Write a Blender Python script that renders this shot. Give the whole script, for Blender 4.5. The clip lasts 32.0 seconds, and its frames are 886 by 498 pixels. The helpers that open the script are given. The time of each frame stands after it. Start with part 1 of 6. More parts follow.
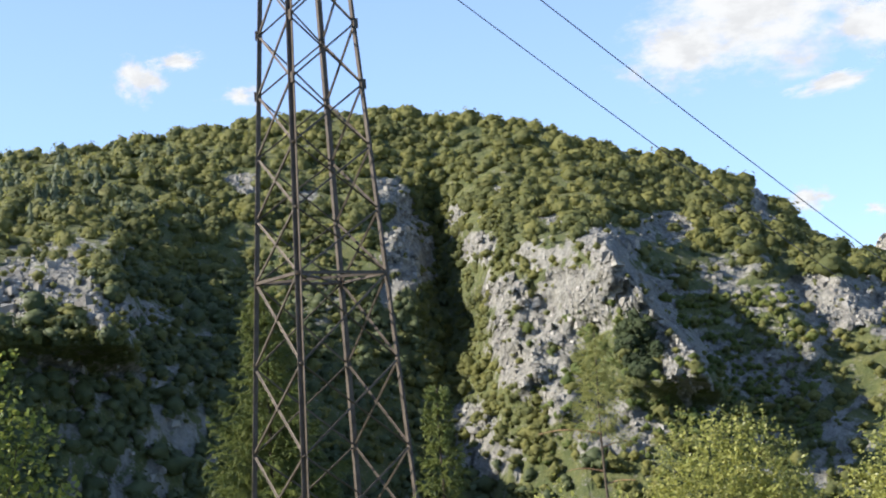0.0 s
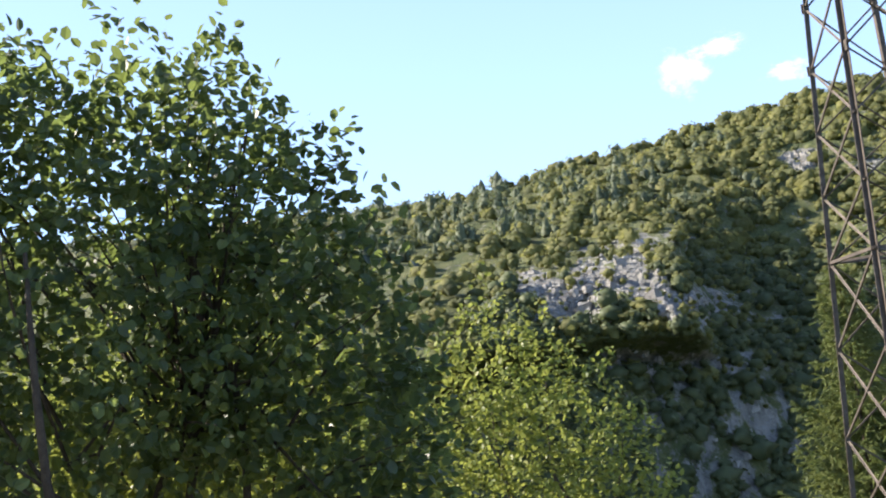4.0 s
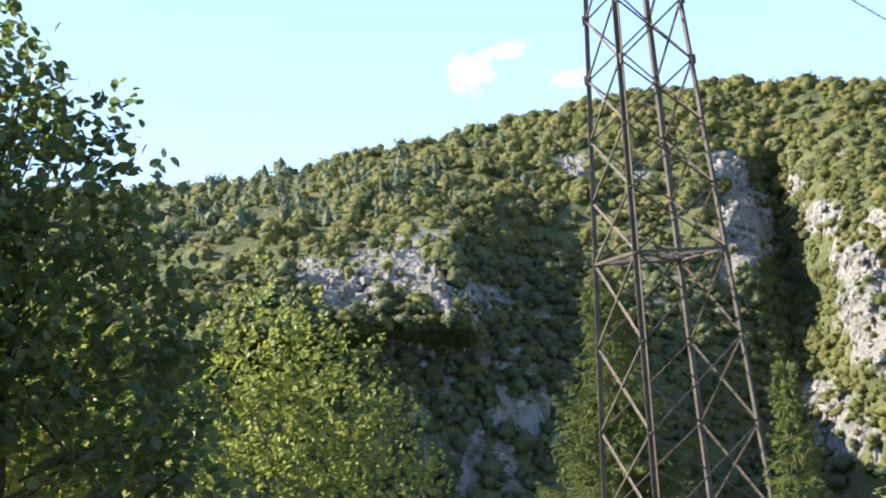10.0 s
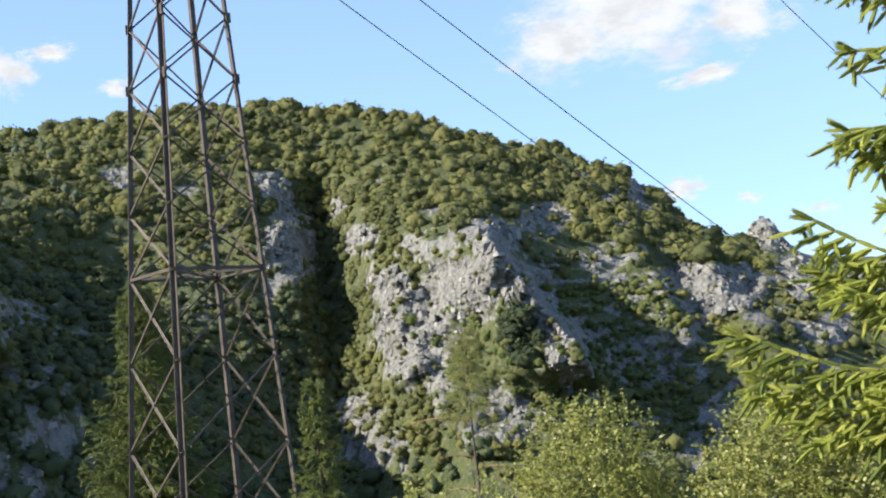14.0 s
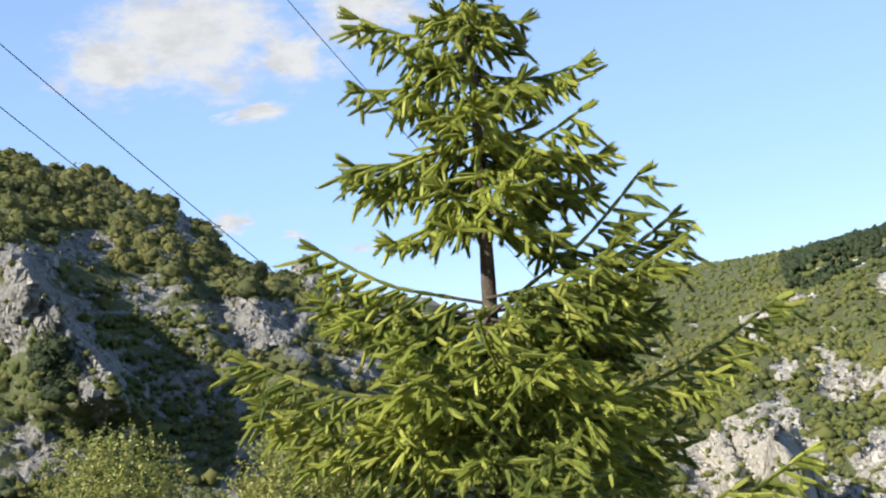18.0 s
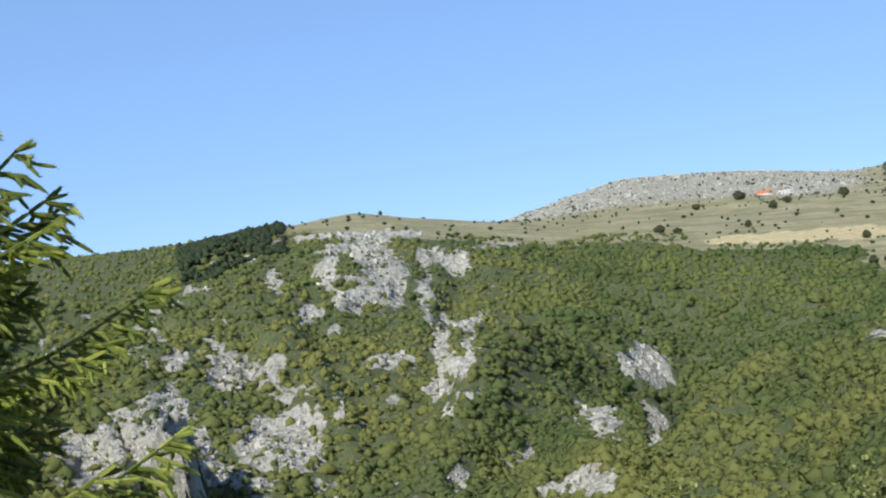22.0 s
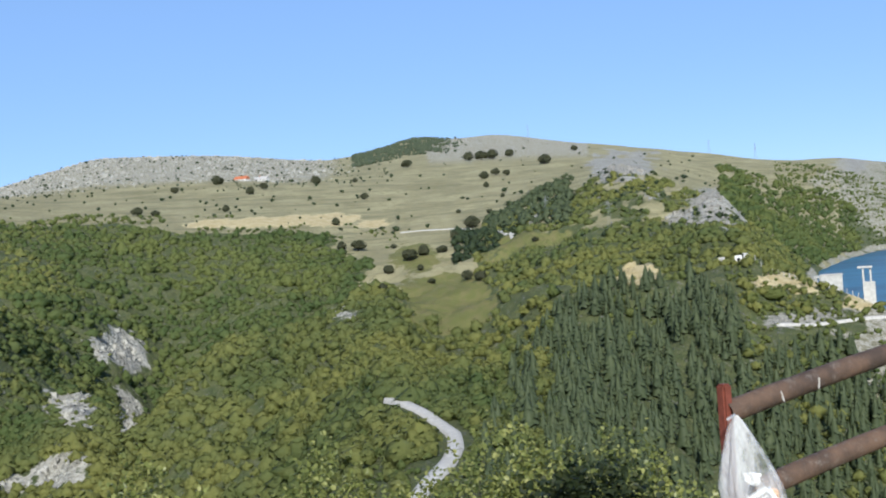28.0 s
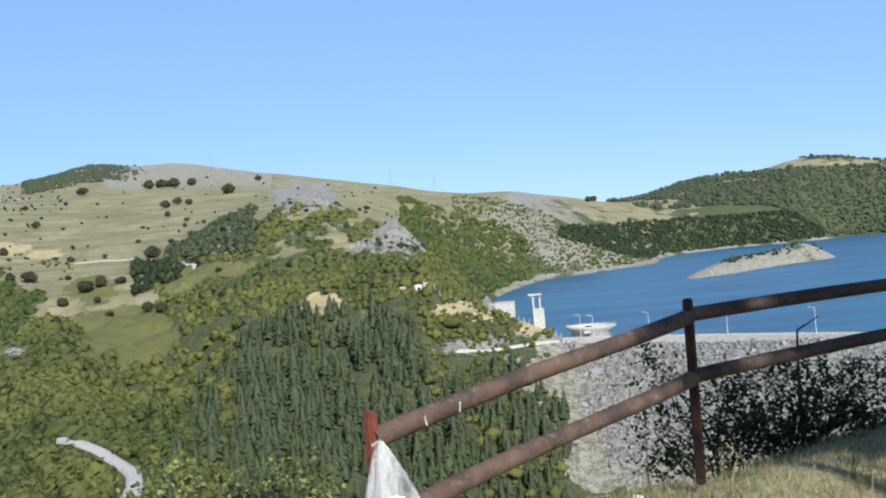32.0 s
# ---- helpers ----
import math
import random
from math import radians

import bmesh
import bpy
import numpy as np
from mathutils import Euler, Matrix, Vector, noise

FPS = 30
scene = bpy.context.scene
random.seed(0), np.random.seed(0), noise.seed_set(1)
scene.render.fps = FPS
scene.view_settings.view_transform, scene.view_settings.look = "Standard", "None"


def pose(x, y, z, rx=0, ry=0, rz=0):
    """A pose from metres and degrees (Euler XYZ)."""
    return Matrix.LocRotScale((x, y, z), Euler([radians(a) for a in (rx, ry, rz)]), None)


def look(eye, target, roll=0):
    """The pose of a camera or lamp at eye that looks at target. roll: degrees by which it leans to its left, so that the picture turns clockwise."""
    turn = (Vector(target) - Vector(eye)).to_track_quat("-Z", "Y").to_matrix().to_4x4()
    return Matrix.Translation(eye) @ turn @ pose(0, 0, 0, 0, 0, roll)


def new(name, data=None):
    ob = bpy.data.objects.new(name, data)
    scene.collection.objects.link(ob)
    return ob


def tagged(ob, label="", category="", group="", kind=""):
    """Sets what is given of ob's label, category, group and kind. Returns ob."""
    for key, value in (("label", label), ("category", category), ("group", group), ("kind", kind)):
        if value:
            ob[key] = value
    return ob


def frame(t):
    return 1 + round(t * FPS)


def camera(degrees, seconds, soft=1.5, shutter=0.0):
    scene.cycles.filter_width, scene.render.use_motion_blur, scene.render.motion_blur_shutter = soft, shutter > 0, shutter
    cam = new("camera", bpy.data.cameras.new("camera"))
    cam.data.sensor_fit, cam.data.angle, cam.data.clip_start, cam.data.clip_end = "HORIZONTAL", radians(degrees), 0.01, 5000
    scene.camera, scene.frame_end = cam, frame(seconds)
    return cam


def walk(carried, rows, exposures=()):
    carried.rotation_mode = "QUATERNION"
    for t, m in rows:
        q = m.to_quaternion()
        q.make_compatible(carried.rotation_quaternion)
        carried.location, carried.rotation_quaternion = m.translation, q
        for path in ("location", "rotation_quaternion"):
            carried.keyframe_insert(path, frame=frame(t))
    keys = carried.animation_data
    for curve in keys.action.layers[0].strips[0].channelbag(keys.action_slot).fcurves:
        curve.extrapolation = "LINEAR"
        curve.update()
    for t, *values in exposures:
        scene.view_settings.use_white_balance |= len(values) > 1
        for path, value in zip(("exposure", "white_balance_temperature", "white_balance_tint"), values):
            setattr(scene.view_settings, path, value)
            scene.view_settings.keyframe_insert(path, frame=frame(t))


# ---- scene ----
cam = camera(41.2, 32.0, soft=2.0)
PATH = [
    (0, -0.122, 0.387, 0.051, 96.84, 4.1, 0.49),
    (0.5, -0.136, 0.354, 0.054, 97.18, 4.5, 3.89),
    (1, -0.153, 0.32, 0.056, 97.56, 4.64, 6.73),
    (1.5, -0.172, 0.286, 0.058, 98.26, 4.63, 10.33),
    (2, -0.19, 0.253, 0.06, 98.69, 4.76, 12.67),
    (2.5, -0.203, 0.22, 0.065, 99.02, 5.43, 17.49),
    (3, -0.212, 0.188, 0.073, 99.09, 5.94, 21.82),
    (3.5, -0.221, 0.156, 0.085, 98.93, 6.46, 25.2),
    (4, -0.232, 0.127, 0.09, 98.75, 6.44, 27.92),
    (4.5, -0.239, 0.102, 0.085, 98.89, 6.62, 31.72),
    (6.5, -0.254, 0.018, 0.045, 97.79, 5.25, 39.65),
    (7, -0.25, -0.001, 0.041, 98.36, 5.47, 37.2),
    (7.5, -0.247, -0.019, 0.038, 98.24, 5.76, 33.6),
    (8, -0.231, -0.026, 0.033, 97.82, 5.29, 29.29),
    (8.5, -0.211, -0.029, 0.025, 97.6, 5.38, 25.72),
    (9, -0.188, -0.03, 0.019, 97.42, 5.22, 22.66),
    (9.5, -0.164, -0.031, 0.018, 97.18, 5.04, 19.84),
    (10, -0.14, -0.03, 0.018, 97.16, 4.84, 16.89),
    (10.5, -0.117, -0.028, 0.018, 97.1, 5.22, 14.36),
    (11, -0.092, -0.022, 0.017, 97.11, 5.16, 12.31),
    (11.5, -0.065, -0.014, 0.014, 96.78, 5.05, 9.52),
    (12, -0.036, -0.003, 0.012, 96.56, 5.36, 6.92),
    (12.5, -0.008, 0.008, 0.012, 96.68, 5.59, 4.44),
    (13, 0.016, 0.02, 0.014, 96.47, 5.58, 1.36),
    (13.5, 0.036, 0.031, 0.015, 96.3, 5.54, -2.1),
    (14, 0.053, 0.04, 0.017, 96, 5.52, -5.06),
    (14.5, 0.071, 0.045, 0.019, 95.64, 5.37, -8.15),
    (16.5, 0.153, 0.045, 0.016, 95.03, 5.05, -17.18),
    (17, 0.19, 0.032, 0.009, 95.24, 5.52, -18.78),
    (17.5, 0.211, 0.03, -0.01, 95.5, 5.06, -21.36),
    (18, 0.193, 0.052, -0.024, 95.55, 5.3, -27.1),
    (18.5, 0.183, 0.069, -0.032, 94.54, 5.19, -32.98),
    (19, 0.194, 0.071, -0.041, 93.6, 4.79, -37.89),
    (19.5, 0.198, 0.073, -0.05, 92.54, 4.34, -41.83),
    (20, 0.195, 0.074, -0.052, 92.04, 4.14, -44.38),
    (20.5, 0.196, 0.065, -0.053, 92.25, 4.04, -47.18),
    (21, 0.206, 0.049, -0.05, 92.35, 4.06, -50.43),
    (21.5, 0.22, 0.03, -0.047, 92.57, 4.34, -52.85),
    (22, 0.238, 0.008, -0.049, 92.54, 4.85, -56.01),
    (22.5, 0.246, -0.006, -0.048, 92.51, 5.2, -59.03),
    (23, 0.247, -0.016, -0.047, 92.53, 5.74, -61.89),
    (23.5, 0.241, -0.021, -0.044, 92.05, 6.14, -64.53),
    (24, 0.232, -0.024, -0.041, 91.62, 6.22, -66.83),
    (24.5, 0.219, -0.025, -0.037, 91.11, 6.06, -68.41),
    (25, 0.204, -0.027, -0.034, 91.01, 5.92, -70.28),
    (25.5, 0.188, -0.03, -0.031, 90.9, 5.68, -72.43),
    (26, 0.172, -0.036, -0.029, 90.8, 5.39, -74.35),
    (26.5, 0.156, -0.046, -0.028, 90.41, 4.96, -77.1),
    (28.5, 0.094, -0.108, -0.026, 89.55, 4.47, -82.29),
    (29, 0.081, -0.134, -0.028, 89.39, 4.75, -84.31),
    (29.5, 0.07, -0.163, -0.028, 89.39, 4.55, -86.96),
    (30, 0.063, -0.179, -0.029, 89.3, 4.32, -89.06),
    (30.5, 0.061, -0.178, -0.028, 89.3, 3.83, -91.39),
    (31, 0.057, -0.187, -0.03, 89.56, 3.85, -92.85),
    (31.5, 0.055, -0.204, -0.029, 89.73, 4.28, -94.25),
    (32, 0.055, -0.223, -0.029, 90.02, 4.41, -96.38),]
EXPOSE = [(0, 1.0, 6950, 17), (1, 1.2, 7250, 19), (2, 1.24, 7050, 18), (4, 1.45, 7150, 20), (7, 2.0, 7350, 18), (9, 1.78, 7150, 18), (11, 1.42, 6950, 17), (13, 1.27, 6900, 18), (14, 1.0, 6850, 16), (16.5, 0.97, 7000, 17), (19, 0.57, 6750, 17), (21, 0.32, 6350, 14), (25, 0.11, 6050, 13), (32, 0.2, 6150, 14)]
walk(cam, [(t, pose(x, y, z, rx, ry, rz)) for t, x, y, z, rx, ry, rz in PATH], EXPOSE)

# ---- world and sun ----
SUN_AZ, SUN_EL = 100.0, 33.0          # degrees left of the y axis, degrees up
world = bpy.data.worlds.new("sky")
scene.world = world
world.use_nodes = True
wn = world.node_tree
sky = wn.nodes.new("ShaderNodeTexSky")
sky.sky_type, sky.sun_disc = "NISHITA", False
sky.sun_elevation, sky.sun_rotation = radians(SUN_EL), radians(-SUN_AZ)
sky.altitude, sky.air_density, sky.dust_density, sky.ozone_density = 3000, 0.86, 1.8, 2.0
wn.nodes["Background"].inputs["Strength"].default_value = 0.128
haze = wn.nodes.new("ShaderNodeMix")      # pale haze that thins from the horizon upwards
haze.data_type = "RGBA"
up, thin = wn.nodes.new("ShaderNodeSeparateXYZ"), wn.nodes.new("ShaderNodeMapRange")
wn.links.new(wn.nodes.new("ShaderNodeTexCoord").outputs["Generated"], up.inputs[0])
wn.links.new(up.outputs["Z"], thin.inputs["Value"])
for key, value in (("From Min", 0.15), ("From Max", 0.85), ("To Min", 0.6), ("To Max", 0.0)):
    thin.inputs[key].default_value = value
wn.links.new(thin.outputs[0], haze.inputs[0])
haze.inputs[7].default_value = (2.15, 3.95, 6.85, 1.0)
wn.links.new(sky.outputs[0], haze.inputs[6])
wn.links.new(haze.outputs[2], wn.nodes["Background"].inputs["Color"])


def way(az, el=0.0):
    a, e = radians(az), radians(el)
    return Vector((-math.sin(a) * math.cos(e), math.cos(a) * math.cos(e), math.sin(e)))


sun = new("sun", bpy.data.lights.new("sun", "SUN"))
sun.data.energy, sun.data.angle, sun.data.color = 5.0, radians(0.5), (0.96, 0.945, 0.84)
sun.matrix_world = look(way(SUN_AZ, SUN_EL) * 50, (0, 0, 0))


# ---- materials ----
def rgb(c):
    return (*c, 1.0)


class Mat:
    """A node material with one principled shader and a few helpers."""

    def __init__(self, name, rough=0.8, metal=0.0):
        self.m = bpy.data.materials.new(name)
        self.m.use_nodes = True
        self.n, self.l = self.m.node_tree.nodes, self.m.node_tree.links
        self.p = self.n["Principled BSDF"]
        self.p.inputs["Roughness"].default_value = rough
        self.p.inputs["Metallic"].default_value = metal
        self.p.inputs["Specular IOR Level"].default_value = 0.25
        self.tc = self.n.new("ShaderNodeTexCoord").outputs["Object"]

    def set(self, sock, value):
        if hasattr(value, "links"):
            self.l.new(value, sock)
        elif isinstance(value, tuple) and len(value) == 3:
            sock.default_value = rgb(value)
        else:
            sock.default_value = value

    def noise(self, scale, detail=4.0, rough=0.6, coords=None):
        t = self.n.new("ShaderNodeTexNoise")
        t.inputs["Scale"].default_value, t.inputs["Detail"].default_value, t.inputs["Roughness"].default_value = scale, detail, rough
        self.l.new(coords or self.tc, t.inputs["Vector"])
        return t.outputs["Fac"]

    def voronoi(self, scale, feature="F1"):
        t = self.n.new("ShaderNodeTexVoronoi")
        t.feature = feature
        t.inputs["Scale"].default_value = scale
        self.l.new(self.tc, t.inputs["Vector"])
        return t.outputs["Distance"]

    def stretch(self, x, y, z):
        t = self.n.new("ShaderNodeMapping")
        t.inputs["Scale"].default_value = (x, y, z)
        self.l.new(self.tc, t.inputs["Vector"])
        return t.outputs[0]

    def attr(self, name):
        t = self.n.new("ShaderNodeAttribute")
        t.attribute_name = name
        return t.outputs["Fac"]

    def island(self):
        return self.n.new("ShaderNodeNewGeometry").outputs["Random Per Island"]

    def object_random(self):
        return self.n.new("ShaderNodeObjectInfo").outputs["Random"]

    def ramp(self, fac, lo, hi, a=0.0, b=1.0):
        t = self.n.new("ShaderNodeMapRange")
        t.interpolation_type = "SMOOTHSTEP"
        for k, v in (("Value", fac), ("From Min", lo), ("From Max", hi), ("To Min", a), ("To Max", b)):
            self.set(t.inputs[k], v)
        return t.outputs[0]

    def math(self, op, a, b=0.5):
        t = self.n.new("ShaderNodeMath")
        t.operation = op
        self.set(t.inputs[0], a)
        self.set(t.inputs[1], b)
        return t.outputs[0]

    def mix(self, fac, a, b, blend="MIX"):
        t = self.n.new("ShaderNodeMix")
        t.data_type, t.blend_type = "RGBA", blend
        self.set(t.inputs[0], fac)
        self.set(t.inputs[6], a)
        self.set(t.inputs[7], b)
        return t.outputs[2]

    def colour(self, value):
        self.set(self.p.inputs["Base Color"], value)
        return self

    def bump(self, height, strength=0.4, distance=0.05):
        t = self.n.new("ShaderNodeBump")
        t.inputs["Strength"].default_value, t.inputs["Distance"].default_value = strength, distance
        self.l.new(height, t.inputs["Height"])
        self.l.new(t.outputs[0], self.p.inputs["Normal"])
        return self

    def translucent(self, colour, share):
        t, mx = self.n.new("ShaderNodeBsdfTranslucent"), self.n.new("ShaderNodeMixShader")
        self.set(t.inputs["Color"], colour)
        mx.inputs[0].default_value = share
        self.l.new(self.p.outputs[0], mx.inputs[1])
        self.l.new(t.outputs[0], mx.inputs[2])
        self.l.new(mx.outputs[0], self.n["Material Output"].inputs["Surface"])
        return self


def plain(name, c, rough=0.8, metal=0.0, spread=0.25, scale=8.0, bump=0.2, dist=0.01):
    """A surface of one colour with grain and stains at two scales."""
    m = Mat(name, rough, metal)
    f = m.math("ADD", m.math("MULTIPLY", m.noise(scale), 0.6), m.math("MULTIPLY", m.noise(scale * 7), 0.4))
    lo, hi = tuple(v * (1 - spread) for v in c), tuple(min(1, v * (1 + spread)) for v in c)
    m.colour(m.mix(m.ramp(f, 0.3, 0.7), lo, hi)).bump(f, bump, dist)
    return m.m


def leafy(name, dark, mid, bright, patch, glow, share=0.35, rough=0.6, lo=0.38, hi=0.64, spec=1.0, tuft=0.0):
    """Foliage: a tint for each clump or leaf, broader patches of ripening colour, and dark gaps between tufts."""
    m = Mat(name, rough)
    broad = m.ramp(m.noise(patch, 3.0), lo, hi)
    leaf = m.island()
    c = m.mix(broad, dark, mid)
    c = m.mix(m.ramp(leaf, 0.55, 1.0, 0.0, 0.75 * spec), c, bright)
    c = m.mix(m.ramp(leaf, 0.0, 0.35, 0.45 * spec, 0.0), c, tuple(v * 0.5 for v in dark))
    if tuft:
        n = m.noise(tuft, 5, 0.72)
        # gaps between tufts: their shade is mixed into the leaf colour
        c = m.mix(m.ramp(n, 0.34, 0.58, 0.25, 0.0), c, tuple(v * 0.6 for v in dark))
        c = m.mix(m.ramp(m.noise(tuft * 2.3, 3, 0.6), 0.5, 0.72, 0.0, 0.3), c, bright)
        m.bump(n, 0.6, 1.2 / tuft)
    m.colour(c).translucent(m.mix(0.5, c, glow), share)
    return m.m


ROCK_PALE, ROCK_GREY = (0.302, 0.303, 0.275), (0.148, 0.15, 0.137)


def terrain_material():
    m = Mat("hillside", 0.9)
    rock, grass, soil, stone, lush = m.attr("rock"), m.attr("grass"), m.attr("soil"), m.attr("stone"), m.attr("lush")
    big, small, fine = m.noise(0.02, 5), m.noise(0.16, 6, 0.7), m.noise(1.1, 5, 0.7)
    under = m.mix(m.ramp(small, 0.35, 0.65), (0.085, 0.108, 0.042), (0.15, 0.16, 0.062))
    under = m.mix(m.ramp(fine, 0.5, 0.7, 0.0, 0.6), under, (0.055, 0.07, 0.03))
    under = m.mix(m.ramp(m.noise(0.45, 6, 0.75), 0.56, 0.64, 0.0, 0.8), under, (0.24, 0.23, 0.21))
    under = m.mix(m.ramp(m.noise(2.3, 5, 0.75), 0.46, 0.6, 0.0, 0.5), under, (0.05, 0.068, 0.03))
    meadow = m.mix(m.ramp(big, 0.35, 0.65), (0.31, 0.28, 0.155), (0.43, 0.385, 0.22))
    meadow = m.mix(m.ramp(small, 0.45, 0.7, 0.0, 0.55), meadow, (0.13, 0.14, 0.055))
    bank = m.noise(1.0, 4, 0.65, m.stretch(0.012, 0.012, 0.32))
    meadow = m.mix(m.ramp(bank, 0.52, 0.6, 0.0, 0.55), meadow, (0.19, 0.185, 0.095))
    streak = m.noise(0.35, 5, 0.75, m.stretch(1.0, 1.0, 0.35))
    pale = m.attr("pale")
    face = m.mix(m.ramp(streak, 0.32, 0.62), m.mix(pale, ROCK_GREY, (0.31, 0.295, 0.245)), m.mix(pale, ROCK_PALE, (0.5, 0.48, 0.415)))
    face = m.mix(m.ramp(fine, 0.5, 0.72, 0.0, 0.5), face, m.mix(pale, (0.44, 0.43, 0.4), (0.58, 0.56, 0.5)))
    face = m.mix(m.ramp(m.noise(0.5, 6, 0.8), 0.36, 0.46, 0.6, 0.0), face, (0.09, 0.09, 0.08))
    face = m.mix(m.ramp(m.noise(0.035, 4, 0.6), 0.42, 0.62, 0.0, 0.4), face, (0.17, 0.17, 0.16))
    ochre = m.mix(m.ramp(small, 0.35, 0.65), (0.52, 0.41, 0.2), (0.66, 0.56, 0.33))
    gravel = m.mix(m.ramp(m.math("ADD", m.math("MULTIPLY", fine, 0.4), m.math("MULTIPLY", m.noise(0.3, 6, 0.8), 0.6)), 0.44, 0.56), (0.235, 0.22, 0.135), (0.52, 0.49, 0.42))

    def edge(value, grain):
        return m.ramp(m.math("ADD", value, m.math("MULTIPLY", m.math("SUBTRACT", grain, 0.5), 1.7)), 0.40, 0.60)

    c = m.mix(edge(grass, big), under, meadow)
    c = m.mix(edge(lush, small), c, m.mix(m.ramp(small, 0.4, 0.65), (0.17, 0.18, 0.055), (0.22, 0.2, 0.08)))
    c = m.mix(edge(stone, m.noise(0.25, 6, 0.8)), c, gravel)
    c = m.mix(edge(rock, small), c, face)
    c = m.mix(edge(soil, small), c, ochre)
    facet = m.math("ADD", m.voronoi(0.22), m.math("MULTIPLY", m.voronoi(0.7), 0.4))
    height = m.math("ADD", m.math("ADD", streak, m.math("MULTIPLY", fine, 0.5)), m.math("MULTIPLY", m.math("MULTIPLY", facet, rock), 1.2))
    tussock = m.math("MULTIPLY", m.noise(9.0, 5, 0.7), 0.03)
    m.colour(c).bump(m.math("ADD", m.math("MULTIPLY", height, m.attr("rugged")), tussock), 1.0, 1.6)
    return m.m


GROUND = terrain_material()
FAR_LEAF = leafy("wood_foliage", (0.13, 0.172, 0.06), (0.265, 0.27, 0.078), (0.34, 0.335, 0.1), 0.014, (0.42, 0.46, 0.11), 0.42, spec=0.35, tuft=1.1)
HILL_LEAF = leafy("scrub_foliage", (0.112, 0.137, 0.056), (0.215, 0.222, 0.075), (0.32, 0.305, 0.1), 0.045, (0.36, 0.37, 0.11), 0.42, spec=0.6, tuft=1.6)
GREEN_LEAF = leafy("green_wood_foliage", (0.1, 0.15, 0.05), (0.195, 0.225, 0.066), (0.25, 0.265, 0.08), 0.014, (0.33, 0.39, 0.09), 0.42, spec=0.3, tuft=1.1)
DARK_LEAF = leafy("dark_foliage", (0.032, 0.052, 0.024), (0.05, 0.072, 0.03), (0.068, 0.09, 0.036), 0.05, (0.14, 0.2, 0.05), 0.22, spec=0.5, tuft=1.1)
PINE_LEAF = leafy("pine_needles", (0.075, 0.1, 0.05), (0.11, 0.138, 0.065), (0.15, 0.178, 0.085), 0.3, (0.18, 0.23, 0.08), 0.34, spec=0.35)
BROAD_LEAF = leafy("broad_leaf", (0.032, 0.058, 0.034), (0.058, 0.095, 0.047), (0.14, 0.18, 0.06), 0.7, (0.4, 0.52, 0.12), 0.36, 0.4)
GOLD_LEAF = leafy("yellowing_leaf", (0.12, 0.17, 0.042), (0.21, 0.24, 0.06), (0.33, 0.34, 0.09), 0.9, (0.45, 0.5, 0.11), 0.42, 0.45, spec=0.8)
WILLOW_LEAF = leafy("willow_leaf", (0.17, 0.2, 0.06), (0.29, 0.31, 0.09), (0.47, 0.46, 0.17), 0.9, (0.5, 0.5, 0.14), 0.4, 0.35, spec=1.0)
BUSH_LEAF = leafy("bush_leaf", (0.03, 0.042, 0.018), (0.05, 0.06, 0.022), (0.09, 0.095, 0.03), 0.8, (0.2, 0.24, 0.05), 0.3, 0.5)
NEEDLE = leafy("spruce_needles", (0.12, 0.16, 0.04), (0.3, 0.35, 0.065), (0.52, 0.54, 0.13), 2.2, (0.36, 0.45, 0.06), 0.28, 0.5, spec=0.9)
# grey-green of the hill pines; on the distant woods it stands for haze
PINE_AND_HAZE = leafy("pine_and_haze_needles", (0.1, 0.13, 0.08), (0.135, 0.165, 0.095), (0.175, 0.2, 0.11), 0.1, (0.2, 0.25, 0.1), 0.35, spec=0.3)
LARCH_NEEDLE = leafy("larch_needles", (0.24, 0.27, 0.1), (0.36, 0.37, 0.15), (0.5, 0.49, 0.22), 0.8, (0.5, 0.5, 0.16), 0.35, 0.5, spec=0.7)
DEEP_NEEDLE = leafy("shaded_spruce_needles", (0.11, 0.15, 0.05), (0.19, 0.225, 0.07), (0.3, 0.32, 0.1), 0.8, (0.2, 0.25, 0.05), 0.25, 0.5, spec=0.6)
DARK_BARK = plain("dark_bark", (0.055, 0.045, 0.035), 0.9, 0, 0.4, 14, 0.6, 0.02)
BARK = plain("bark", (0.09, 0.072, 0.056), 0.9, 0, 0.5, 14, 0.8, 0.02)
STEEL = plain("weathered_steel", (0.105, 0.088, 0.074), 0.6, 0.35, 0.35, 3, 0.3, 0.004)
WIRE = plain("cable_metal", (0.12, 0.12, 0.13), 0.5, 0.6, 0.2, 2, 0.0)
CONCRETE = plain("concrete", (0.5, 0.48, 0.45), 0.85, 0, 0.18, 0.8, 0.2, 0.02)
GRAVEL = plain("gravel_road", (0.52, 0.495, 0.45), 0.9, 0, 0.2, 0.9, 0.3, 0.03)


# ---- numeric helpers ----
def hash2(i, j, seed):
    h = (i.astype(np.int64) * 374761393 + j.astype(np.int64) * 668265263 + seed * 982451653) & 0xFFFFFFFF
    h = ((h ^ (h >> 13)) * 1274126177) & 0xFFFFFFFF
    return ((h ^ (h >> 16)) & 0xFFFF) / 65535.0


def vnoise(x, y, seed=0):
    i, j = np.floor(x), np.floor(y)
    u, v = x - i, y - j
    u, v = u * u * (3 - 2 * u), v * v * (3 - 2 * v)
    a, b = hash2(i, j, seed), hash2(i + 1, j, seed)
    c, d = hash2(i, j + 1, seed), hash2(i + 1, j + 1, seed)
    return (a * (1 - u) + b * u) * (1 - v) + (c * (1 - u) + d * u) * v


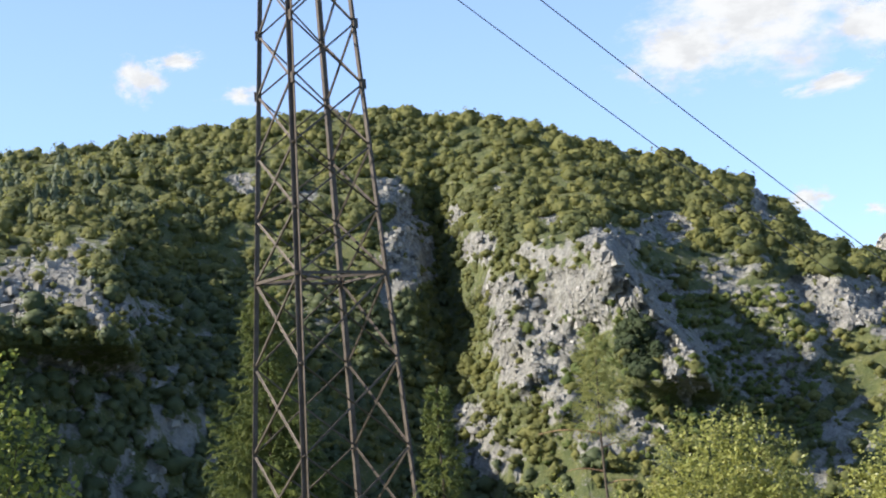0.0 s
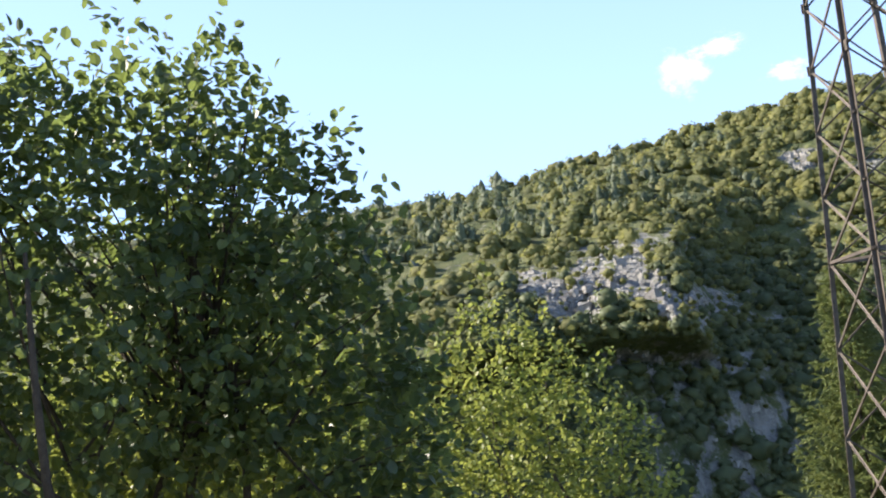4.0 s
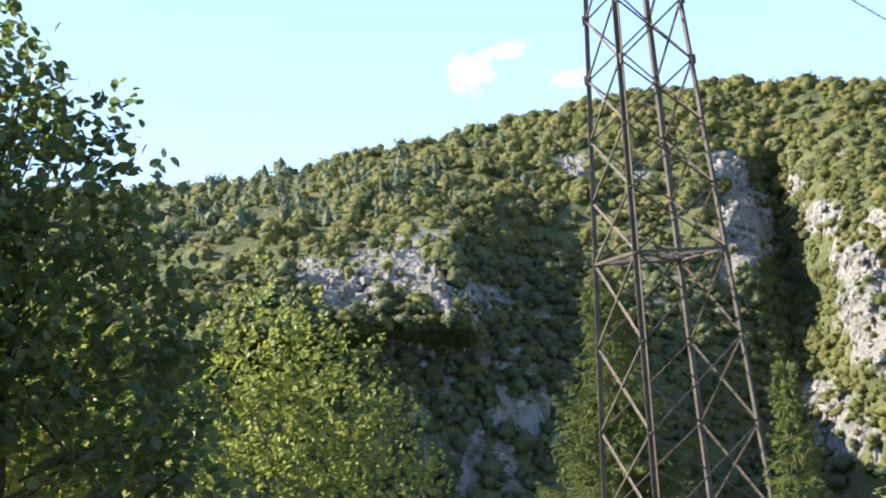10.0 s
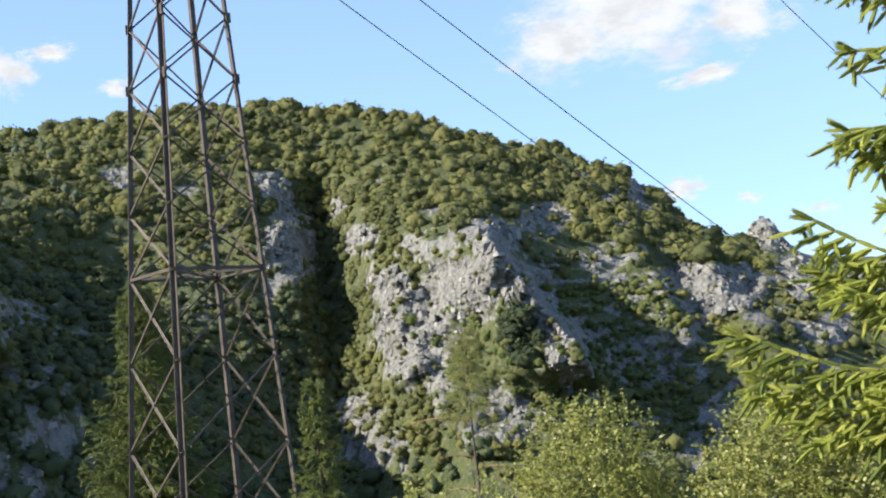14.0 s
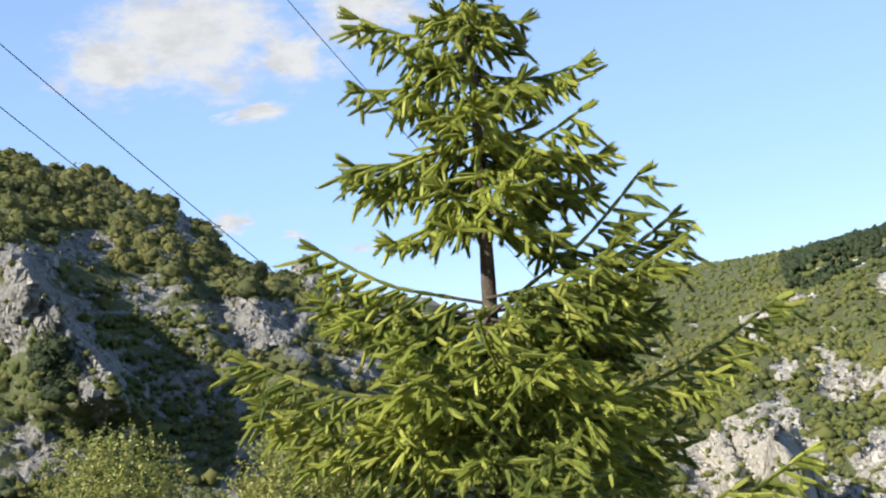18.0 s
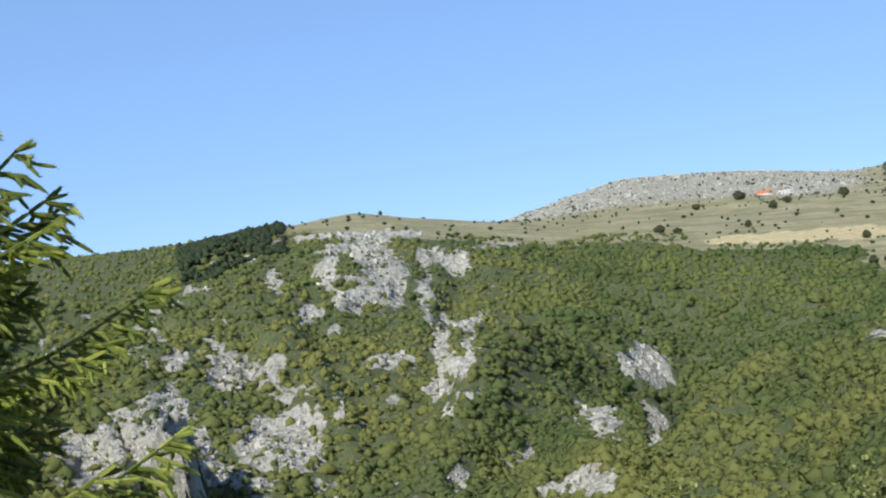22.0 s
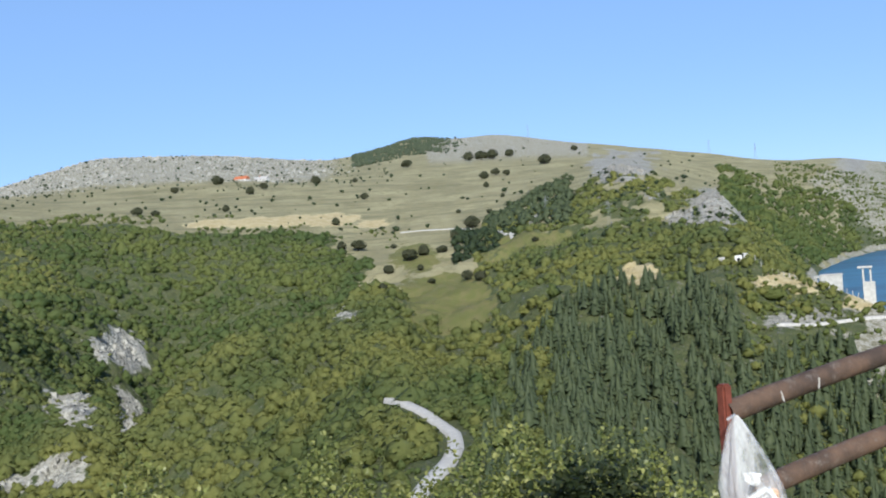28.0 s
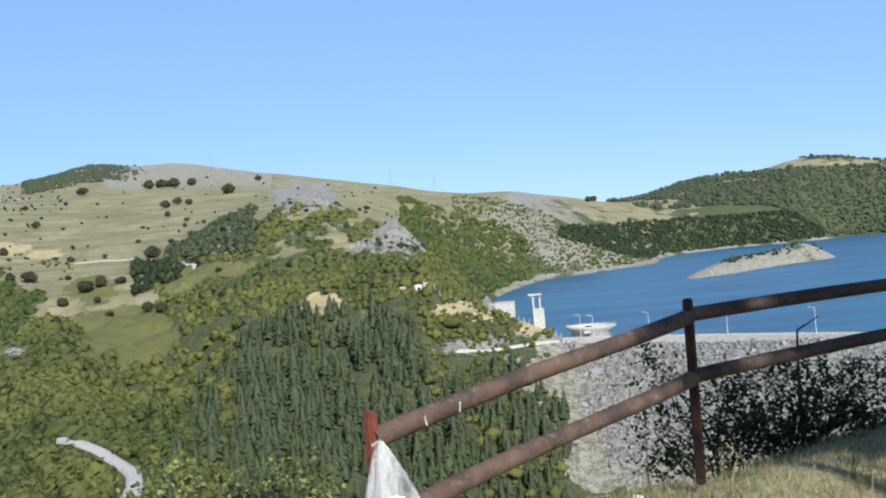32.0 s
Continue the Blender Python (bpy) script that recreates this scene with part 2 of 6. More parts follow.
def fbm(x, y, seed=0, octaves=5, gain=0.5):
    total, amp, norm = 0.0, 1.0, 0.0
    for k in range(octaves):
        total, norm = total + amp * vnoise(x * 2**k, y * 2**k, seed + k), norm + amp
        amp *= gain
    return total / norm


def ridged(x, y, seed=0, octaves=4):
    total, amp, norm = 0.0, 1.0, 0.0
    for k in range(octaves):
        total, norm = total + amp * (1 - np.abs(2 * vnoise(x * 2**k, y * 2**k, seed + k) - 1)), norm + amp
        amp *= 0.5
    return total / norm


def smooth_rows(a, k, axis):
    if k < 1:
        return a
    w = np.hanning(2 * k + 3)[1:-1]
    w /= w.sum()
    pad = [(0, 0), (0, 0)]
    pad[axis] = (k, k)
    b = np.pad(a, pad, mode="edge")
    return np.apply_along_axis(lambda v: np.convolve(v, w, "valid"), axis, b)


# ---- the lie of the land: lines round the viewpoint, each (azimuth, distance, elevation seen from the eye) ----
LAKE_Z = -45.0
FEET_LINE = [(180, 2.0, -39.5), (-180, 2.0, -39.5)]
BANK_LINE = [(180, 8, 3), (75, 8, -12), (45, 7, -14), (0, 7, -14), (-60, 5, -19), (-88, 5, -19), (-97, 5.4, -15), (-103, 6.2, -11.2), (-110, 7.0, -10.3), (-118, 8.6, -8.3), (-130, 9, -5), (-180, 8, 3)]
SLOPE_LINE = [(180, 40, 8), (75, 35, -12), (30, 34, -16), (0, 34, -16), (-30, 35, -20), (-45, 38, -24), (-60, 40, -30), (-95, 40, -30), (-105, 40, -27), (-116, 40, -22), (-130, 40, -8), (-180, 40, 8)]
VALLEY_LINE = [(180, 160, 10), (75, 150, -10), (30, 170, -19), (0, 180, -22), (-20, 200, -23), (-45, 260, -24), (-60, 300, -22), (-72, 260, -18), (-76, 215, -13.5), (-79, 195, -12.4), (-82, 210, -11.5), (-90, 230, -15), (-97, 280, -16), (-103, 330, -14), (-110, 330, -12), (-117, 320, -10.5), (-130, 250, -6), (-180, 160, 10)]
FOOT_LINE = [(180, 260, 9), (75, 230, 3), (30, 205, 0), (20, 210, 2.2), (14, 232, 1.2), (6, 270, -2), (0, 285, -4), (-2.5, 250, -4), (-10, 245, -4), (-14, 252, -5), (-20, 262, -6), (-30, 300, -9), (-45, 400, -10.5), (-55, 420, -11), (-60.4, 420, -9.8), (-64, 440, -7.7), (-67.6, 470, -6.5), (-71.6, 520, -4.8), (-75.9, 560, -3.0), (-78, 560, -2.6), (-80, 520, -4.3), (-83, 470, -5.2), (-87, 450, -3.6), (-90.5, 470, -2.6), (-95, 480, -2.1), (-98, 482, -3.0), (-99.6, 484, -3.45), (-100.8, 478, -4.05), (-101.9, 470, -4.85), (-110, 440, -5.3), (-117, 415, -5.5), (-130, 400, -4.5), (-180, 260, 9)]
SHOULDER_LINE = [(180, 360, 8), (75, 330, 8), (30, 275, 7.4), (20, 285, 7.4), (12, 325, 7.2), (4, 350, 8), (0, 365, 6.8), (-3.5, 320, 7.0), (-8, 312, 7.0), (-10.5, 338, 6.4), (-14, 344, 5), (-20, 352, 3.2), (-28, 362, 1.2), (-36, 520, -1.2), (-42, 560, -1.2), (-50, 640, -0.6), (-55, 650, -1.0), (-57, 640, -1.6), (-60, 640, -3.3), (-63, 650, -5.0), (-66, 660, -6.6), (-69, 680, -6.0), (-72, 700, -4.9), (-76, 730, -3.4), (-78, 740, -1.8), (-80, 760, -1.6), (-84, 780, -0.5), (-88, 760, 0.5), (-90, 760, 0.7), (-95, 720, -0.1), (-97.5, 700, -2.2), (-99, 640, -4.9), (-106, 640, -5.3), (-117, 640, -5.5), (-130, 600, -4), (-180, 360, 8)]
CREST_LINE = [(180, 460, 7), (75, 450, 10.4), (40, 480, 10.4), (27, 480, 10.9), (21, 470, 12.0), (13, 460, 13.05), (6, 450, 13.55), (1.5, 445, 13.65), (-1, 440, 13.35), (-5, 430, 12.1), (-11.7, 430, 9.95), (-14.3, 425, 9.0), (-15.8, 425, 8.1), (-17, 420, 6.4), (-18.7, 420, 4.9), (-20, 430, 4.6), (-21.4, 440, 5.2), (-22.5, 450, 4.1), (-24, 460, 3.5), (-28, 480, 2.4), (-32, 560, 0.8), (-36, 800, 1.0), (-42, 850, 1.8), (-46.5, 860, 3.6), (-50, 880, 3.9), (-55, 900, 3.1), (-58, 920, 2.6), (-61, 940, 2.15), (-66, 950, 1.9), (-73, 960, 1.1), (-76, 950, 0.7), (-78, 930, 0.0), (-80, 920, 0.1), (-82, 960, 0.5), (-87, 1000, 1.8), (-90, 1000, 2.9), (-92, 1000, 2.4), (-95, 960, 0.5), (-97, 950, -1.4), (-99, 1000, -3.0), (-103, 1300, -2.6), (-117, 1300, -2.8), (-130, 1000, -2.5), (-180, 460, 7)]
BACK_LINE = [(180, 700, 4), (75, 700, 3), (-20, 700, 1.5), (-28, 1100, 1.2), (-36, 1500, 2.6), (-44, 1150, 3.6), (-47, 1100, 4.1), (-52, 1150, 4.75), (-55, 1150, 4.1), (-59, 1200, 3.5), (-63, 1300, 3.2), (-70, 1300, 3.1), (-75, 1300, 2.9), (-80, 1350, 2.8), (-85, 1400, 3.0), (-88, 1500, 3.3), (-92, 1500, 2.9), (-95, 1400, 1.6), (-98, 1300, -0.4), (-101, 1420, -1.85), (-104, 1560, -1.7), (-106.5, 1680, -1.56), (-109.2, 1740, -1.53), (-109.8, 1800, -1.9), (-117, 2500, -1.4), (-130, 1800, -1), (-180, 700, 4)]
SKYLINE_LINE = [(180, 1500, 3), (75, 1500, 1), (-28, 1900, 1.5), (-36, 2600, 3.4), (-44, 2600, 3.7), (-47, 2000, 3.5), (-59, 2200, 3.5), (-62.8, 2200, 4.65), (-65, 2200, 5.25), (-70.6, 2300, 5.05), (-73, 2300, 4.7), (-76, 2500, 4.35), (-78.6, 2900, 4.85), (-80.1, 2900, 5.42), (-81.2, 2900, 5.1), (-82, 2900, 5.05), (-84, 2900, 5.15), (-88, 2800, 4.4), (-94, 2500, 3.3), (-98, 1900, 2.5), (-100, 1800, 2.2), (-103, 1850, 0.6), (-105.5, 1950, -0.9), (-107, 2200, -1.3), (-110, 2650, -1.05), (-117, 2900, -1.2), (-130, 2500, 0), (-180, 1500, 3)]
FARTHER_LINE = [(180, 2500, 2), (75, 2500, 0), (-36, 3100, 1), (-76, 3100, 3.5), (-94, 3100, 2.6), (-99.8, 3000, 2.6), (-102.5, 3000, 2.1), (-105, 3050, 1.55), (-107, 3100, 1.25), (-110, 3100, 1.3), (-112.5, 3080, 1.1), (-113.8, 3050, 0.1), (-114.6, 3050, -1.0), (-117, 3150, -0.9), (-130, 3000, 1), (-180, 2500, 2)]
FARTHEST_LINE = [(180, 4200, 1), (75, 4200, 0), (-94, 4200, 1.5), (-104, 4200, 1.6), (-106.2, 4200, 1.75), (-108, 4200, 2.4), (-110.5, 4200, 2.7), (-112, 4200, 2.6), (-113.1, 4200, 3.2), (-115, 4200, 3.15), (-117.2, 4200, 2.7), (-122, 4200, 2.4), (-180, 4200, 1)]
RIM_LINE = [(180, 4800, 0.3), (-180, 4800, 0.3)]
LINES = [FEET_LINE, BANK_LINE, SLOPE_LINE, VALLEY_LINE, FOOT_LINE, SHOULDER_LINE, CREST_LINE, BACK_LINE, SKYLINE_LINE, FARTHER_LINE, FARTHEST_LINE, RIM_LINE]
AZ = np.concatenate([np.arange(-180, -124, 4.0), np.arange(-124, -62, 0.42), np.arange(-62, -30, 0.27), np.arange(-30, 29, 0.2), np.arange(29, 64, 0.8), np.arange(64, 180.1, 4.0)])
RAD = np.concatenate([np.linspace(0.0, 30, 45, endpoint=False), np.linspace(30, 190, 40, endpoint=False), np.linspace(190, 430, 125, endpoint=False), np.linspace(430, 1000, 115, endpoint=False), np.geomspace(1000, 4800, 80)])


def lines_at(az):
    """Distance and height of every line at the azimuths az."""
    rr, zz = [], []
    for line in LINES:
        a = np.array(line[::-1], float)
        r = np.interp(az, a[:, 0], a[:, 1])
        e = np.interp(az, a[:, 0], a[:, 2])
        rr.append(r), zz.append(r * np.tan(np.radians(e)))
    return np.array(rr), np.array(zz)


# spurs and ravines on the slopes: azimuth, distance, turn of azimuth over the length, half width (degrees), half length, height
RELIEF = [
    (-59.3, 580, 9.9, 1.8, 170, 24), (-67.3, 640, 2.6, 1.6, 180, -26), (-49.5, 545, -3.5, 1.0, 90, 10), (-71.5, 640, 4.0, 1.5, 150, 9),
    (-20.9, 430, 0, 0.9, 14, 8), (-26.5, 440, 0, 0.8, 25, 4), (-42.8, 405, 0, 1.3, 16, 33), (-40.4, 395, 0, 0.9, 16, 18), (-47.8, 560, 0, 1.2, 22, 13), (-51.5, 760, 0, 2.6, 40, 9),
    (-110.9, 1310, 6.4, 1.6, 230, 31), (-113.4, 1470, 0, 1.7, 80, 19), (-108.3, 1770, 0, 0.6, 25, 3.4), (-109.9, 1762, 0, 0.25, 15, 4), (-110.0, 1750, 0, 0.3, 25, 22),
    (-56.2, 700, 1.4, 0.8, 110, -12), (-89.5, 1000, 0, 1.2, 60, 8), (-94.2, 780, 0, 0.9, 60, 8), (-84.8, 800, 0, 0.9, 40, 7),
]


# patches of bare rock, earth and meadow: azimuth, elevation, half width and half height in degrees, strength
RIB = [(-7.59, 6.52, 0.82, 0.69, 1.2), (-8.17, 5.38, 0.82, 0.82, 1.2), (-8.80, 4.23, 0.82, 1.10, 1.2), (-9.46, 3.23, 0.96, 0.88, 1.2), (-10.06, 2.50, 0.69, 0.55, 1.2), (-10.57, 0.85, 1.10, 1.10, 0.95), (-11.65, 1.03, 0.69, 0.82, 0.9)]
FACE = [(-4.82, 6.21, 1.38, 0.69, 0.8), (-3.03, 4.42, 1.24, 0.88, 1), (-2.86, 2.24, 0.96, 1.24, 1), (-3.55, 0.69, 1.10, 1.10, 1), (-5.03, 2.08, 1.24, 1.65, 1), (-6.52, 3.60, 1.16, 1.38, 0.95), (-5.08, -0.64, 1.24, 1.10, 0.9), (-6.55, -2.35, 0.82, 1.65, 0.9), (-7.92, -2.04, 0.88, 1.38, 0.9), (-5.94, 4.74, 1.10, 1.10, 0.8), (-4.58, 3.21, 1.10, 1.65, 0.9)]
RAVINE_ROCK = [(2.40, 9.76, 0.69, 0.69, 1), (1.78, 6.70, 1.24, 1.65, 1), (1.79, 8.63, 0.60, 0.69, 0.8), (-1.69, 6.73, 0.82, 0.69, 1), (-0.68, 8.18, 0.49, 0.77, 0.8), (-0.79, -1.55, 1.24, 0.82, 0.8), (-1.32, -3.46, 1.65, 1.10, 0.75), (2.74, 4.84, 0.55, 0.82, 0.6), (6.32, 4.53, 1.10, 1.10, 0.5)]
HILL_SCARS = [(9.39, 10.55, 0.77, 0.44, 0.9), (6.56, 9.73, 0.82, 0.41, 0.6), (-5.24, 7.96, 0.69, 0.41, 0.6), (-2.88, 9.52, 0.55, 0.33, 0.6), (-10.87, 6.90, 1.38, 0.41, 0.75), (-12.94, 8.98, 0.41, 0.28, 0.5), (-13.88, 7.81, 0.55, 0.41, 0.6), (-15.19, 7.80, 0.41, 0.69, 0.8), (-19.19, 2.51, 1.65, 0.96, 0.9), (-17.05, 3.50, 1.38, 0.55, 0.8), (-15.42, -0.05, 1.10, 0.82, 0.6), (-16.59, -0.92, 1.10, 0.82, 0.65), (-17.77, -3.81, 1.10, 1.10, 0.6), (-13.85, 4.86, 1.65, 0.69, 0.55), (-16.06, 1.22, 1.38, 0.69, 0.55)]
LEFT_BAND = [(22.36, 5.97, 1.38, 1.16, 0.85), (19.91, 5.80, 1.51, 1.24, 1), (17.98, 5.97, 1.10, 1.38, 0.9), (16.52, 4.82, 0.55, 1.16, 1.2), (21.42, 4.76, 1.38, 0.69, 0.9), (14.70, 4.44, 1.65, 1.10, 0.6), (12.98, 3.68, 1.65, 0.82, 0.45), (18.29, 7.65, 3.02, 0.82, 0.55)]
SHADE_SCREE = [(18.49, 2.22, 3.02, 0.69, 0.64), (15.12, 1.54, 3.30, 0.69, 0.60), (12.51, -0.10, 1.65, 1.24, 0.56), (13.28, -1.84, 1.93, 1.38, 0.56), (17.28, -0.61, 1.38, 1.65, 0.48), (16.35, -3.34, 3.02, 1.38, 0.60)]
RIGHT_SCREE = [(-10.68, 7.12, 1.38, 0.49, 0.75), (-8.35, 5.95, 0.96, 1.10, 1), (-9.47, 3.79, 1.38, 1.24, 0.95), (-17.72, 3.13, 2.48, 0.77, 0.75), (-19.53, 2.16, 1.24, 0.44, 0.85), (-16.20, 0.57, 1.51, 1.10, 0.65), (-13.81, -0.01, 1.10, 1.10, 0.5), (-20.81, 1.23, 1.10, 0.69, 0.6), (-11.06, 1.04, 1.38, 1.38, 0.6), (-20.85, 5.05, 1.10, 0.66, 1.1), (-22.32, 3.00, 0.82, 1.16, 0.95), (-23.17, 0.19, 1.10, 0.82, 0.7), (-29.11, 2.11, 1.10, 1.38, 0.7), (-24.92, 1.40, 1.10, 1.10, 0.6)]
GORGE_TOP = [(-50.85, 3.56, 1.93, 0.19, 1), (-53.55, 3.40, 1.65, 0.19, 1), (-50.79, 2.83, 0.55, 0.28, 0.9), (-52.43, 2.89, 1.10, 0.66, 1.1), (-50.53, 1.84, 0.55, 0.66, 1.1), (-48.00, 2.03, 0.28, 0.33, 0.9), (-51.69, 0.38, 0.99, 0.55, 1.1), (-53.26, 1.41, 1.04, 1.32, 0.85), (-49.48, -0.09, 0.69, 0.41, 1), (-55.60, 2.31, 0.69, 0.41, 0.9), (-56.88, 1.80, 0.55, 0.55, 1.1), (-53.21, -2.66, 1.16, 0.33, 1.1), (-55.19, 0.45, 0.39, 1.38, 0.7), (-55.91, -2.17, 0.55, 1.38, 0.9), (-55.36, -4.14, 0.55, 0.60, 1.1), (-56.62, -3.28, 0.49, 0.55, 0.9), (-58.51, 2.47, 1.65, 0.14, 0.6)]
GORGE_MID = [(-43.19, -1.69, 0.55, 0.41, 1), (-45.32, -2.53, 0.82, 1.04, 1.1), (-46.96, -2.65, 1.10, 0.69, 0.7), (-47.96, -3.94, 0.33, 0.41, 1), (-46.87, -5.77, 1.38, 0.82, 0.85), (-48.60, -6.28, 1.04, 1.32, 1.1), (-50.63, -4.66, 0.25, 0.69, 0.9), (-51.53, -5.26, 0.28, 0.41, 0.8), (-46.18, -7.60, 1.10, 0.82, 0.75), (-42.03, -0.51, 0.82, 0.55, 0.55), (-44.76, -0.84, 0.28, 0.28, 0.8), (-43.09, 0.79, 0.55, 0.28, 0.6), (-54.10, -3.26, 0.55, 0.55, 0.4)]
FIN_ROCK = [(-42.43, -4.64, 1.16, 1.43, 1.4), (-43.55, -6.21, 0.82, 1.38, 1.4), (-40.48, -5.03, 0.82, 1.16, 1.3), (-38.66, -5.69, 1.38, 0.82, 1.1), (-39.94, -6.87, 1.93, 0.69, 1.1), (-44.62, -7.23, 0.55, 0.55, 1), (-37.91, -4.83, 0.55, 0.55, 0.9)]
SLABS = [(-65.08, -3.66, 0.99, 0.66, 0.95), (-66.00, -4.04, 0.47, 0.82, 1.1), (-63.26, -6.50, 0.91, 0.82, 0.95), (-62.20, -6.11, 0.55, 0.69, 0.6), (-65.54, -6.98, 0.52, 1.04, 1.1), (-59.06, -7.56, 0.99, 0.60, 0.65), (-62.43, -9.04, 1.32, 0.66, 0.85), (-60.49, -9.38, 0.69, 0.41, 0.8), (-55.99, -8.61, 0.55, 0.55, 0.9), (-65.24, -2.17, 0.49, 0.25, 0.5), (-75.96, -3.03, 0.66, 0.39, 0.6), (-65.31, 0.99, 0.33, 0.28, 0.6), (-48.81, -5.63, 0.88, 1.10, 1), (-47.08, -5.64, 1.10, 0.82, 0.85), (-47.12, -2.56, 1.10, 0.69, 0.7), (-48.10, -3.98, 0.28, 0.49, 0.9), (-50.66, -4.73, 0.22, 0.60, 0.8)]
OUTCROPS = [(-97.3, -4.75, 1.65, 0.33, 0.85), (-99.2, -4.45, 1.1, 0.22, 0.7), (-89.95, 3.06, 1.38, 0.66, 1), (-94.36, 0.76, 1.21, 0.74, 1), (-92.44, 0.33, 0.71, 0.33, 0.75), (-91.19, 1.58, 0.49, 0.25, 0.65), (-88.59, 1.53, 0.60, 0.22, 0.65), (-100.60, 2.20, 0.49, 0.39, 1), (-85.37, 0.84, 0.39, 0.39, 0.6), (-75.99, -3.16, 0.60, 0.33, 0.5)]
SOIL = [(-90.40, -2.13, 0.94, 0.44, 1.1), (-96.71, -2.94, 1.10, 0.39, 0.85), (-100.75, -4.07, 0.99, 0.39, 1), (-70.04, 1.73, 1.26, 0.18, 1), (-72.13, 1.67, 1.26, 0.22, 1.1), (-73.98, 1.61, 1.26, 0.24, 1.1), (-75.85, 1.51, 1.10, 0.28, 1.1), (-77.71, 1.17, 0.82, 0.18, 1), (-97.99, -3.30, 0.82, 0.37, 0.6)]
GREY_SLOPE = [(-101.28, 0.77, 1.93, 1.38, 0.62), (-103.09, -0.47, 1.93, 0.96, 0.7), (-104.94, -1.02, 1.65, 0.60, 0.75), (-99.66, 1.17, 1.10, 0.96, 0.6), (-100.57, 2.20, 0.82, 0.39, 0.9)]
GLADE = [(-81.26, -2.89, 1.93, 1.10, 1.1), (-80.58, -2.02, 1.65, 0.49, 0.9), (-79.70, -0.58, 1.10, 0.69, 0.9), (-85.38, -0.15, 1.65, 0.33, 0.9), (-83.80, -0.77, 1.10, 0.39, 0.7), (-81.43, -3.70, 1.10, 0.69, 1)]
HILL_ROCKS = RIB + FACE + RAVINE_ROCK + HILL_SCARS + LEFT_BAND + SHADE_SCREE + RIGHT_SCREE
ROCKS = HILL_ROCKS + GORGE_TOP + GORGE_MID + FIN_ROCK + SLABS


def patches(A, E, items, grain, soft=2.4):
    out = np.zeros_like(A)
    for a, e, wa, we, k in items:
        d = ((A - a) / wa) ** 2 + ((E - e) / we) ** 2
        out = np.maximum(out, k * np.clip(1.3 - d * 0.6 + grain * soft, 0, 1))
    return out


def sculpt(A, E):
    """How far the hill's ribs stand out towards the viewer and its ravines fall back, in metres."""
    p = np.zeros_like(A)
    wob = (fbm(A * 0.9 + 40, E * 0.9, 51, 4) - 0.5) * 1.4
    for a0, e0, a1, e1, left, right, h in (
            (-7.3, 7.3, -12.4, -0.8, 4.6, 0.8, 38), (-13.6, 8.2, -17.0, 0.5, 2.4, 0.8, 9), (-17.6, 5.6, -21.5, -1.5, 2.2, 0.9, 9),
            (2.9, 10.2, 0.6, 3.5, 2.6, 0.5, 10), (-1.0, 9.0, -2.6, 4.6, 0.9, 2.0, 7), (16.9, 6.2, 15.9, 3.6, 1.6, 0.45, 8), (20.5, 6.8, 19.0, 4.2, 1.8, 0.7, 6),
            (15.9, 8.6, 14.9, 2.6, 5.0, 0.6, 40), (-42.0, -3.3, -43.9, -9.0, 2.4, 0.35, 32), (-39.6, -4.2, -41.0, -8.0, 1.6, 0.5, 14)):
        t = np.clip((e0 - E) / (e0 - e1), 0, 1)
        d = A - (a0 + (a1 - a0) * t) + wob * 0.6
        fall = np.where(d > 0, np.clip(1 - d / left, 0, 1), np.clip(1 + d / right, 0, 1) ** 0.8)
        p += h * fall * np.clip((e0 + 0.5 - E) / 1.4, 0, 1) * np.clip((E - e1 + 0.8) / 1.4, 0, 1)
    t = np.clip((9.6 - E) / 12, 0, 1)
    d = (A - (0.75 - 3.6 * t ** 1.7) + wob * 1.5) / (1.0 + 1.6 * t)
    p -= (22 - 8 * t) * np.clip(1 - np.abs(d), 0, 1) ** 0.8 * np.clip((10.2 - E) / 2, 0, 1)
    p += np.clip((E - 2.3) / 1.2, 0, 1) * np.clip((7.6 - E) / 1.2, 0, 1) * np.clip((A - 13) / 10, 0, 1.4) * 30
    p -= 24 * np.exp(-((A - 10.5) / 4.0) ** 2 - ((E - 5.8) / 3.0) ** 2)
    return p


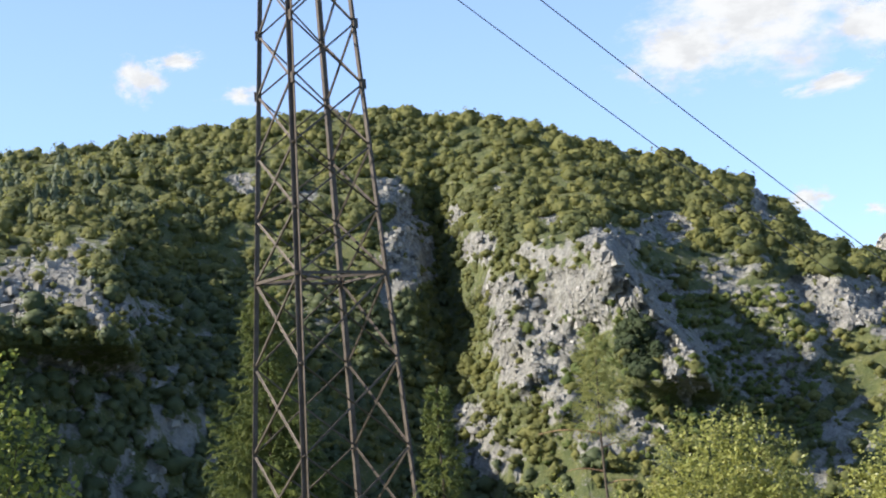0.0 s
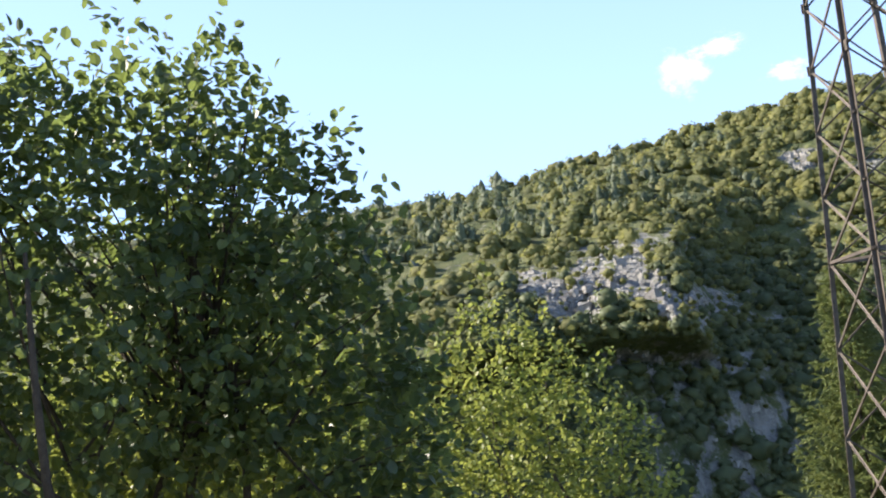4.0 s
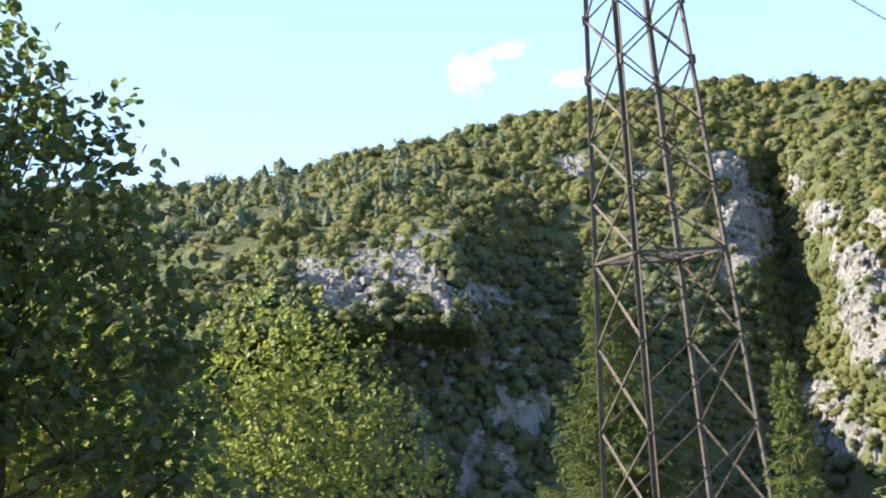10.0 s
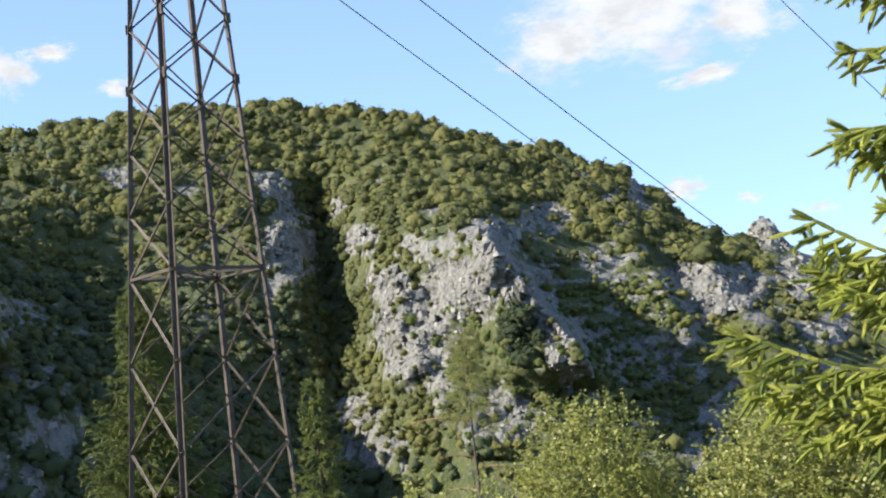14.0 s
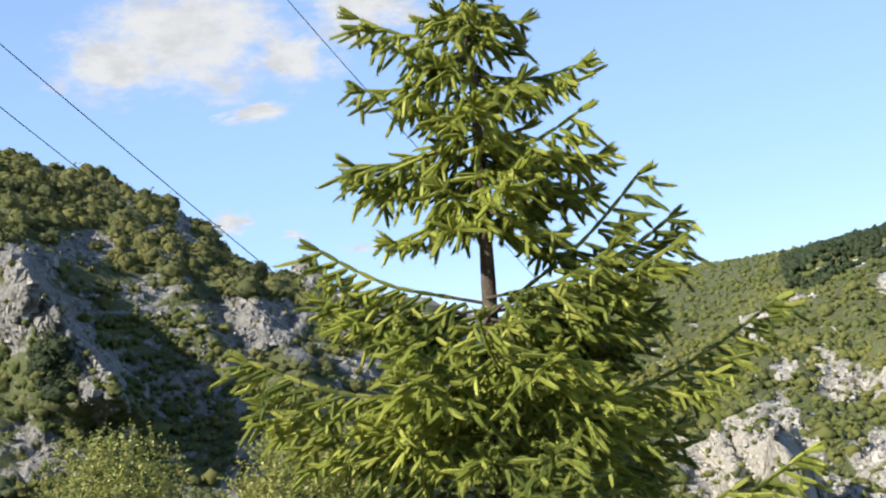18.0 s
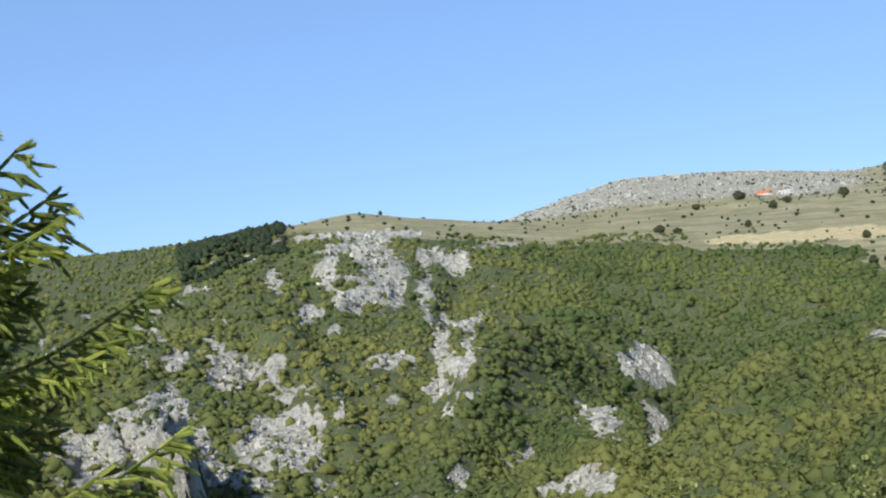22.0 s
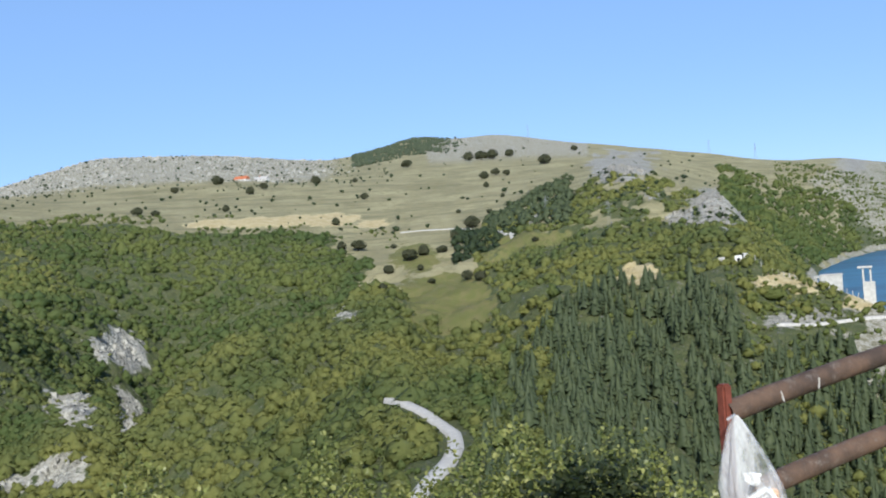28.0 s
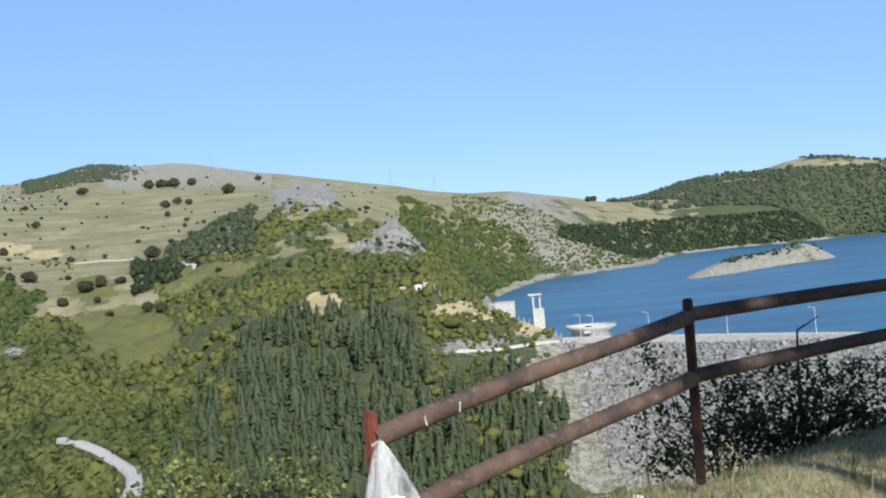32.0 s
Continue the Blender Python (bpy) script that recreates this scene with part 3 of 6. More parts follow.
def land():
    az = AZ
    rr, zz = lines_at(az)
    inner = (az > -124) & (az < 64)
    for a in (rr, zz):
        a[:, inner] = smooth_rows(a[:, inner], 3, 1)
    z, s = np.empty((len(az), len(RAD))), np.empty((len(az), len(RAD)))
    for i in range(len(az)):
        r = np.maximum.accumulate(rr[:, i] + np.arange(len(rr)) * 1e-3)
        z[i] = np.interp(RAD, np.r_[0, r], np.r_[-1.65, zz[:, i]])
        s[i] = np.interp(RAD, r, np.arange(len(r)))
    z[inner] = smooth_rows(z[inner], 2, 1)
    A, R = np.meshgrid(az, RAD, indexing="ij")
    X, Y = -np.sin(np.radians(A)) * R, np.cos(np.radians(A)) * R
    for a0, r0, turn, wa, wr, h in RELIEF:
        t = (R - r0) / wr
        d = t * t + ((A - a0 - turn * -t * 0.5) / wa) ** 2
        z += h * np.exp(-d ** (1.6 if h > 12 and wa < 1.5 else 1.0))
    rough = np.clip((R - 150) / 150, 0, 1)
    hill = rough * np.clip(1.6 - np.abs(R - 330) / 170, 0, 1) * (A > -34)
    gorge = rough * np.clip((R - 330) / 80, 0, 1) * np.clip((880 - R) / 60, 0, 1) * (A <= -34) * (A > -96)
    z += hill * (ridged(X / 70, Y / 70, 3) - 0.62) * 9 + hill * (ridged(X / 16, Y / 16, 9, 3) - 0.6) * 3.5
    z += gorge * (ridged(X / 80, Y / 80, 5) - 0.62) * 26 + gorge * (ridged(X / 22, Y / 22, 8, 3) - 0.6) * 6
    far = np.clip((R - 880) / 100, 0, 1) * (z > LAKE_Z + 1)
    z += far * (fbm(X / 150, Y / 150, 7) - 0.5) * 9
    near = np.clip((R - 1.5) / 6, 0, 1) * np.clip((200 - R) / 60, 0, 1)
    z += near * (fbm(X / 3.0, Y / 3.0, 11) - 0.5) * 0.35 * np.clip(R / 12, 0.3, 2)
    # ribs, ravines and broken rock: the ground moves along the line of sight
    E = np.degrees(np.arctan2(z, np.maximum(R, 1)))
    bare = np.clip(patches(A, E, ROCKS, np.zeros_like(A), 0), 0, 1) * (R > 200) * (A > -88)
    size = np.clip(R / 320, 0.7, 2.2)
    out = sculpt(A, E) * np.clip((R - 190) / 40, 0, 1)
    out += bare * size * ((ridged(A * 0.75 + E * 0.35, E * 0.8, 43, 5) - 0.6) * 15 + (vnoise(A * 3.7, E * 5.5, 47) - 0.5) * 3.4)
    k = 1 - np.clip(out, -60, 60) / np.maximum(R, 100)
    return A, R, X * k, Y * k, z * k, s, E, k


LAND_A, LAND_R, LAND_X, LAND_Y, LAND_Z, LAND_S, LAND_E, LAND_K = land()


def sample(grid, az, r):
    az, r = np.asarray(az, float), np.asarray(r, float)
    i = np.clip(np.searchsorted(AZ, az) - 1, 0, len(AZ) - 2)
    j = np.clip(np.searchsorted(RAD, r) - 1, 0, len(RAD) - 2)
    u = np.clip((az - AZ[i]) / (AZ[i + 1] - AZ[i]), 0, 1)
    v = np.clip((r - RAD[j]) / (RAD[j + 1] - RAD[j]), 0, 1)
    return (grid[i, j] * (1 - u) + grid[i + 1, j] * u) * (1 - v) + (grid[i, j + 1] * (1 - u) + grid[i + 1, j + 1] * u) * v


def spot(az, r, lift=0.0):
    """A place on the ground at that azimuth and distance."""
    v = way(az) * r * float(sample(LAND_K, az, r))
    v.z = float(sample(LAND_Z, az, r)) + lift
    return v


def r_at(az, s):
    """Distance at which the line number s lies, for arrays."""
    rr, _ = lines_at(az)
    s = np.clip(s, 0, len(LINES) - 1.001)
    k = s.astype(int)
    c = np.arange(len(az))
    return rr[k, c] * (1 - (s - k)) + rr[k + 1, c] * (s - k)


# ---- mesh helpers ----
def mesh_np(name, verts, faces, mat, smooth=False):
    """A mesh from arrays: verts (n, 3), faces (m, 3 or 4)."""
    verts, faces = np.asarray(verts, np.float32), np.asarray(faces, np.int32)
    me = bpy.data.meshes.new(name)
    k = faces.shape[1]
    me.vertices.add(len(verts))
    me.vertices.foreach_set("co", verts.ravel())
    me.loops.add(faces.size)
    me.loops.foreach_set("vertex_index", faces.ravel())
    me.polygons.add(len(faces))
    me.polygons.foreach_set("loop_start", np.arange(0, faces.size, k, dtype=np.int32))
    me.polygons.foreach_set("use_smooth", np.full(len(faces), smooth))
    me.materials.append(mat)
    me.update(calc_edges=True)
    me.validate()
    return me


def part(name, data, mat, parent=None, label=""):
    """Links a bmesh or a mesh as one object, under a thing or a part."""
    if isinstance(data, bmesh.types.BMesh):
        me = bpy.data.meshes.new(name)
        data.to_mesh(me)
        data.free()
        me.materials.append(mat)
    else:
        me = data
    ob = new(name, me)
    ob.parent = parent
    if label:
        tagged(ob, label)
    return ob


def empty(name, label, category, at=(0, 0, 0), group="", kind=""):
    ob = new(name)
    ob.location = at
    return tagged(ob, label, category, group, kind)


def box(bm, size, m=Matrix(), bevel=0.0):
    r = bmesh.ops.create_cube(bm, size=1, matrix=m @ Matrix.Diagonal((*size, 1)))
    if bevel:
        bmesh.ops.bevel(bm, geom=list({e for v in r["verts"] for e in v.link_edges}), offset=bevel, segments=2, affect="EDGES")
    return r


def along(a, b, up=(0, 0, 1)):
    """A frame at a whose z axis points to b."""
    a, b = Vector(a), Vector(b)
    return Matrix.Translation(a) @ (b - a).to_track_quat("Z", "Y").to_matrix().to_4x4()


def tube(points, radii, sides=7, wobble=0.0, seed=0):
    """Arrays of a tapered tube through points."""
    pts = np.asarray(points, float)
    rng = np.random.default_rng(seed)
    d = np.gradient(pts, axis=0)
    d /= np.linalg.norm(d, axis=1)[:, None] + 1e-9
    ref = np.where(np.abs(d[:, 2:3]) > 0.9, [[1.0, 0, 0]], [[0, 0, 1.0]])
    u = np.cross(d, ref)
    u /= np.linalg.norm(u, axis=1)[:, None]
    v = np.cross(d, u)
    th = np.linspace(0, 2 * np.pi, sides, endpoint=False)
    rad = np.asarray(radii, float)[:, None] * (1 + wobble * rng.uniform(-1, 1, (len(pts), sides)))
    ring = pts[:, None] + rad[..., None] * (np.cos(th)[None, :, None] * u[:, None] + np.sin(th)[None, :, None] * v[:, None])
    n = len(pts)
    i, j = np.meshgrid(np.arange(n - 1), np.arange(sides), indexing="ij")
    k = (j + 1) % sides
    f = np.stack([i * sides + j, i * sides + k, (i + 1) * sides + k, (i + 1) * sides + j], -1).reshape(-1, 4)
    return ring.reshape(-1, 3), f


def join(pieces):
    vs, fs, n = [], [], 0
    for v, f in pieces:
        vs.append(v), fs.append(np.asarray(f) + n)
        n += len(v)
    return np.concatenate(vs), np.concatenate(fs)


def rod(bm, a, b, r, sides=8, r2=None):
    a, b = Vector(a), Vector(b)
    m = along(a, b) @ Matrix.Translation((0, 0, (b - a).length / 2))
    bmesh.ops.create_cone(bm, cap_ends=True, segments=sides, radius1=r, radius2=r if r2 is None else r2, depth=(b - a).length, matrix=m)


# ---- the ground ----
DAM_FACE = [(-104, 425, 3.2, 60, 1.6), (-110, 400, 6, 60, 1.6), (-118, 380, 7, 60, 1.6)]
ISLAND = [(-107.4, 1130, 1.0, 60, 1.0), (-108.6, 1160, 2.0, 70, 1.0), (-110.6, 1250, 2.0, 80, 0.9), (-112.4, 1370, 1.8, 90, 0.7), (-114.0, 1510, 1.7, 90, 0.9)]


def masks():
    A, R, S = LAND_A, LAND_R, LAND_S
    grain = fbm(LAND_X / 13, LAND_Y / 13, 21, 5, 0.65) - 0.5
    dz = np.gradient(LAND_Z, axis=1) / np.gradient(LAND_R, axis=1)
    rock = np.clip((np.abs(dz) - 1.05) / 0.5, 0, 0.75) * (R > 200) * (A < 8) * (A > -58)

    def strewn(items):
        out = np.zeros_like(A)
        for a, r, wa, wr, k in items:
            d = ((A - a) / wa) ** 2 + ((R - r) / wr) ** 2
            out = np.maximum(out, k * np.clip(1.3 - d * 0.6 + grain * 2.4, 0, 1))
        return out

    E = LAND_E
    speck = np.where(A > -34, fbm(A * 2.6, E * 3.4, 77, 4, 0.65), fbm(A * 5.2, E * 6.5, 78, 4, 0.65)) - 0.5
    rock = np.maximum(rock * 0.6, patches(A, E, ROCKS, speck, 2.2) * (R > 200))
    rock = np.maximum(rock, patches(A, E, OUTCROPS, speck, 3.0) * (R > 380) * 0.9)
    rock = np.maximum(rock, np.clip((fbm(A / 1.3, E * 1.3, 91, 4) - 0.66) * 10, 0, 1) * (A < -37) * (A > -58.5) * (R > 380) * (S < 6.0) * (S > 4.0))
    thin = np.clip((fbm(A / 1.1, E * 1.6, 95, 4) - 0.56) * 7, 0, 0.7) * (A < -8) * (A > -30) * (R > 200) * (E < 7.5)
    rock = np.maximum(rock, thin)
    soil, stone = patches(A, E, SOIL, speck, 1.6) * (R > 300), np.maximum(strewn(DAM_FACE + ISLAND), patches(A, E, GREY_SLOPE, speck, 2.6) * (R > 900))
    edge = S + (fbm(LAND_X / 60, LAND_Y / 60, 83, 4) - 0.5) * 0.3
    grass = ((edge > 6.0) & (A < -43.8) & (A > -100)).astype(float)
    wave = fbm(LAND_X / 45, LAND_Y / 45, 81, 4) - 0.5
    B, Q = A + wave * 2.6, R + wave * 150
    fold = (B > -82.8) & (B < -77.4) & (Q > 620) & (Q < 1000) & ((B > -81.6) | (Q > 700))
    fold |= (B > -78) & (B < -75.6) & (Q > 880) & (Q < 1000)
    grass = np.maximum(grass, fold)
    bald = np.clip((fbm(A * 1.5, E * 3.0, 97, 4) - 0.47) * 9, 0, 0.85) * (A < -85.5) * (A > -97) * (R > 380) * (S < 6.3) * np.clip((E + 0.4) / 0.8, 0, 1)
    grass = np.maximum(grass, bald)
    lush = patches(A, E, GLADE, speck, 1.6) * (S < 6.1) * (R > 300)
    grass = np.maximum(grass, (R < 14).astype(float))
    stone = np.maximum(stone, ((S > 7.1) & (S < 8.6) & (A < -56) & (A > -80)) * 0.8 * np.clip((A + 79) / 5, 0, 1) * np.clip((-57 - A) / 3, 0, 1) * np.clip((S - 7.05) / 0.3, 0, 1))
    grass = np.maximum(grass, np.clip(1.6 - np.abs(S - 8.9) / 0.5 + speck * 2, 0, 1) * np.clip((-101 - A) / 1.5, 0, 1) * np.clip((A + 109) / 3 + speck * 3, 0, 1) * 0.8)
    grass = np.maximum(grass, ((S > 9.55) & (A < -108.5) & (A > -121)) * np.clip(fbm(LAND_X / 260, LAND_Y / 260, 61) * 2.4 - 0.75, 0, 1))
    stone = np.maximum(stone, ((S > 7.0) & (S < 8.6) & (A < -80.5) & (A > -88.5)) * 0.7 * np.clip((S - 7.0) / 0.4, 0, 1))
    shore = np.clip(1 - np.abs(LAND_Z - LAKE_Z - 2.2) / 3.2, 0, 1) * (R > 470) * (A < -94)
    stone = np.maximum(stone, shore * 1.4)
    return {"rock": rock, "soil": soil, "stone": stone, "grass": grass, "lush": lush, "rugged": np.clip((R - 14) / 90, 0.015, 1), "pale": np.clip((-24 - A) / 6, 0, 1) * np.clip((A + 88) / 10, 0.85, 1)}


MASK = masks()


def build_ground():
    na, nr = LAND_A.shape
    verts = np.stack([LAND_X, LAND_Y, LAND_Z], -1).reshape(-1, 3)
    i, j = np.meshgrid(np.arange(na - 1), np.arange(nr - 1), indexing="ij")
    f = np.stack([i * nr + j, i * nr + j + 1, (i + 1) * nr + j + 1, (i + 1) * nr + j], -1).reshape(-1, 4)
    me = mesh_np("ground", verts, f[:, ::-1], GROUND, True)
    for k, v in MASK.items():
        a = me.attributes.new(k, "FLOAT", "POINT")
        a.data.foreach_set("value", v.astype(np.float32).ravel())
    tagged(new("ground", me), "rugged limestone gorge with wooded slopes and dry meadows", "ground", kind="structure")


build_ground()
lake_m = Mat("lake_water", 0.3)
lake_m.p.inputs["Specular IOR Level"].default_value = 0.2
lake_m.colour(lake_m.mix(lake_m.ramp(lake_m.noise(0.012, 5, 0.7, lake_m.stretch(2.2, 0.35, 1)), 0.36, 0.62), (0.004, 0.055, 0.105), (0.016, 0.135, 0.225)))
lake_m.bump(lake_m.noise(0.5, 4), 0.35, 0.25)
WATER = lake_m.m


def build_lake():
    a = np.radians(np.linspace(-97.2, -135, 60))
    verts, faces = [], []
    for k, q in enumerate(a):
        for r in (r_at(np.array([math.degrees(q)]), np.array([4.0]))[0] + 4, 1200.0, 2400.0, 4300.0):
            verts.append((-math.sin(q) * r, math.cos(q) * r, LAKE_Z))
        if k:
            for m in range(3):
                faces.append(((k - 1) * 4 + m, (k - 1) * 4 + m + 1, k * 4 + m + 1, k * 4 + m))
    tagged(new("water", mesh_np("water", verts, faces, WATER)), "deep blue reservoir lake with light ripples", "lake", kind="structure")


build_lake()


# ---- woods ----
def crown_proto(seed, leaves=30, size=0.2, lobes=4, tall=1.0, n=7, k=5, rag=0.2, core=1.0):
    """A unit crown: a lumpy dome of several lobes with small sprays of foliage standing out of it, all in quads."""
    rng = np.random.default_rng(seed)
    off = rng.normal(0, 1, (lobes, 3)) * [1, 1, 0.6] + [0, 0, 0.35]
    off /= np.linalg.norm(off, axis=1)[:, None]
    swell = rng.uniform(0.25, 0.5, lobes)

    def radius(d):
        bulge = np.clip((d @ off.T - 0.45) / 0.55, 0, 1) ** 0.8 * swell
        return 0.62 + bulge.max(-1, keepdims=True)

    th = np.linspace(0, 2 * np.pi, n, endpoint=False)
    ph = np.linspace(0.12, np.pi * 0.78, k)
    P, T = np.meshgrid(ph, th + rng.uniform(0, 1), indexing="ij")
    T = T + P * 0.7
    d = np.stack([np.sin(P) * np.cos(T), np.sin(P) * np.sin(T), np.cos(P)], -1)
    v = d * radius(d) * rng.uniform(1 - rag, 1 + rag * 0.5, (k, n, 1))
    i, j = np.meshgrid(np.arange(k - 1), np.arange(n), indexing="ij")
    f = np.stack([i * n + j, (i + 1) * n + j, (i + 1) * n + (j + 1) % n, i * n + (j + 1) % n], -1).reshape(-1, 4)
    pieces = [(v.reshape(-1, 3) * [core, core, tall * core], f)]
    if leaves:
        d = rng.normal(0, 1, (leaves, 3))
        d[:, 2] = np.abs(d[:, 2]) - 0.3
        d /= np.linalg.norm(d, axis=1)[:, None]
        c = d * radius(d) * rng.uniform(core * 0.97, 1.06, (leaves, 1))
        nrm = d + rng.normal(0, 0.28, (leaves, 3)) + [0, 0, 0.2]
        nrm /= np.linalg.norm(nrm, axis=1)[:, None]
        u = np.cross(nrm, rng.normal(0, 1, (leaves, 3)))
        u /= np.linalg.norm(u, axis=1)[:, None]
        w = np.cross(nrm, u)
        s = size * rng.uniform(0.5, 1.3, (leaves, 1))
        a, e = rng.uniform(0.5, 1.0, (leaves, 1)), rng.uniform(0.5, 1.0, (leaves, 1))
        q = np.stack([c - u * s, c - w * s * a - d * s * 0.3, c + u * s * e, c + w * s * 0.8 - d * s * 0.3], 1) * [1, 1, tall]
        pieces.append((q.reshape(-1, 3), np.arange(leaves * 4).reshape(-1, 4)))
    return join(pieces)


def conifer_proto(seed, rings=5, sides=6, sprays=30):
    """A unit conifer: a ragged slim cone with short sprays that hang off it, in quads."""
    rng = np.random.default_rng(seed)
    z = np.linspace(0.06, 0.99, rings)
    th = np.linspace(0, 2 * np.pi, sides, endpoint=False)
    r = 0.17 * (1 - z) ** 0.8 + 0.006
    R = r[:, None] * rng.uniform(0.72, 1.2, (rings, sides))
    Z = z[:, None] + rng.uniform(-0.04, 0.04, (rings, sides)) * (z[:, None] < 0.9)
    v = np.stack([np.cos(th) * R, np.sin(th) * R, Z], -1).reshape(-1, 3)
    i, j = np.meshgrid(np.arange(rings - 1), np.arange(sides), indexing="ij")
    f = np.stack([i * sides + j, i * sides + (j + 1) % sides, (i + 1) * sides + (j + 1) % sides, (i + 1) * sides + j], -1).reshape(-1, 4)
    pieces = [(v, f)]
    for k in range(sprays):
        h = 0.08 + 0.82 * (k + rng.uniform(0, 1)) / sprays
        a, q = rng.uniform(0, 6.283), (0.2 * (1 - h) ** 0.8 + 0.02) * rng.uniform(0.85, 1.15)
        w = rng.uniform(0.3, 0.5)
        pieces.append((np.array([[math.cos(a) * q * 0.7, math.sin(a) * q * 0.7, h + 0.05], [math.cos(a - w) * q, math.sin(a - w) * q, h], [math.cos(a) * q * 1.4, math.sin(a) * q * 1.4, h - 0.05], [math.cos(a + w) * q, math.sin(a + w) * q, h]]), np.array([[0, 1, 2, 3]])))
    return join(pieces)


def scatter(protos, at, size, rng, stretch=0.15):
    """Many copies of unit shapes as one pair of arrays."""
    pieces, n = [], len(at)
    pick = rng.integers(0, len(protos), n)
    for k, (v, f) in enumerate(protos):
        idx = np.nonzero(pick == k)[0]
        if not len(idx):
            continue
        th = rng.uniform(0, 2 * np.pi, len(idx))
        c, s = np.cos(th)[:, None], np.sin(th)[:, None]
        sx = size[idx][:, None] * rng.uniform(1 - stretch, 1 + stretch, (len(idx), 1))
        sy = sx * rng.uniform(0.7, 1.25, (len(idx), 1)) if stretch < 0.3 else sx
        sz = size[idx][:, None] * rng.uniform(1 - stretch, 1 + stretch, (len(idx), 1))
        x = v[:, 0] * sx * c - v[:, 1] * sy * s + at[idx, 0:1]
        y = v[:, 0] * sx * s + v[:, 1] * sy * c + at[idx, 1:2]
        z = v[:, 2] * sz + at[idx, 2:3]
        vv = np.stack([x, y, z], -1).reshape(-1, 3)
        ff = (f[None] + (np.arange(len(idx)) * len(v))[:, None, None]).reshape(-1, f.shape[1])
        pieces.append((vv, ff))
    return join(pieces)


CROWNS = [crown_proto(k, 34, 0.2, 6, 0.9, n=6, k=4, rag=0.2, core=0.9) for k in range(12)]
FAR_CROWNS = [crown_proto(20 + k, 10, 0.24, 5, 0.78, n=6, k=3, rag=0.22, core=0.95) for k in range(14)]
NEAR_CROWNS = [crown_proto(40 + k, 46, 0.17, 6, 0.95, n=6, k=4, rag=0.2, core=0.88) for k in range(9)]
PINE_CROWNS = [crown_proto(80 + k, 34, 0.17, 5, 1.5, n=5, k=3, rag=0.25, core=0.75) for k in range(8)]
HORIZON = np.maximum.accumulate(np.degrees(np.arctan2(LAND_Z, np.maximum(LAND_R, 1.0))), axis=1)
SPIRES = [conifer_proto(k) for k in range(8)]
WIDE_SPIRES = [(v * [1.25, 1.25, 1.0], f) for v, f in SPIRES]
HILL_SPIRES = [(v * [0.5, 0.5, 0.42] + [0, 0, 0.35], f) for v, f in PINE_CROWNS] + [(v * [1.9, 1.9, 0.95], f) for v, f in SPIRES[:3]]


def wood(name, label, mat, az0, az1, s0, s1, count, size, seed, protos=None, keep=0.45, lift=0.55, power=1.0, gap=0.0, spread=0.3, grassy=True, only=None):
    """Trees strewn over a stretch of the land between two lines, off the bare patches."""
    rng = np.random.default_rng(seed)
    az = rng.uniform(min(az0, az1), max(az0, az1), count)
    s = s0 + (s1 - s0) * rng.uniform(0, 1, count) ** power
    r = r_at(az, s)
    bare = np.maximum.reduce([sample(MASK[k], az, r) for k in ("rock", "soil", "stone")])
    ok = bare + rng.uniform(-0.15, 0.15, count) < keep
    if grassy:
        ok &= np.maximum(sample(MASK["grass"], az, r), sample(MASK["lush"], az, r)) < 0.5
    x, y = -np.sin(np.radians(az)) * r, np.cos(np.radians(az)) * r
    if gap:
        ok &= fbm(x / 40, y / 40, seed + 5, 3) > gap
    if only is not None:
        ok &= only(az, r)
    ok &= ~on_road(x, y)
    z = sample(LAND_Z, az, r)
    ok &= (z > LAKE_Z + 3) | (az > -97) | (r < 472)
    d = size * np.exp(rng.normal(-0.08, spread, count).clip(-0.8, 0.65))
    behind = np.degrees(np.arctan2(z + d * 2.5, r)) < sample(HORIZON, az, r * 0.97)
    low = np.degrees(np.arctan2(z, r)) < np.where(az > -30, -6.5, -11.5)
    ok &= ~low | (rng.uniform(0, 1, count) < 0.3)
    ok &= ~behind | (rng.uniform(0, 1, count) < 0.08)   # folds of the land out of sight are wooded more thinly
    k = sample(LAND_K, az, r)
    at = np.stack([x * k, y * k, z + d * lift], -1)[ok]
    if not ok.any():
        return None
    v, f = scatter(protos or CROWNS, at, d[ok], rng)
    return tagged(new(name, mesh_np(name, v, f, mat, True)), label, "woodland", kind="stuff")


ROADS = [
    ("valley_road", 3.1, [(-77.9, 312), (-78.3, 305), (-79.7, 284), (-81.0, 258), (-81.0, 243), (-80.6, 227), (-79.0, 202), (-78.4, 190)]),
    ("dam_road", 1.5, [(-96.4, 425), (-97.9, 434), (-99.8, 451), (-100.9, 461), (-101.9, 468), (-103, 466)]),
    ("hill_road", 2.8, [(-79, 985), (-81.8, 973), (-83.7, 897), (-84.9, 790)]),
    ("hill_track", 1.2, [(-86.9, 830), (-87.3, 775), (-88.0, 800), (-88.6, 846)]),
]


def smooth_path(points, step):
    """Places along a rounded line through (azimuth, distance) points."""
    p = np.array([way(a) * r for a, r in points])[:, :2]
    d = np.r_[0, np.cumsum(np.linalg.norm(np.diff(p, axis=0), axis=1))]
    t = np.arange(0, d[-1], step)
    q = np.stack([np.interp(t, d, p[:, k]) for k in (0, 1)], -1)
    return smooth_rows(q, max(1, int(8 / step)), 0)


ROAD_LINES = [(n, w, smooth_path(p, 1.5)) for n, w, p in ROADS]


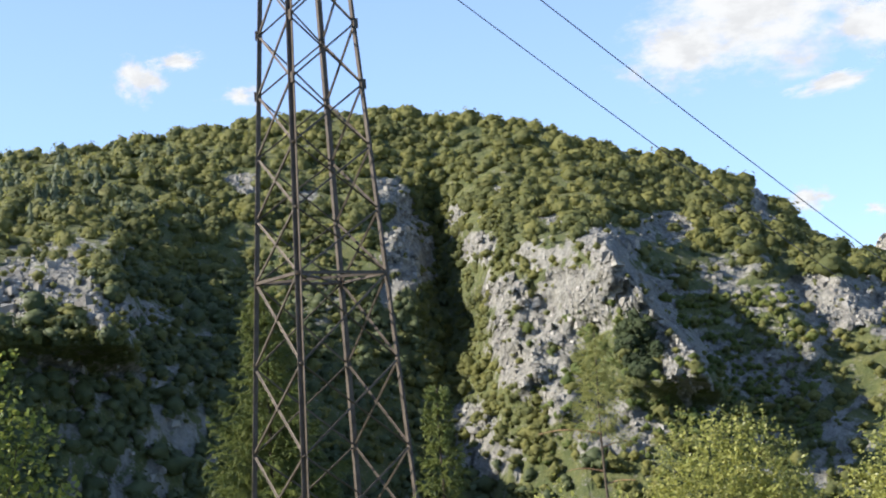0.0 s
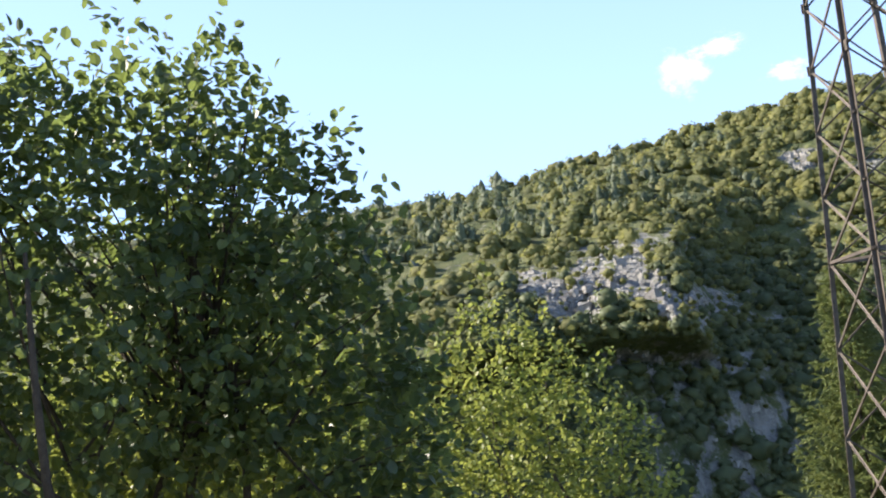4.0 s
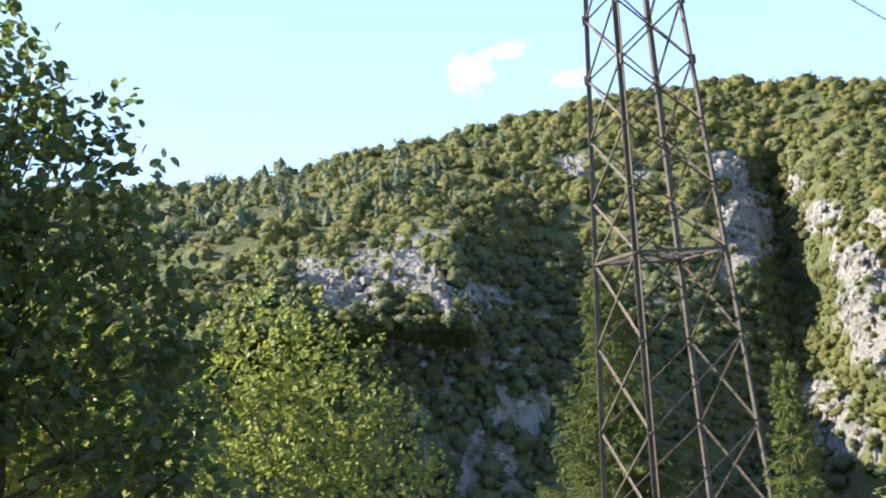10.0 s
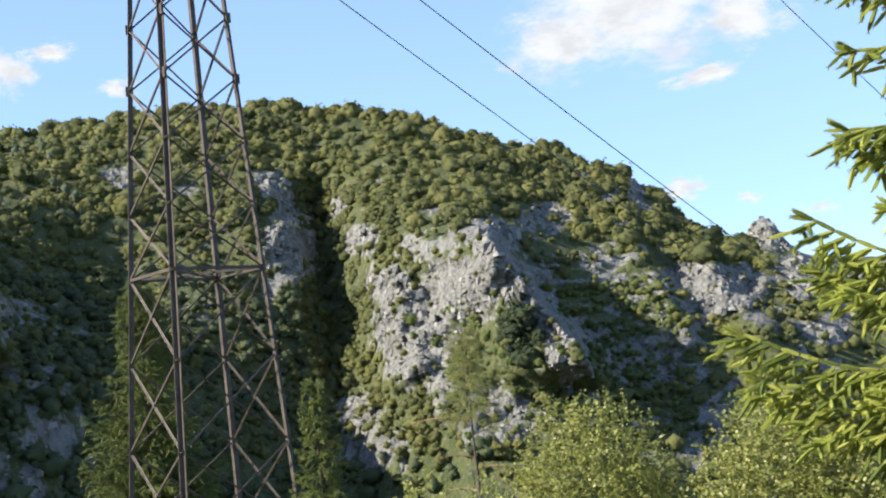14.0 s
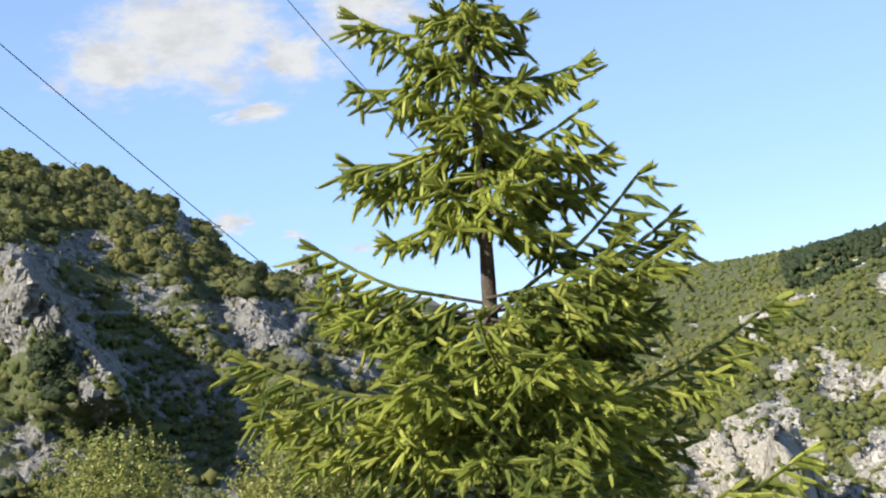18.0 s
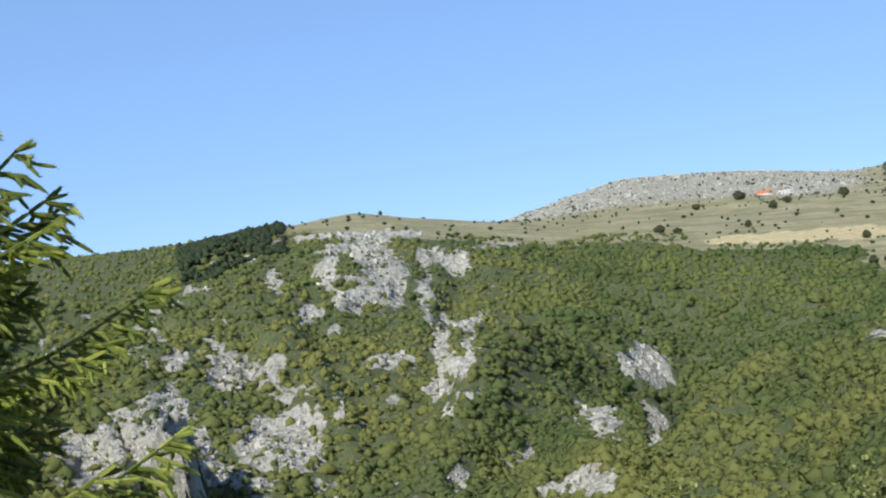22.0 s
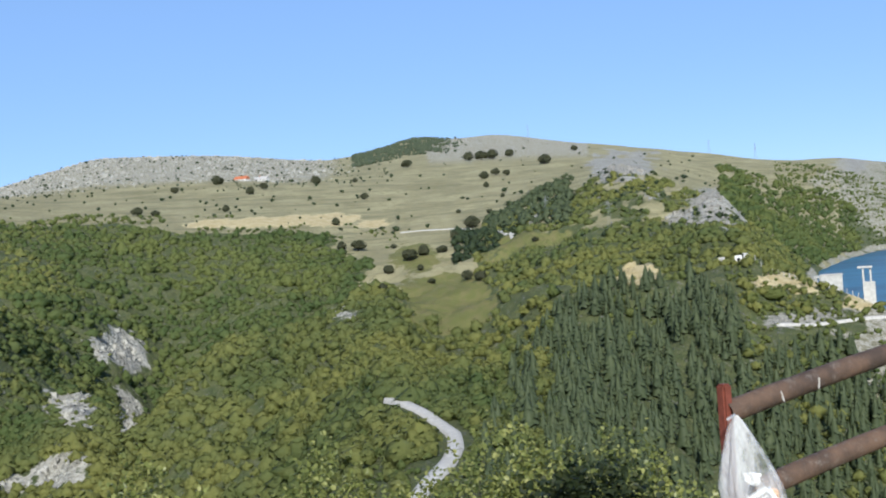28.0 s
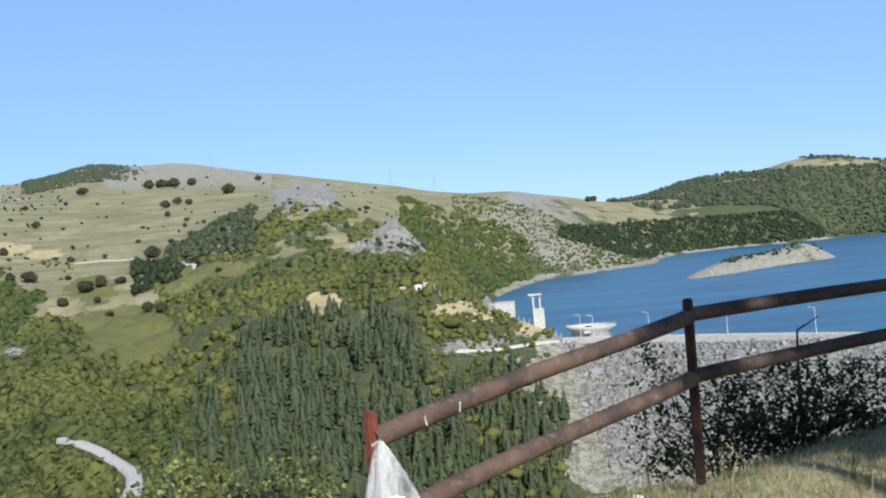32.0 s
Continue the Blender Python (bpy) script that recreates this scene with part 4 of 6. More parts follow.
def on_road(x, y):
    hit = np.zeros(len(x), bool)
    for _, w, q in ROAD_LINES:
        for k in range(0, len(q), 2):
            hit |= (x - q[k, 0] * 0.985) ** 2 + (y - q[k, 1] * 0.985) ** 2 < (w * (1.5 if w == 3.1 else 1.0)) ** 2
    return hit


def ground_z(x, y):
    return sample(LAND_Z, np.degrees(np.arctan2(-x, y)), np.hypot(x, y))


def build_roads():
    for name, w, q in ROAD_LINES:
        d = np.gradient(q, axis=0)
        d /= np.linalg.norm(d, axis=1)[:, None]
        n = np.stack([-d[:, 1], d[:, 0]], -1)
        mid = smooth_rows(ground_z(q[:, 0], q[:, 1])[:, None], 6, 0)[:, 0] + 0.7
        rows = []
        for k, o in enumerate((-0.62, -0.5, -0.2, 0.2, 0.5, 0.62)):
            e = q + n * w * o * (1 + 0.12 * (vnoise(np.arange(len(q)) * 0.3, np.full(len(q), k * 7.0), 4)[:, None] - 0.5))
            drop = -1.6 if abs(o) > 0.6 else (0.1 if abs(o) < 0.3 else 0.0)
            own = ground_z(e[:, 0], e[:, 1]) + 0.45
            rows.append(np.c_[e, (mid if name == "valley_road" else own) + drop])
        v = np.stack(rows, 1)
        m = len(rows)
        i, j = np.meshgrid(np.arange(len(q) - 1), np.arange(m - 1), indexing="ij")
        f = np.stack([i * m + j, i * m + j + 1, (i + 1) * m + j + 1, (i + 1) * m + j], -1).reshape(-1, 4)
        tagged(new("road", mesh_np("road", v.reshape(-1, 3), f, GRAVEL, True)), "pale gravel road winding along the wooded slope", "road", kind="structure")


build_roads()
FC = FAR_CROWNS
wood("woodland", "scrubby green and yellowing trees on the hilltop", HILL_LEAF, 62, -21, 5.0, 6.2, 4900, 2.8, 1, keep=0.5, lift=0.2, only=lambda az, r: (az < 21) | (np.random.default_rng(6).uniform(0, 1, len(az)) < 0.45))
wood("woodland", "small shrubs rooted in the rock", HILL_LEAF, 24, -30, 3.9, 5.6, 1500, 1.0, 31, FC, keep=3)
wood("pine_wood", "grey-green pines along the hill shoulder", PINE_AND_HAZE, 60, 10, 5.15, 6.3, 1700, 4.6, 21, HILL_SPIRES, lift=0.0, only=lambda az, r: az + np.random.default_rng(3).normal(0, 5, len(az)) > 17)
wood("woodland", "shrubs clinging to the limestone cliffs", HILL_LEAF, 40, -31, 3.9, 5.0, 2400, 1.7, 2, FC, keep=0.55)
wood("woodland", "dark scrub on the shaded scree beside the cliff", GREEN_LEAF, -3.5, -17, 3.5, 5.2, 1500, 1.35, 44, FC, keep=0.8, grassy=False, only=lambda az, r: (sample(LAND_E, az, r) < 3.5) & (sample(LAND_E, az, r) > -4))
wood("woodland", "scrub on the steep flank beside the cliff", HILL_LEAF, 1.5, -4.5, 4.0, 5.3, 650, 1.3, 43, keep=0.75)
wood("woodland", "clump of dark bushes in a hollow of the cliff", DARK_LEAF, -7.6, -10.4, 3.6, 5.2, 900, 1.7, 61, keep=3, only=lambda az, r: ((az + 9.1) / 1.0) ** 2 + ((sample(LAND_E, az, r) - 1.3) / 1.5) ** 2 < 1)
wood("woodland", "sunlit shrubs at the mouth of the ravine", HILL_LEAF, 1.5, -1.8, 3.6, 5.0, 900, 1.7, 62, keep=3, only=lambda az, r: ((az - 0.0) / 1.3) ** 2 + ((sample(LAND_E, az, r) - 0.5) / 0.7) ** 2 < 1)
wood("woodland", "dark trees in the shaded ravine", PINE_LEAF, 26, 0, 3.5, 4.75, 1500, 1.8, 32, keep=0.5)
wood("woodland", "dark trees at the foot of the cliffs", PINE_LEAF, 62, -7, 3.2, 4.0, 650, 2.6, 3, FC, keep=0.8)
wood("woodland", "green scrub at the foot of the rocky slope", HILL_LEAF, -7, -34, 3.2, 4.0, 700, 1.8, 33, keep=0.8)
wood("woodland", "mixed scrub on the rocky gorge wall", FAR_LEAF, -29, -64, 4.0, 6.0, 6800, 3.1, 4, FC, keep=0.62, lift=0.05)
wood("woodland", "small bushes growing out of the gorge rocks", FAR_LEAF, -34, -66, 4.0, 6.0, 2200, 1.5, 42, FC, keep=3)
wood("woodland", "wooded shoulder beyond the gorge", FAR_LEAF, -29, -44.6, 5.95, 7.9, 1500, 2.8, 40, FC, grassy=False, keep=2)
# darker green here, yellower on the spur: shade and sun put into leaf colour
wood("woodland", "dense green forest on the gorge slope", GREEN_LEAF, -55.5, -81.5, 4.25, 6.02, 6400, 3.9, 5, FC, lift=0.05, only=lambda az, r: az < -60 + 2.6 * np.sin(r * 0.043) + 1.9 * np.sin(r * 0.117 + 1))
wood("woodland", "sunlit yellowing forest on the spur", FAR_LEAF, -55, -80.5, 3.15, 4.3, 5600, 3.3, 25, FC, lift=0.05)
wood("woodland", "low bushes on the distant peak", PINE_AND_HAZE, -77.0, -82.4, 7.45, 8.0, 3000, 3.2, 26, FC, grassy=False, keep=2, gap=0.36, only=lambda az, r: az > -81.3 + np.random.default_rng(8).normal(0, 0.55, len(az)))
wood("woodland", "green trees between the plantation and the dam", FAR_LEAF, -95, -102.6, 3.1, 4.0, 520, 2.2, 27, FC, only=lambda az, r: np.abs(r - 407 + (95.7 + az) * 8) > 14)
wood("woodland", "dark wood on the plateau edge", DARK_LEAF, -43.6, -48.6, 5.6, 7.0, 1700, 3.8, 8, FC, grassy=False, lift=0.9, spread=0.15, only=lambda az, r: r > 760 - (az + 48) * 28)
wood("woodland", "green trees below the dam ridge", FAR_LEAF, -79, -98, 4.0, 6.0, 6000, 2.8, 6, FC, gap=0.25, lift=0.2)
wood("woodland", "dark trees in a fold of the meadows", DARK_LEAF, -81.6, -84.8, 4.8, 6.1, 420, 3.6, 9, FC, grassy=False, only=lambda az, r: (r > 745 + 40 * np.abs(az + 83)) & (r < 950 + 40 * (az + 82)))
wood("woodland", "dark green copse climbing from the hill road", PINE_LEAF, -83.4, -87.6, 5.0, 7.2, 900, 3.8, 39, CROWNS, grassy=False, only=lambda az, r: (r > 870 - 80 * (az + 83.6)) & (r < 990 - 62 * (az + 83.6)))
wood("woodland", "dark green grove on the flank of the ridge", PINE_LEAF, -83.2, -87.4, 4.6, 7.4, 1600, 3.4, 46, FC, grassy=False, only=lambda az, r: (sample(LAND_E, az, r) > 0.5) & (sample(LAND_E, az, r) < 0.9 - (az + 83.3) * 0.47))
wood("woodland", "green wood above the lake cove", GREEN_LEAF, -94.5, -100.5, 6.0, 7.5, 1500, 4.0, 10, FC, grassy=False, keep=0.9)
wood("woodland", "dark wood on the far lake shore", DARK_LEAF, -102, -114.3, 7.6, 9.0, 4800, 5.2, 11, FC, grassy=False, keep=2, only=lambda az, r: sample(LAND_Z, az, r) / r < np.tan(np.radians(0.55)))
wood("woodland", "scattered bushes on the stony hill", DARK_LEAF, -58, -79, 7.05, 8.02, 600, 1.9, 12, FC, grassy=False, keep=2)
wood("woodland", "scattered bushes on the dry meadows", DARK_LEAF, -47, -99, 6.05, 7.9, 330, 2.4, 13, FC, grassy=False, keep=2)
wood("woodland", "low scrub on the grey lakeside slope", GREEN_LEAF, -97, -107, 7.0, 8.0, 1800, 2.3, 14, FC, grassy=False, keep=2)
# haze over these far woods is put into their greyer leaf colour
wood("woodland", "low woods on the distant hills", PINE_AND_HAZE, -104.5, -119, 8.9, 9.97, 5200, 6.5, 17, FC, grassy=True, keep=2)
wood("woodland", "bushes on the island", DARK_LEAF, -108, -115.5, 5.8, 7.3, 2600, 2.4, 15, FC, grassy=False, keep=3, only=lambda az, r: (sample(LAND_Z, az, r) > LAKE_Z + 8.5) & (az < -109.5))
wood("woodland", "bushes among the outcrops of the ridge", DARK_LEAF, -86, -98, 4.6, 6.9, 420, 2.0, 38, FC, keep=3)
wood("woodland", "bushes strewn along the upper edge of the forest", GREEN_LEAF, -56, -79, 5.9, 6.3, 700, 2.2, 41, FC, grassy=False, gap=0.5)
wood("woodland", "low scrub on the bank beside the dam", GREEN_LEAF, -94.5, -101.5, 3.55, 4.02, 420, 1.3, 63, FC, keep=0.9, gap=0.3)
wood("conifer_plantation", "dark green conifers planted on the slope", PINE_LEAF, -82.3, -102, 2.9, 4.02, 3700, 5.0, 7, WIDE_SPIRES, lift=0.0, only=lambda az, r: (r < 445) & (az < -82.6 - (r - 222) / 211 * 3.6 + 2.4 * (fbm(r / 30, az * 0.6, 71, 3) - 0.5) * 2) & (fbm(r / 26, az * 0.9, 72, 3) > 0.34) & ((az > -94.8) | (r < 391 - (95.7 + az) * 8)), spread=0.5)
wood("woodland", "broadleaf trees among the planted conifers", GREEN_LEAF, -82, -102, 2.9, 4.0, 500, 2.4, 37, CROWNS, gap=0.5)
wood("woodland", "broadleaf trees along the valley road", FAR_LEAF, -72, -86, 2.9, 4.05, 1700, 2.2, 16, NEAR_CROWNS, only=lambda az, r: (r > 232) | (az > -78.2) | (az < -82.3))
wood("woodland", "low bushes on the banks of the valley road", GREEN_LEAF, -76, -84, 2.9, 3.6, 1100, 1.2, 36, FC)


# ---- pylon ----
PY = Vector((-3.25, 30.0, 0))
PY_TURN = radians(6.2 - 18 - 45)


def angle_bar(a, b, w, t, spin=0.0):
    """An L-shaped steel bar from a to b."""
    a, b = Vector(a), Vector(b)
    n = (b - a).length
    m = along(a, b) @ Matrix.Rotation(spin, 4, "Z")
    bm = bmesh.new()
    prof = [(0, 0), (w, 0), (w, t), (t, t), (t, w), (0, w)]
    lo = [bm.verts.new(m @ Vector((x - w / 2, y - w / 2, 0))) for x, y in prof]
    hi = [bm.verts.new(m @ Vector((x - w / 2, y - w / 2, n))) for x, y in prof]
    for k in range(6):
        bm.faces.new((lo[k], lo[(k + 1) % 6], hi[(k + 1) % 6], hi[k]))
    bm.faces.new(lo[::-1]), bm.faces.new(hi)
    return bm


def pylon_corner(k, z):
    half = 1.74 * (1 - 0.0386 * (z - 3.08))
    a = PY_TURN + k * math.pi / 2 + math.pi / 4
    return Vector((PY.x + half * math.cos(a), PY.y + half * math.sin(a), z))


def build_pylon():
    base = float(sample(LAND_Z, 6.2, 30.2)) - 0.3
    root = empty("lattice_pylon", "weathered brown steel lattice power pylon on the slope", "pylon", (0, 0, 0))
    top = 20.0
    for k in range(4):
        part("leg", angle_bar(pylon_corner(k, base), pylon_corner(k, top), 0.13, 0.022, radians(45)), STEEL, root)
        bm = bmesh.new()
        box(bm, (0.7, 0.7, 0.8), Matrix.Translation(pylon_corner(k, base)), 0.03)
        part("footing", bm, CONCRETE, root, "rough concrete footing")
    levels = [3.08 - 2.15 * n for n in range(6, 0, -1)] + [3.08] + [3.08 + 1.62 * n for n in range(1, 11)]
    for k in range(4):
        for z0, z1 in zip(levels, levels[1:]):
            w = 0.047
            part("brace", angle_bar(pylon_corner(k, z0), pylon_corner(k + 1, z1), w, 0.014), STEEL, root)
            part("brace", angle_bar(pylon_corner(k + 1, z0), pylon_corner(k, z1), w, 0.014, 0.5), STEEL, root)
            if z0 > 6:
                bm = bmesh.new()
                a = pylon_corner(k, z1)
                box(bm, (0.02, 0.2, 0.26), Matrix.Translation(a) @ Matrix.Rotation(PY_TURN + k * math.pi / 2, 4, "Z"))
                part("gusset_plate", bm, STEEL, root)
        part("ring_bar", angle_bar(pylon_corner(k, 3.08), pylon_corner(k + 1, 3.08), 0.075, 0.014), STEEL, root)
    part("ring_bar", angle_bar(pylon_corner(0, 3.08), pylon_corner(2, 3.08), 0.07, 0.014), STEEL, root)
    part("ring_bar", angle_bar(pylon_corner(1, 3.08), pylon_corner(3, 3.08), 0.07, 0.014), STEEL, root)
    across = Vector((-0.57, 0.82, 0))
    c = Vector((PY.x, PY.y, 0))
    ends = []
    for z, sides in ((16.1, (1,)), (15.7, (0,)), (24.3, (-1,))):
        for s in sides:
            e = c + across * (3.0 * s) + Vector((0, 0, z))
            ends.append(e)
    for z in (16.9,):
        for q in (-0.3, 0.3):
            a = c + across * -3.2 + Vector((q, q, z)) * 1.0
            b = c + across * 3.2 + Vector((q, q, z))
            part("crossarm", angle_bar(a, b, 0.1, 0.016), STEEL, root)
    for k in range(4):
        part("peak_bar", angle_bar(pylon_corner(k, top), c + across * -0.4 + Vector((0, 0, 25.6)), 0.1, 0.016), STEEL, root)
    part("crossarm", angle_bar(c + across * -3.2 + Vector((0, 0, 25.1)), c + across * 1.0 + Vector((0, 0, 25.1)), 0.1, 0.016), STEEL, root)
    run = Vector((0.82, 0.57, 0))
    for e in ends:
        bm = bmesh.new()
        for q in range(7):
            rod(bm, e + Vector((0, 0, 0.12 * q)), e + Vector((0, 0, 0.12 * q + 0.05)), 0.12, 10)
        part("insulator", bm, WIRE, root, "dark ribbed insulator string")
        pts = [e + run * t + Vector((0, 0, -0.54 * t + 0.0009 * t * t)) for t in np.linspace(0, 130, 60)]
        v, f = tube(pts, [0.018] * 60, 5)
        tagged(new("power_cable", mesh_np("power_cable", v, f, WIRE)), "thin dark power cable slung from the pylon", "cable", "cables from the pylon")


build_pylon()


# ---- fence ----
WOOD = Mat("weathered_log", 0.7)
WOOD.colour(WOOD.mix(WOOD.ramp(WOOD.noise(16, 6, 0.75), 0.52, 0.68, 0.0, 0.7), WOOD.mix(WOOD.ramp(WOOD.noise(3.5, 6, 0.7), 0.35, 0.65), (0.07, 0.05, 0.04), (0.16, 0.1, 0.068)), (0.2, 0.17, 0.145)))
WOOD.bump(WOOD.noise(22, 6, 0.7), 0.7, 0.006)
RED = plain("red_brown_paint", (0.2, 0.06, 0.04), 0.55, 0, 0.25, 9, 0.2, 0.003)


# darker copies of rail wood and post paint, with the shade in their colour
SHADED_LOG = plain("shaded_log", (0.07, 0.05, 0.04), 0.65, 0, 0.5, 5, 0.4, 0.004)
SHADED_POST = plain("shaded_post", (0.06, 0.032, 0.027), 0.6, 0, 0.4, 9, 0.2, 0.003)


def log(name, a, b, r, parent, mat):
    n = 14
    t = np.linspace(0, 1, n)
    a, b = np.array(a), np.array(b)
    pts = a + (b - a) * t[:, None]
    pts[:, 2] += 0.012 * np.sin(t * 5)
    v, f = tube(pts, r * (1 + 0.04 * np.sin(t * 4 + r * 50)), 14, 0.008, int(r * 1e4))
    return part(name, mesh_np(name, v, f, mat, True), mat, parent)


POST_A, POST_B = Vector((4.62, -0.40, 0)), Vector((6.0, -2.14, 0))
POST_C = Vector((7.2, -5.64, 0))


def build_fence():
    root = empty("rustic_fence", "rustic log rail fence with red-brown posts", "fence")
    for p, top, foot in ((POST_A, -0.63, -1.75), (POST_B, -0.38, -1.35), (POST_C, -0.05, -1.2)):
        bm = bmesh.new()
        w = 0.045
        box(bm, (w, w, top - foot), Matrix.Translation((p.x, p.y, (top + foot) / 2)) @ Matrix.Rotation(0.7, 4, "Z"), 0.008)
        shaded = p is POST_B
        part("post", bm, SHADED_POST if shaded else RED, root, "red-brown post with its shade painted in as near-black" if shaded else "square post in chipped red-brown paint")
    for za, zb, zc in ((-0.74, -0.465, -0.385), (-1.07, -0.785, -0.6)):
        log("rail", (POST_A.x, POST_A.y, za), (POST_B.x, POST_B.y, zb), 0.042, root, WOOD.m)
        log("rail", (POST_B.x, POST_B.y, zb), (POST_C.x, POST_C.y, zc), 0.037, root, SHADED_LOG)

    for u, lean in ((0.114, 0.3), (0.204, -0.1)):
        q = Vector((POST_A.x, POST_A.y, -0.74)).lerp(Vector((POST_B.x, POST_B.y, -0.465)), u)
        bm = bmesh.new()
        box(bm, (0.008, 0.006, 0.045), Matrix.Translation(q - Vector((0.033, 0.026, -0.004))) @ Matrix.Rotation(0.9, 4, "Z") @ Matrix.Rotation(lean, 4, "Y"), 0.002)
        part("scratch", bm, CONCRETE, root, "pale scratch in the wood")


build_fence()


# ---- near trees and shrubs ----
def leaf_cloud(lobes, twigs, per, leaf, seed, droop=0.2, shell=0.45):
    """Leaves on short twigs through ellipsoid lobes (azimuth, distance, height, radius, half height)."""
    rng = np.random.default_rng(seed)
    vol = np.array([l[3] ** 2 * l[4] for l in lobes]) ** 0.75
    pick = rng.choice(len(lobes), twigs, p=vol / vol.sum())
    c = np.array([[*(way(a) * r)[:2], z] for a, r, z, _, _ in lobes])[pick]
    ext = np.array([[h, h, v] for *_, h, v in lobes])[pick]
    d = rng.normal(0, 1, (twigs, 3))
    d /= np.linalg.norm(d, axis=1)[:, None]
    rad = shell + (1 - shell) * rng.uniform(0, 1, (twigs, 1)) ** 0.6
    lump = 1 + 0.28 * (fbm(d[:, 0] * 2.2 + 9 + pick, d[:, 1] * 2.2 + d[:, 2] * 1.7 + 5, seed, 3)[:, None] - 0.5) * 2
    p = c + d * ext * rad * lump
    tw = d + rng.normal(0, 0.5, (twigs, 3)) + [0, 0, 0.25]
    tw /= np.linalg.norm(tw, axis=1)[:, None]
    n = twigs * per
    s = np.tile((np.arange(per) + 0.5) / per - 0.5, twigs)[:, None]
    base = np.repeat(p, per, 0) + np.repeat(tw, per, 0) * s * leaf * per * 0.55 + rng.normal(0, leaf * 0.25, (n, 3))
    ax = np.repeat(tw, per, 0) * 0.5 + rng.normal(0, 0.7, (n, 3)) - [0, 0, droop]
    ax /= np.linalg.norm(ax, axis=1)[:, None]
    up = rng.normal(0, 0.55, (n, 3)) + [0, 0, 1.0] + np.repeat(d, per, 0) * 0.5
    side = np.cross(ax, up)
    side /= np.linalg.norm(side, axis=1)[:, None] + 1e-9
    nrm = np.cross(side, ax)
    L = leaf * rng.uniform(0.65, 1.2, (n, 1))
    curl = rng.uniform(0.03, 0.16, (n, 1))
    v = np.stack([base, base + (ax * 0.28 - side * 0.36) * L + nrm * L * curl, base + (ax * 0.72 - side * 0.33) * L + nrm * L * curl, base + ax * L,
                  base + (ax * 0.72 + side * 0.33) * L + nrm * L * curl, base + (ax * 0.28 + side * 0.36) * L + nrm * L * curl], 1).reshape(-1, 3)
    k = np.arange(n)[:, None] * 6
    f = np.concatenate([k + [0, 1, 2, 3], k + [0, 3, 4, 5]], 0)
    return v, f, p, c


def limb(a, b, r0, r1, seed, sag=0.15, n=7):
    rng = np.random.default_rng(seed)
    a, b = np.asarray(a, float), np.asarray(b, float)
    t = np.linspace(0, 1, n)[:, None]
    pts = a + (b - a) * t
    pts[:, :2] += (np.sin(t * np.pi) * rng.normal(0, 0.07, 2)) * np.linalg.norm(b - a)
    pts[:, 2] += (np.sin(t * np.pi) * sag)[:, 0] * np.linalg.norm(b - a) * 0.5
    return tube(pts, np.linspace(r0, r1, n), 6, 0.08, seed)


def leaf_tree(name, label, category, lobes, foot, twigs, per, leaf, mat, seed, stems=3, thick=0.06, boughs=26, bark=None, droop=0.2):
    """A leafy tree or bush: stems, boughs to the lobes, and a crown of single leaves."""
    bark = bark or BARK
    rng = np.random.default_rng(seed)
    at = spot(*foot, -0.15)
    root = empty(name, label, category, at)
    inv = Matrix.Translation(-at)
    v, f, p, c = leaf_cloud(lobes, twigs, per, leaf, seed, droop)
    mids = []
    for k in range(stems):
        l = lobes[k % len(lobes)]
        top = np.array([*(way(l[0]) * l[1])[:2], l[2]]) + rng.normal(0, 0.25, 3) * [l[3], l[3], l[4]]
        a = np.array(at) + rng.normal(0, thick * 1.5, 3) * [1, 1, 0]
        part("stem", mesh_np("stem", *limb(a, top, thick, thick * 0.3, seed + k, 0.05, 9), bark, True), bark, root).data.transform(inv)
        mids.append(a + (top - a) * 0.55)
    for k in rng.choice(len(p), min(boughs, len(p)), replace=False):
        m = min(mids, key=lambda q: np.linalg.norm(q - p[k]))
        twig = limb(m + (c[k] - m) * rng.uniform(0, 0.5), p[k], thick * 0.32, thick * 0.08, seed + 50 + int(k))
        part("bough", mesh_np("bough", *twig, bark, True), bark, root).data.transform(inv)
    crown = part("crown", mesh_np("crown", v, f, mat), mat, root)
    crown.data.transform(inv)
    return root


leaf_tree("hazel_tree", "large green broadleaf tree with dense backlit leaves", "tree",
          [(46, 10.0, 1.4, 1.6, 1.95), (54, 10.3, 1.5, 1.5, 2.1), (61, 10.6, 0.6, 1.6, 2.3), (41, 9.9, 1.75, 1.25, 2.0), (37.4, 9.9, 1.6, 1.0, 1.95), (34, 9.9, 0.9, 0.8, 2.0), (31.6, 9.9, 0.1, 0.55, 2.0), (29.8, 9.9, -0.4, 0.4, 1.2), (56, 9.8, -1.0, 1.6, 1.0), (53.5, 10.2, 3.1, 0.75, 0.75), (47.5, 10, 2.9, 0.7, 0.7)],
          (44, 10.2), 3900, 7, 0.105, BROAD_LEAF, 3, 9, 0.055, 150, DARK_BARK)
leaf_tree("hazel_bush", "sunlit yellow-green bush behind the large tree", "bush", [(37, 12.5, 0.4, 1.3, 1.4), (42, 12.5, 0.4, 1.3, 1.4), (47.5, 12.5, 0.1, 1.3, 1.3), (33, 12.5, -0.2, 1.0, 1.3)], (41, 12.5), 1500, 6, 0.1, GOLD_LEAF, 23, 4, 0.035, 30, DARK_BARK)
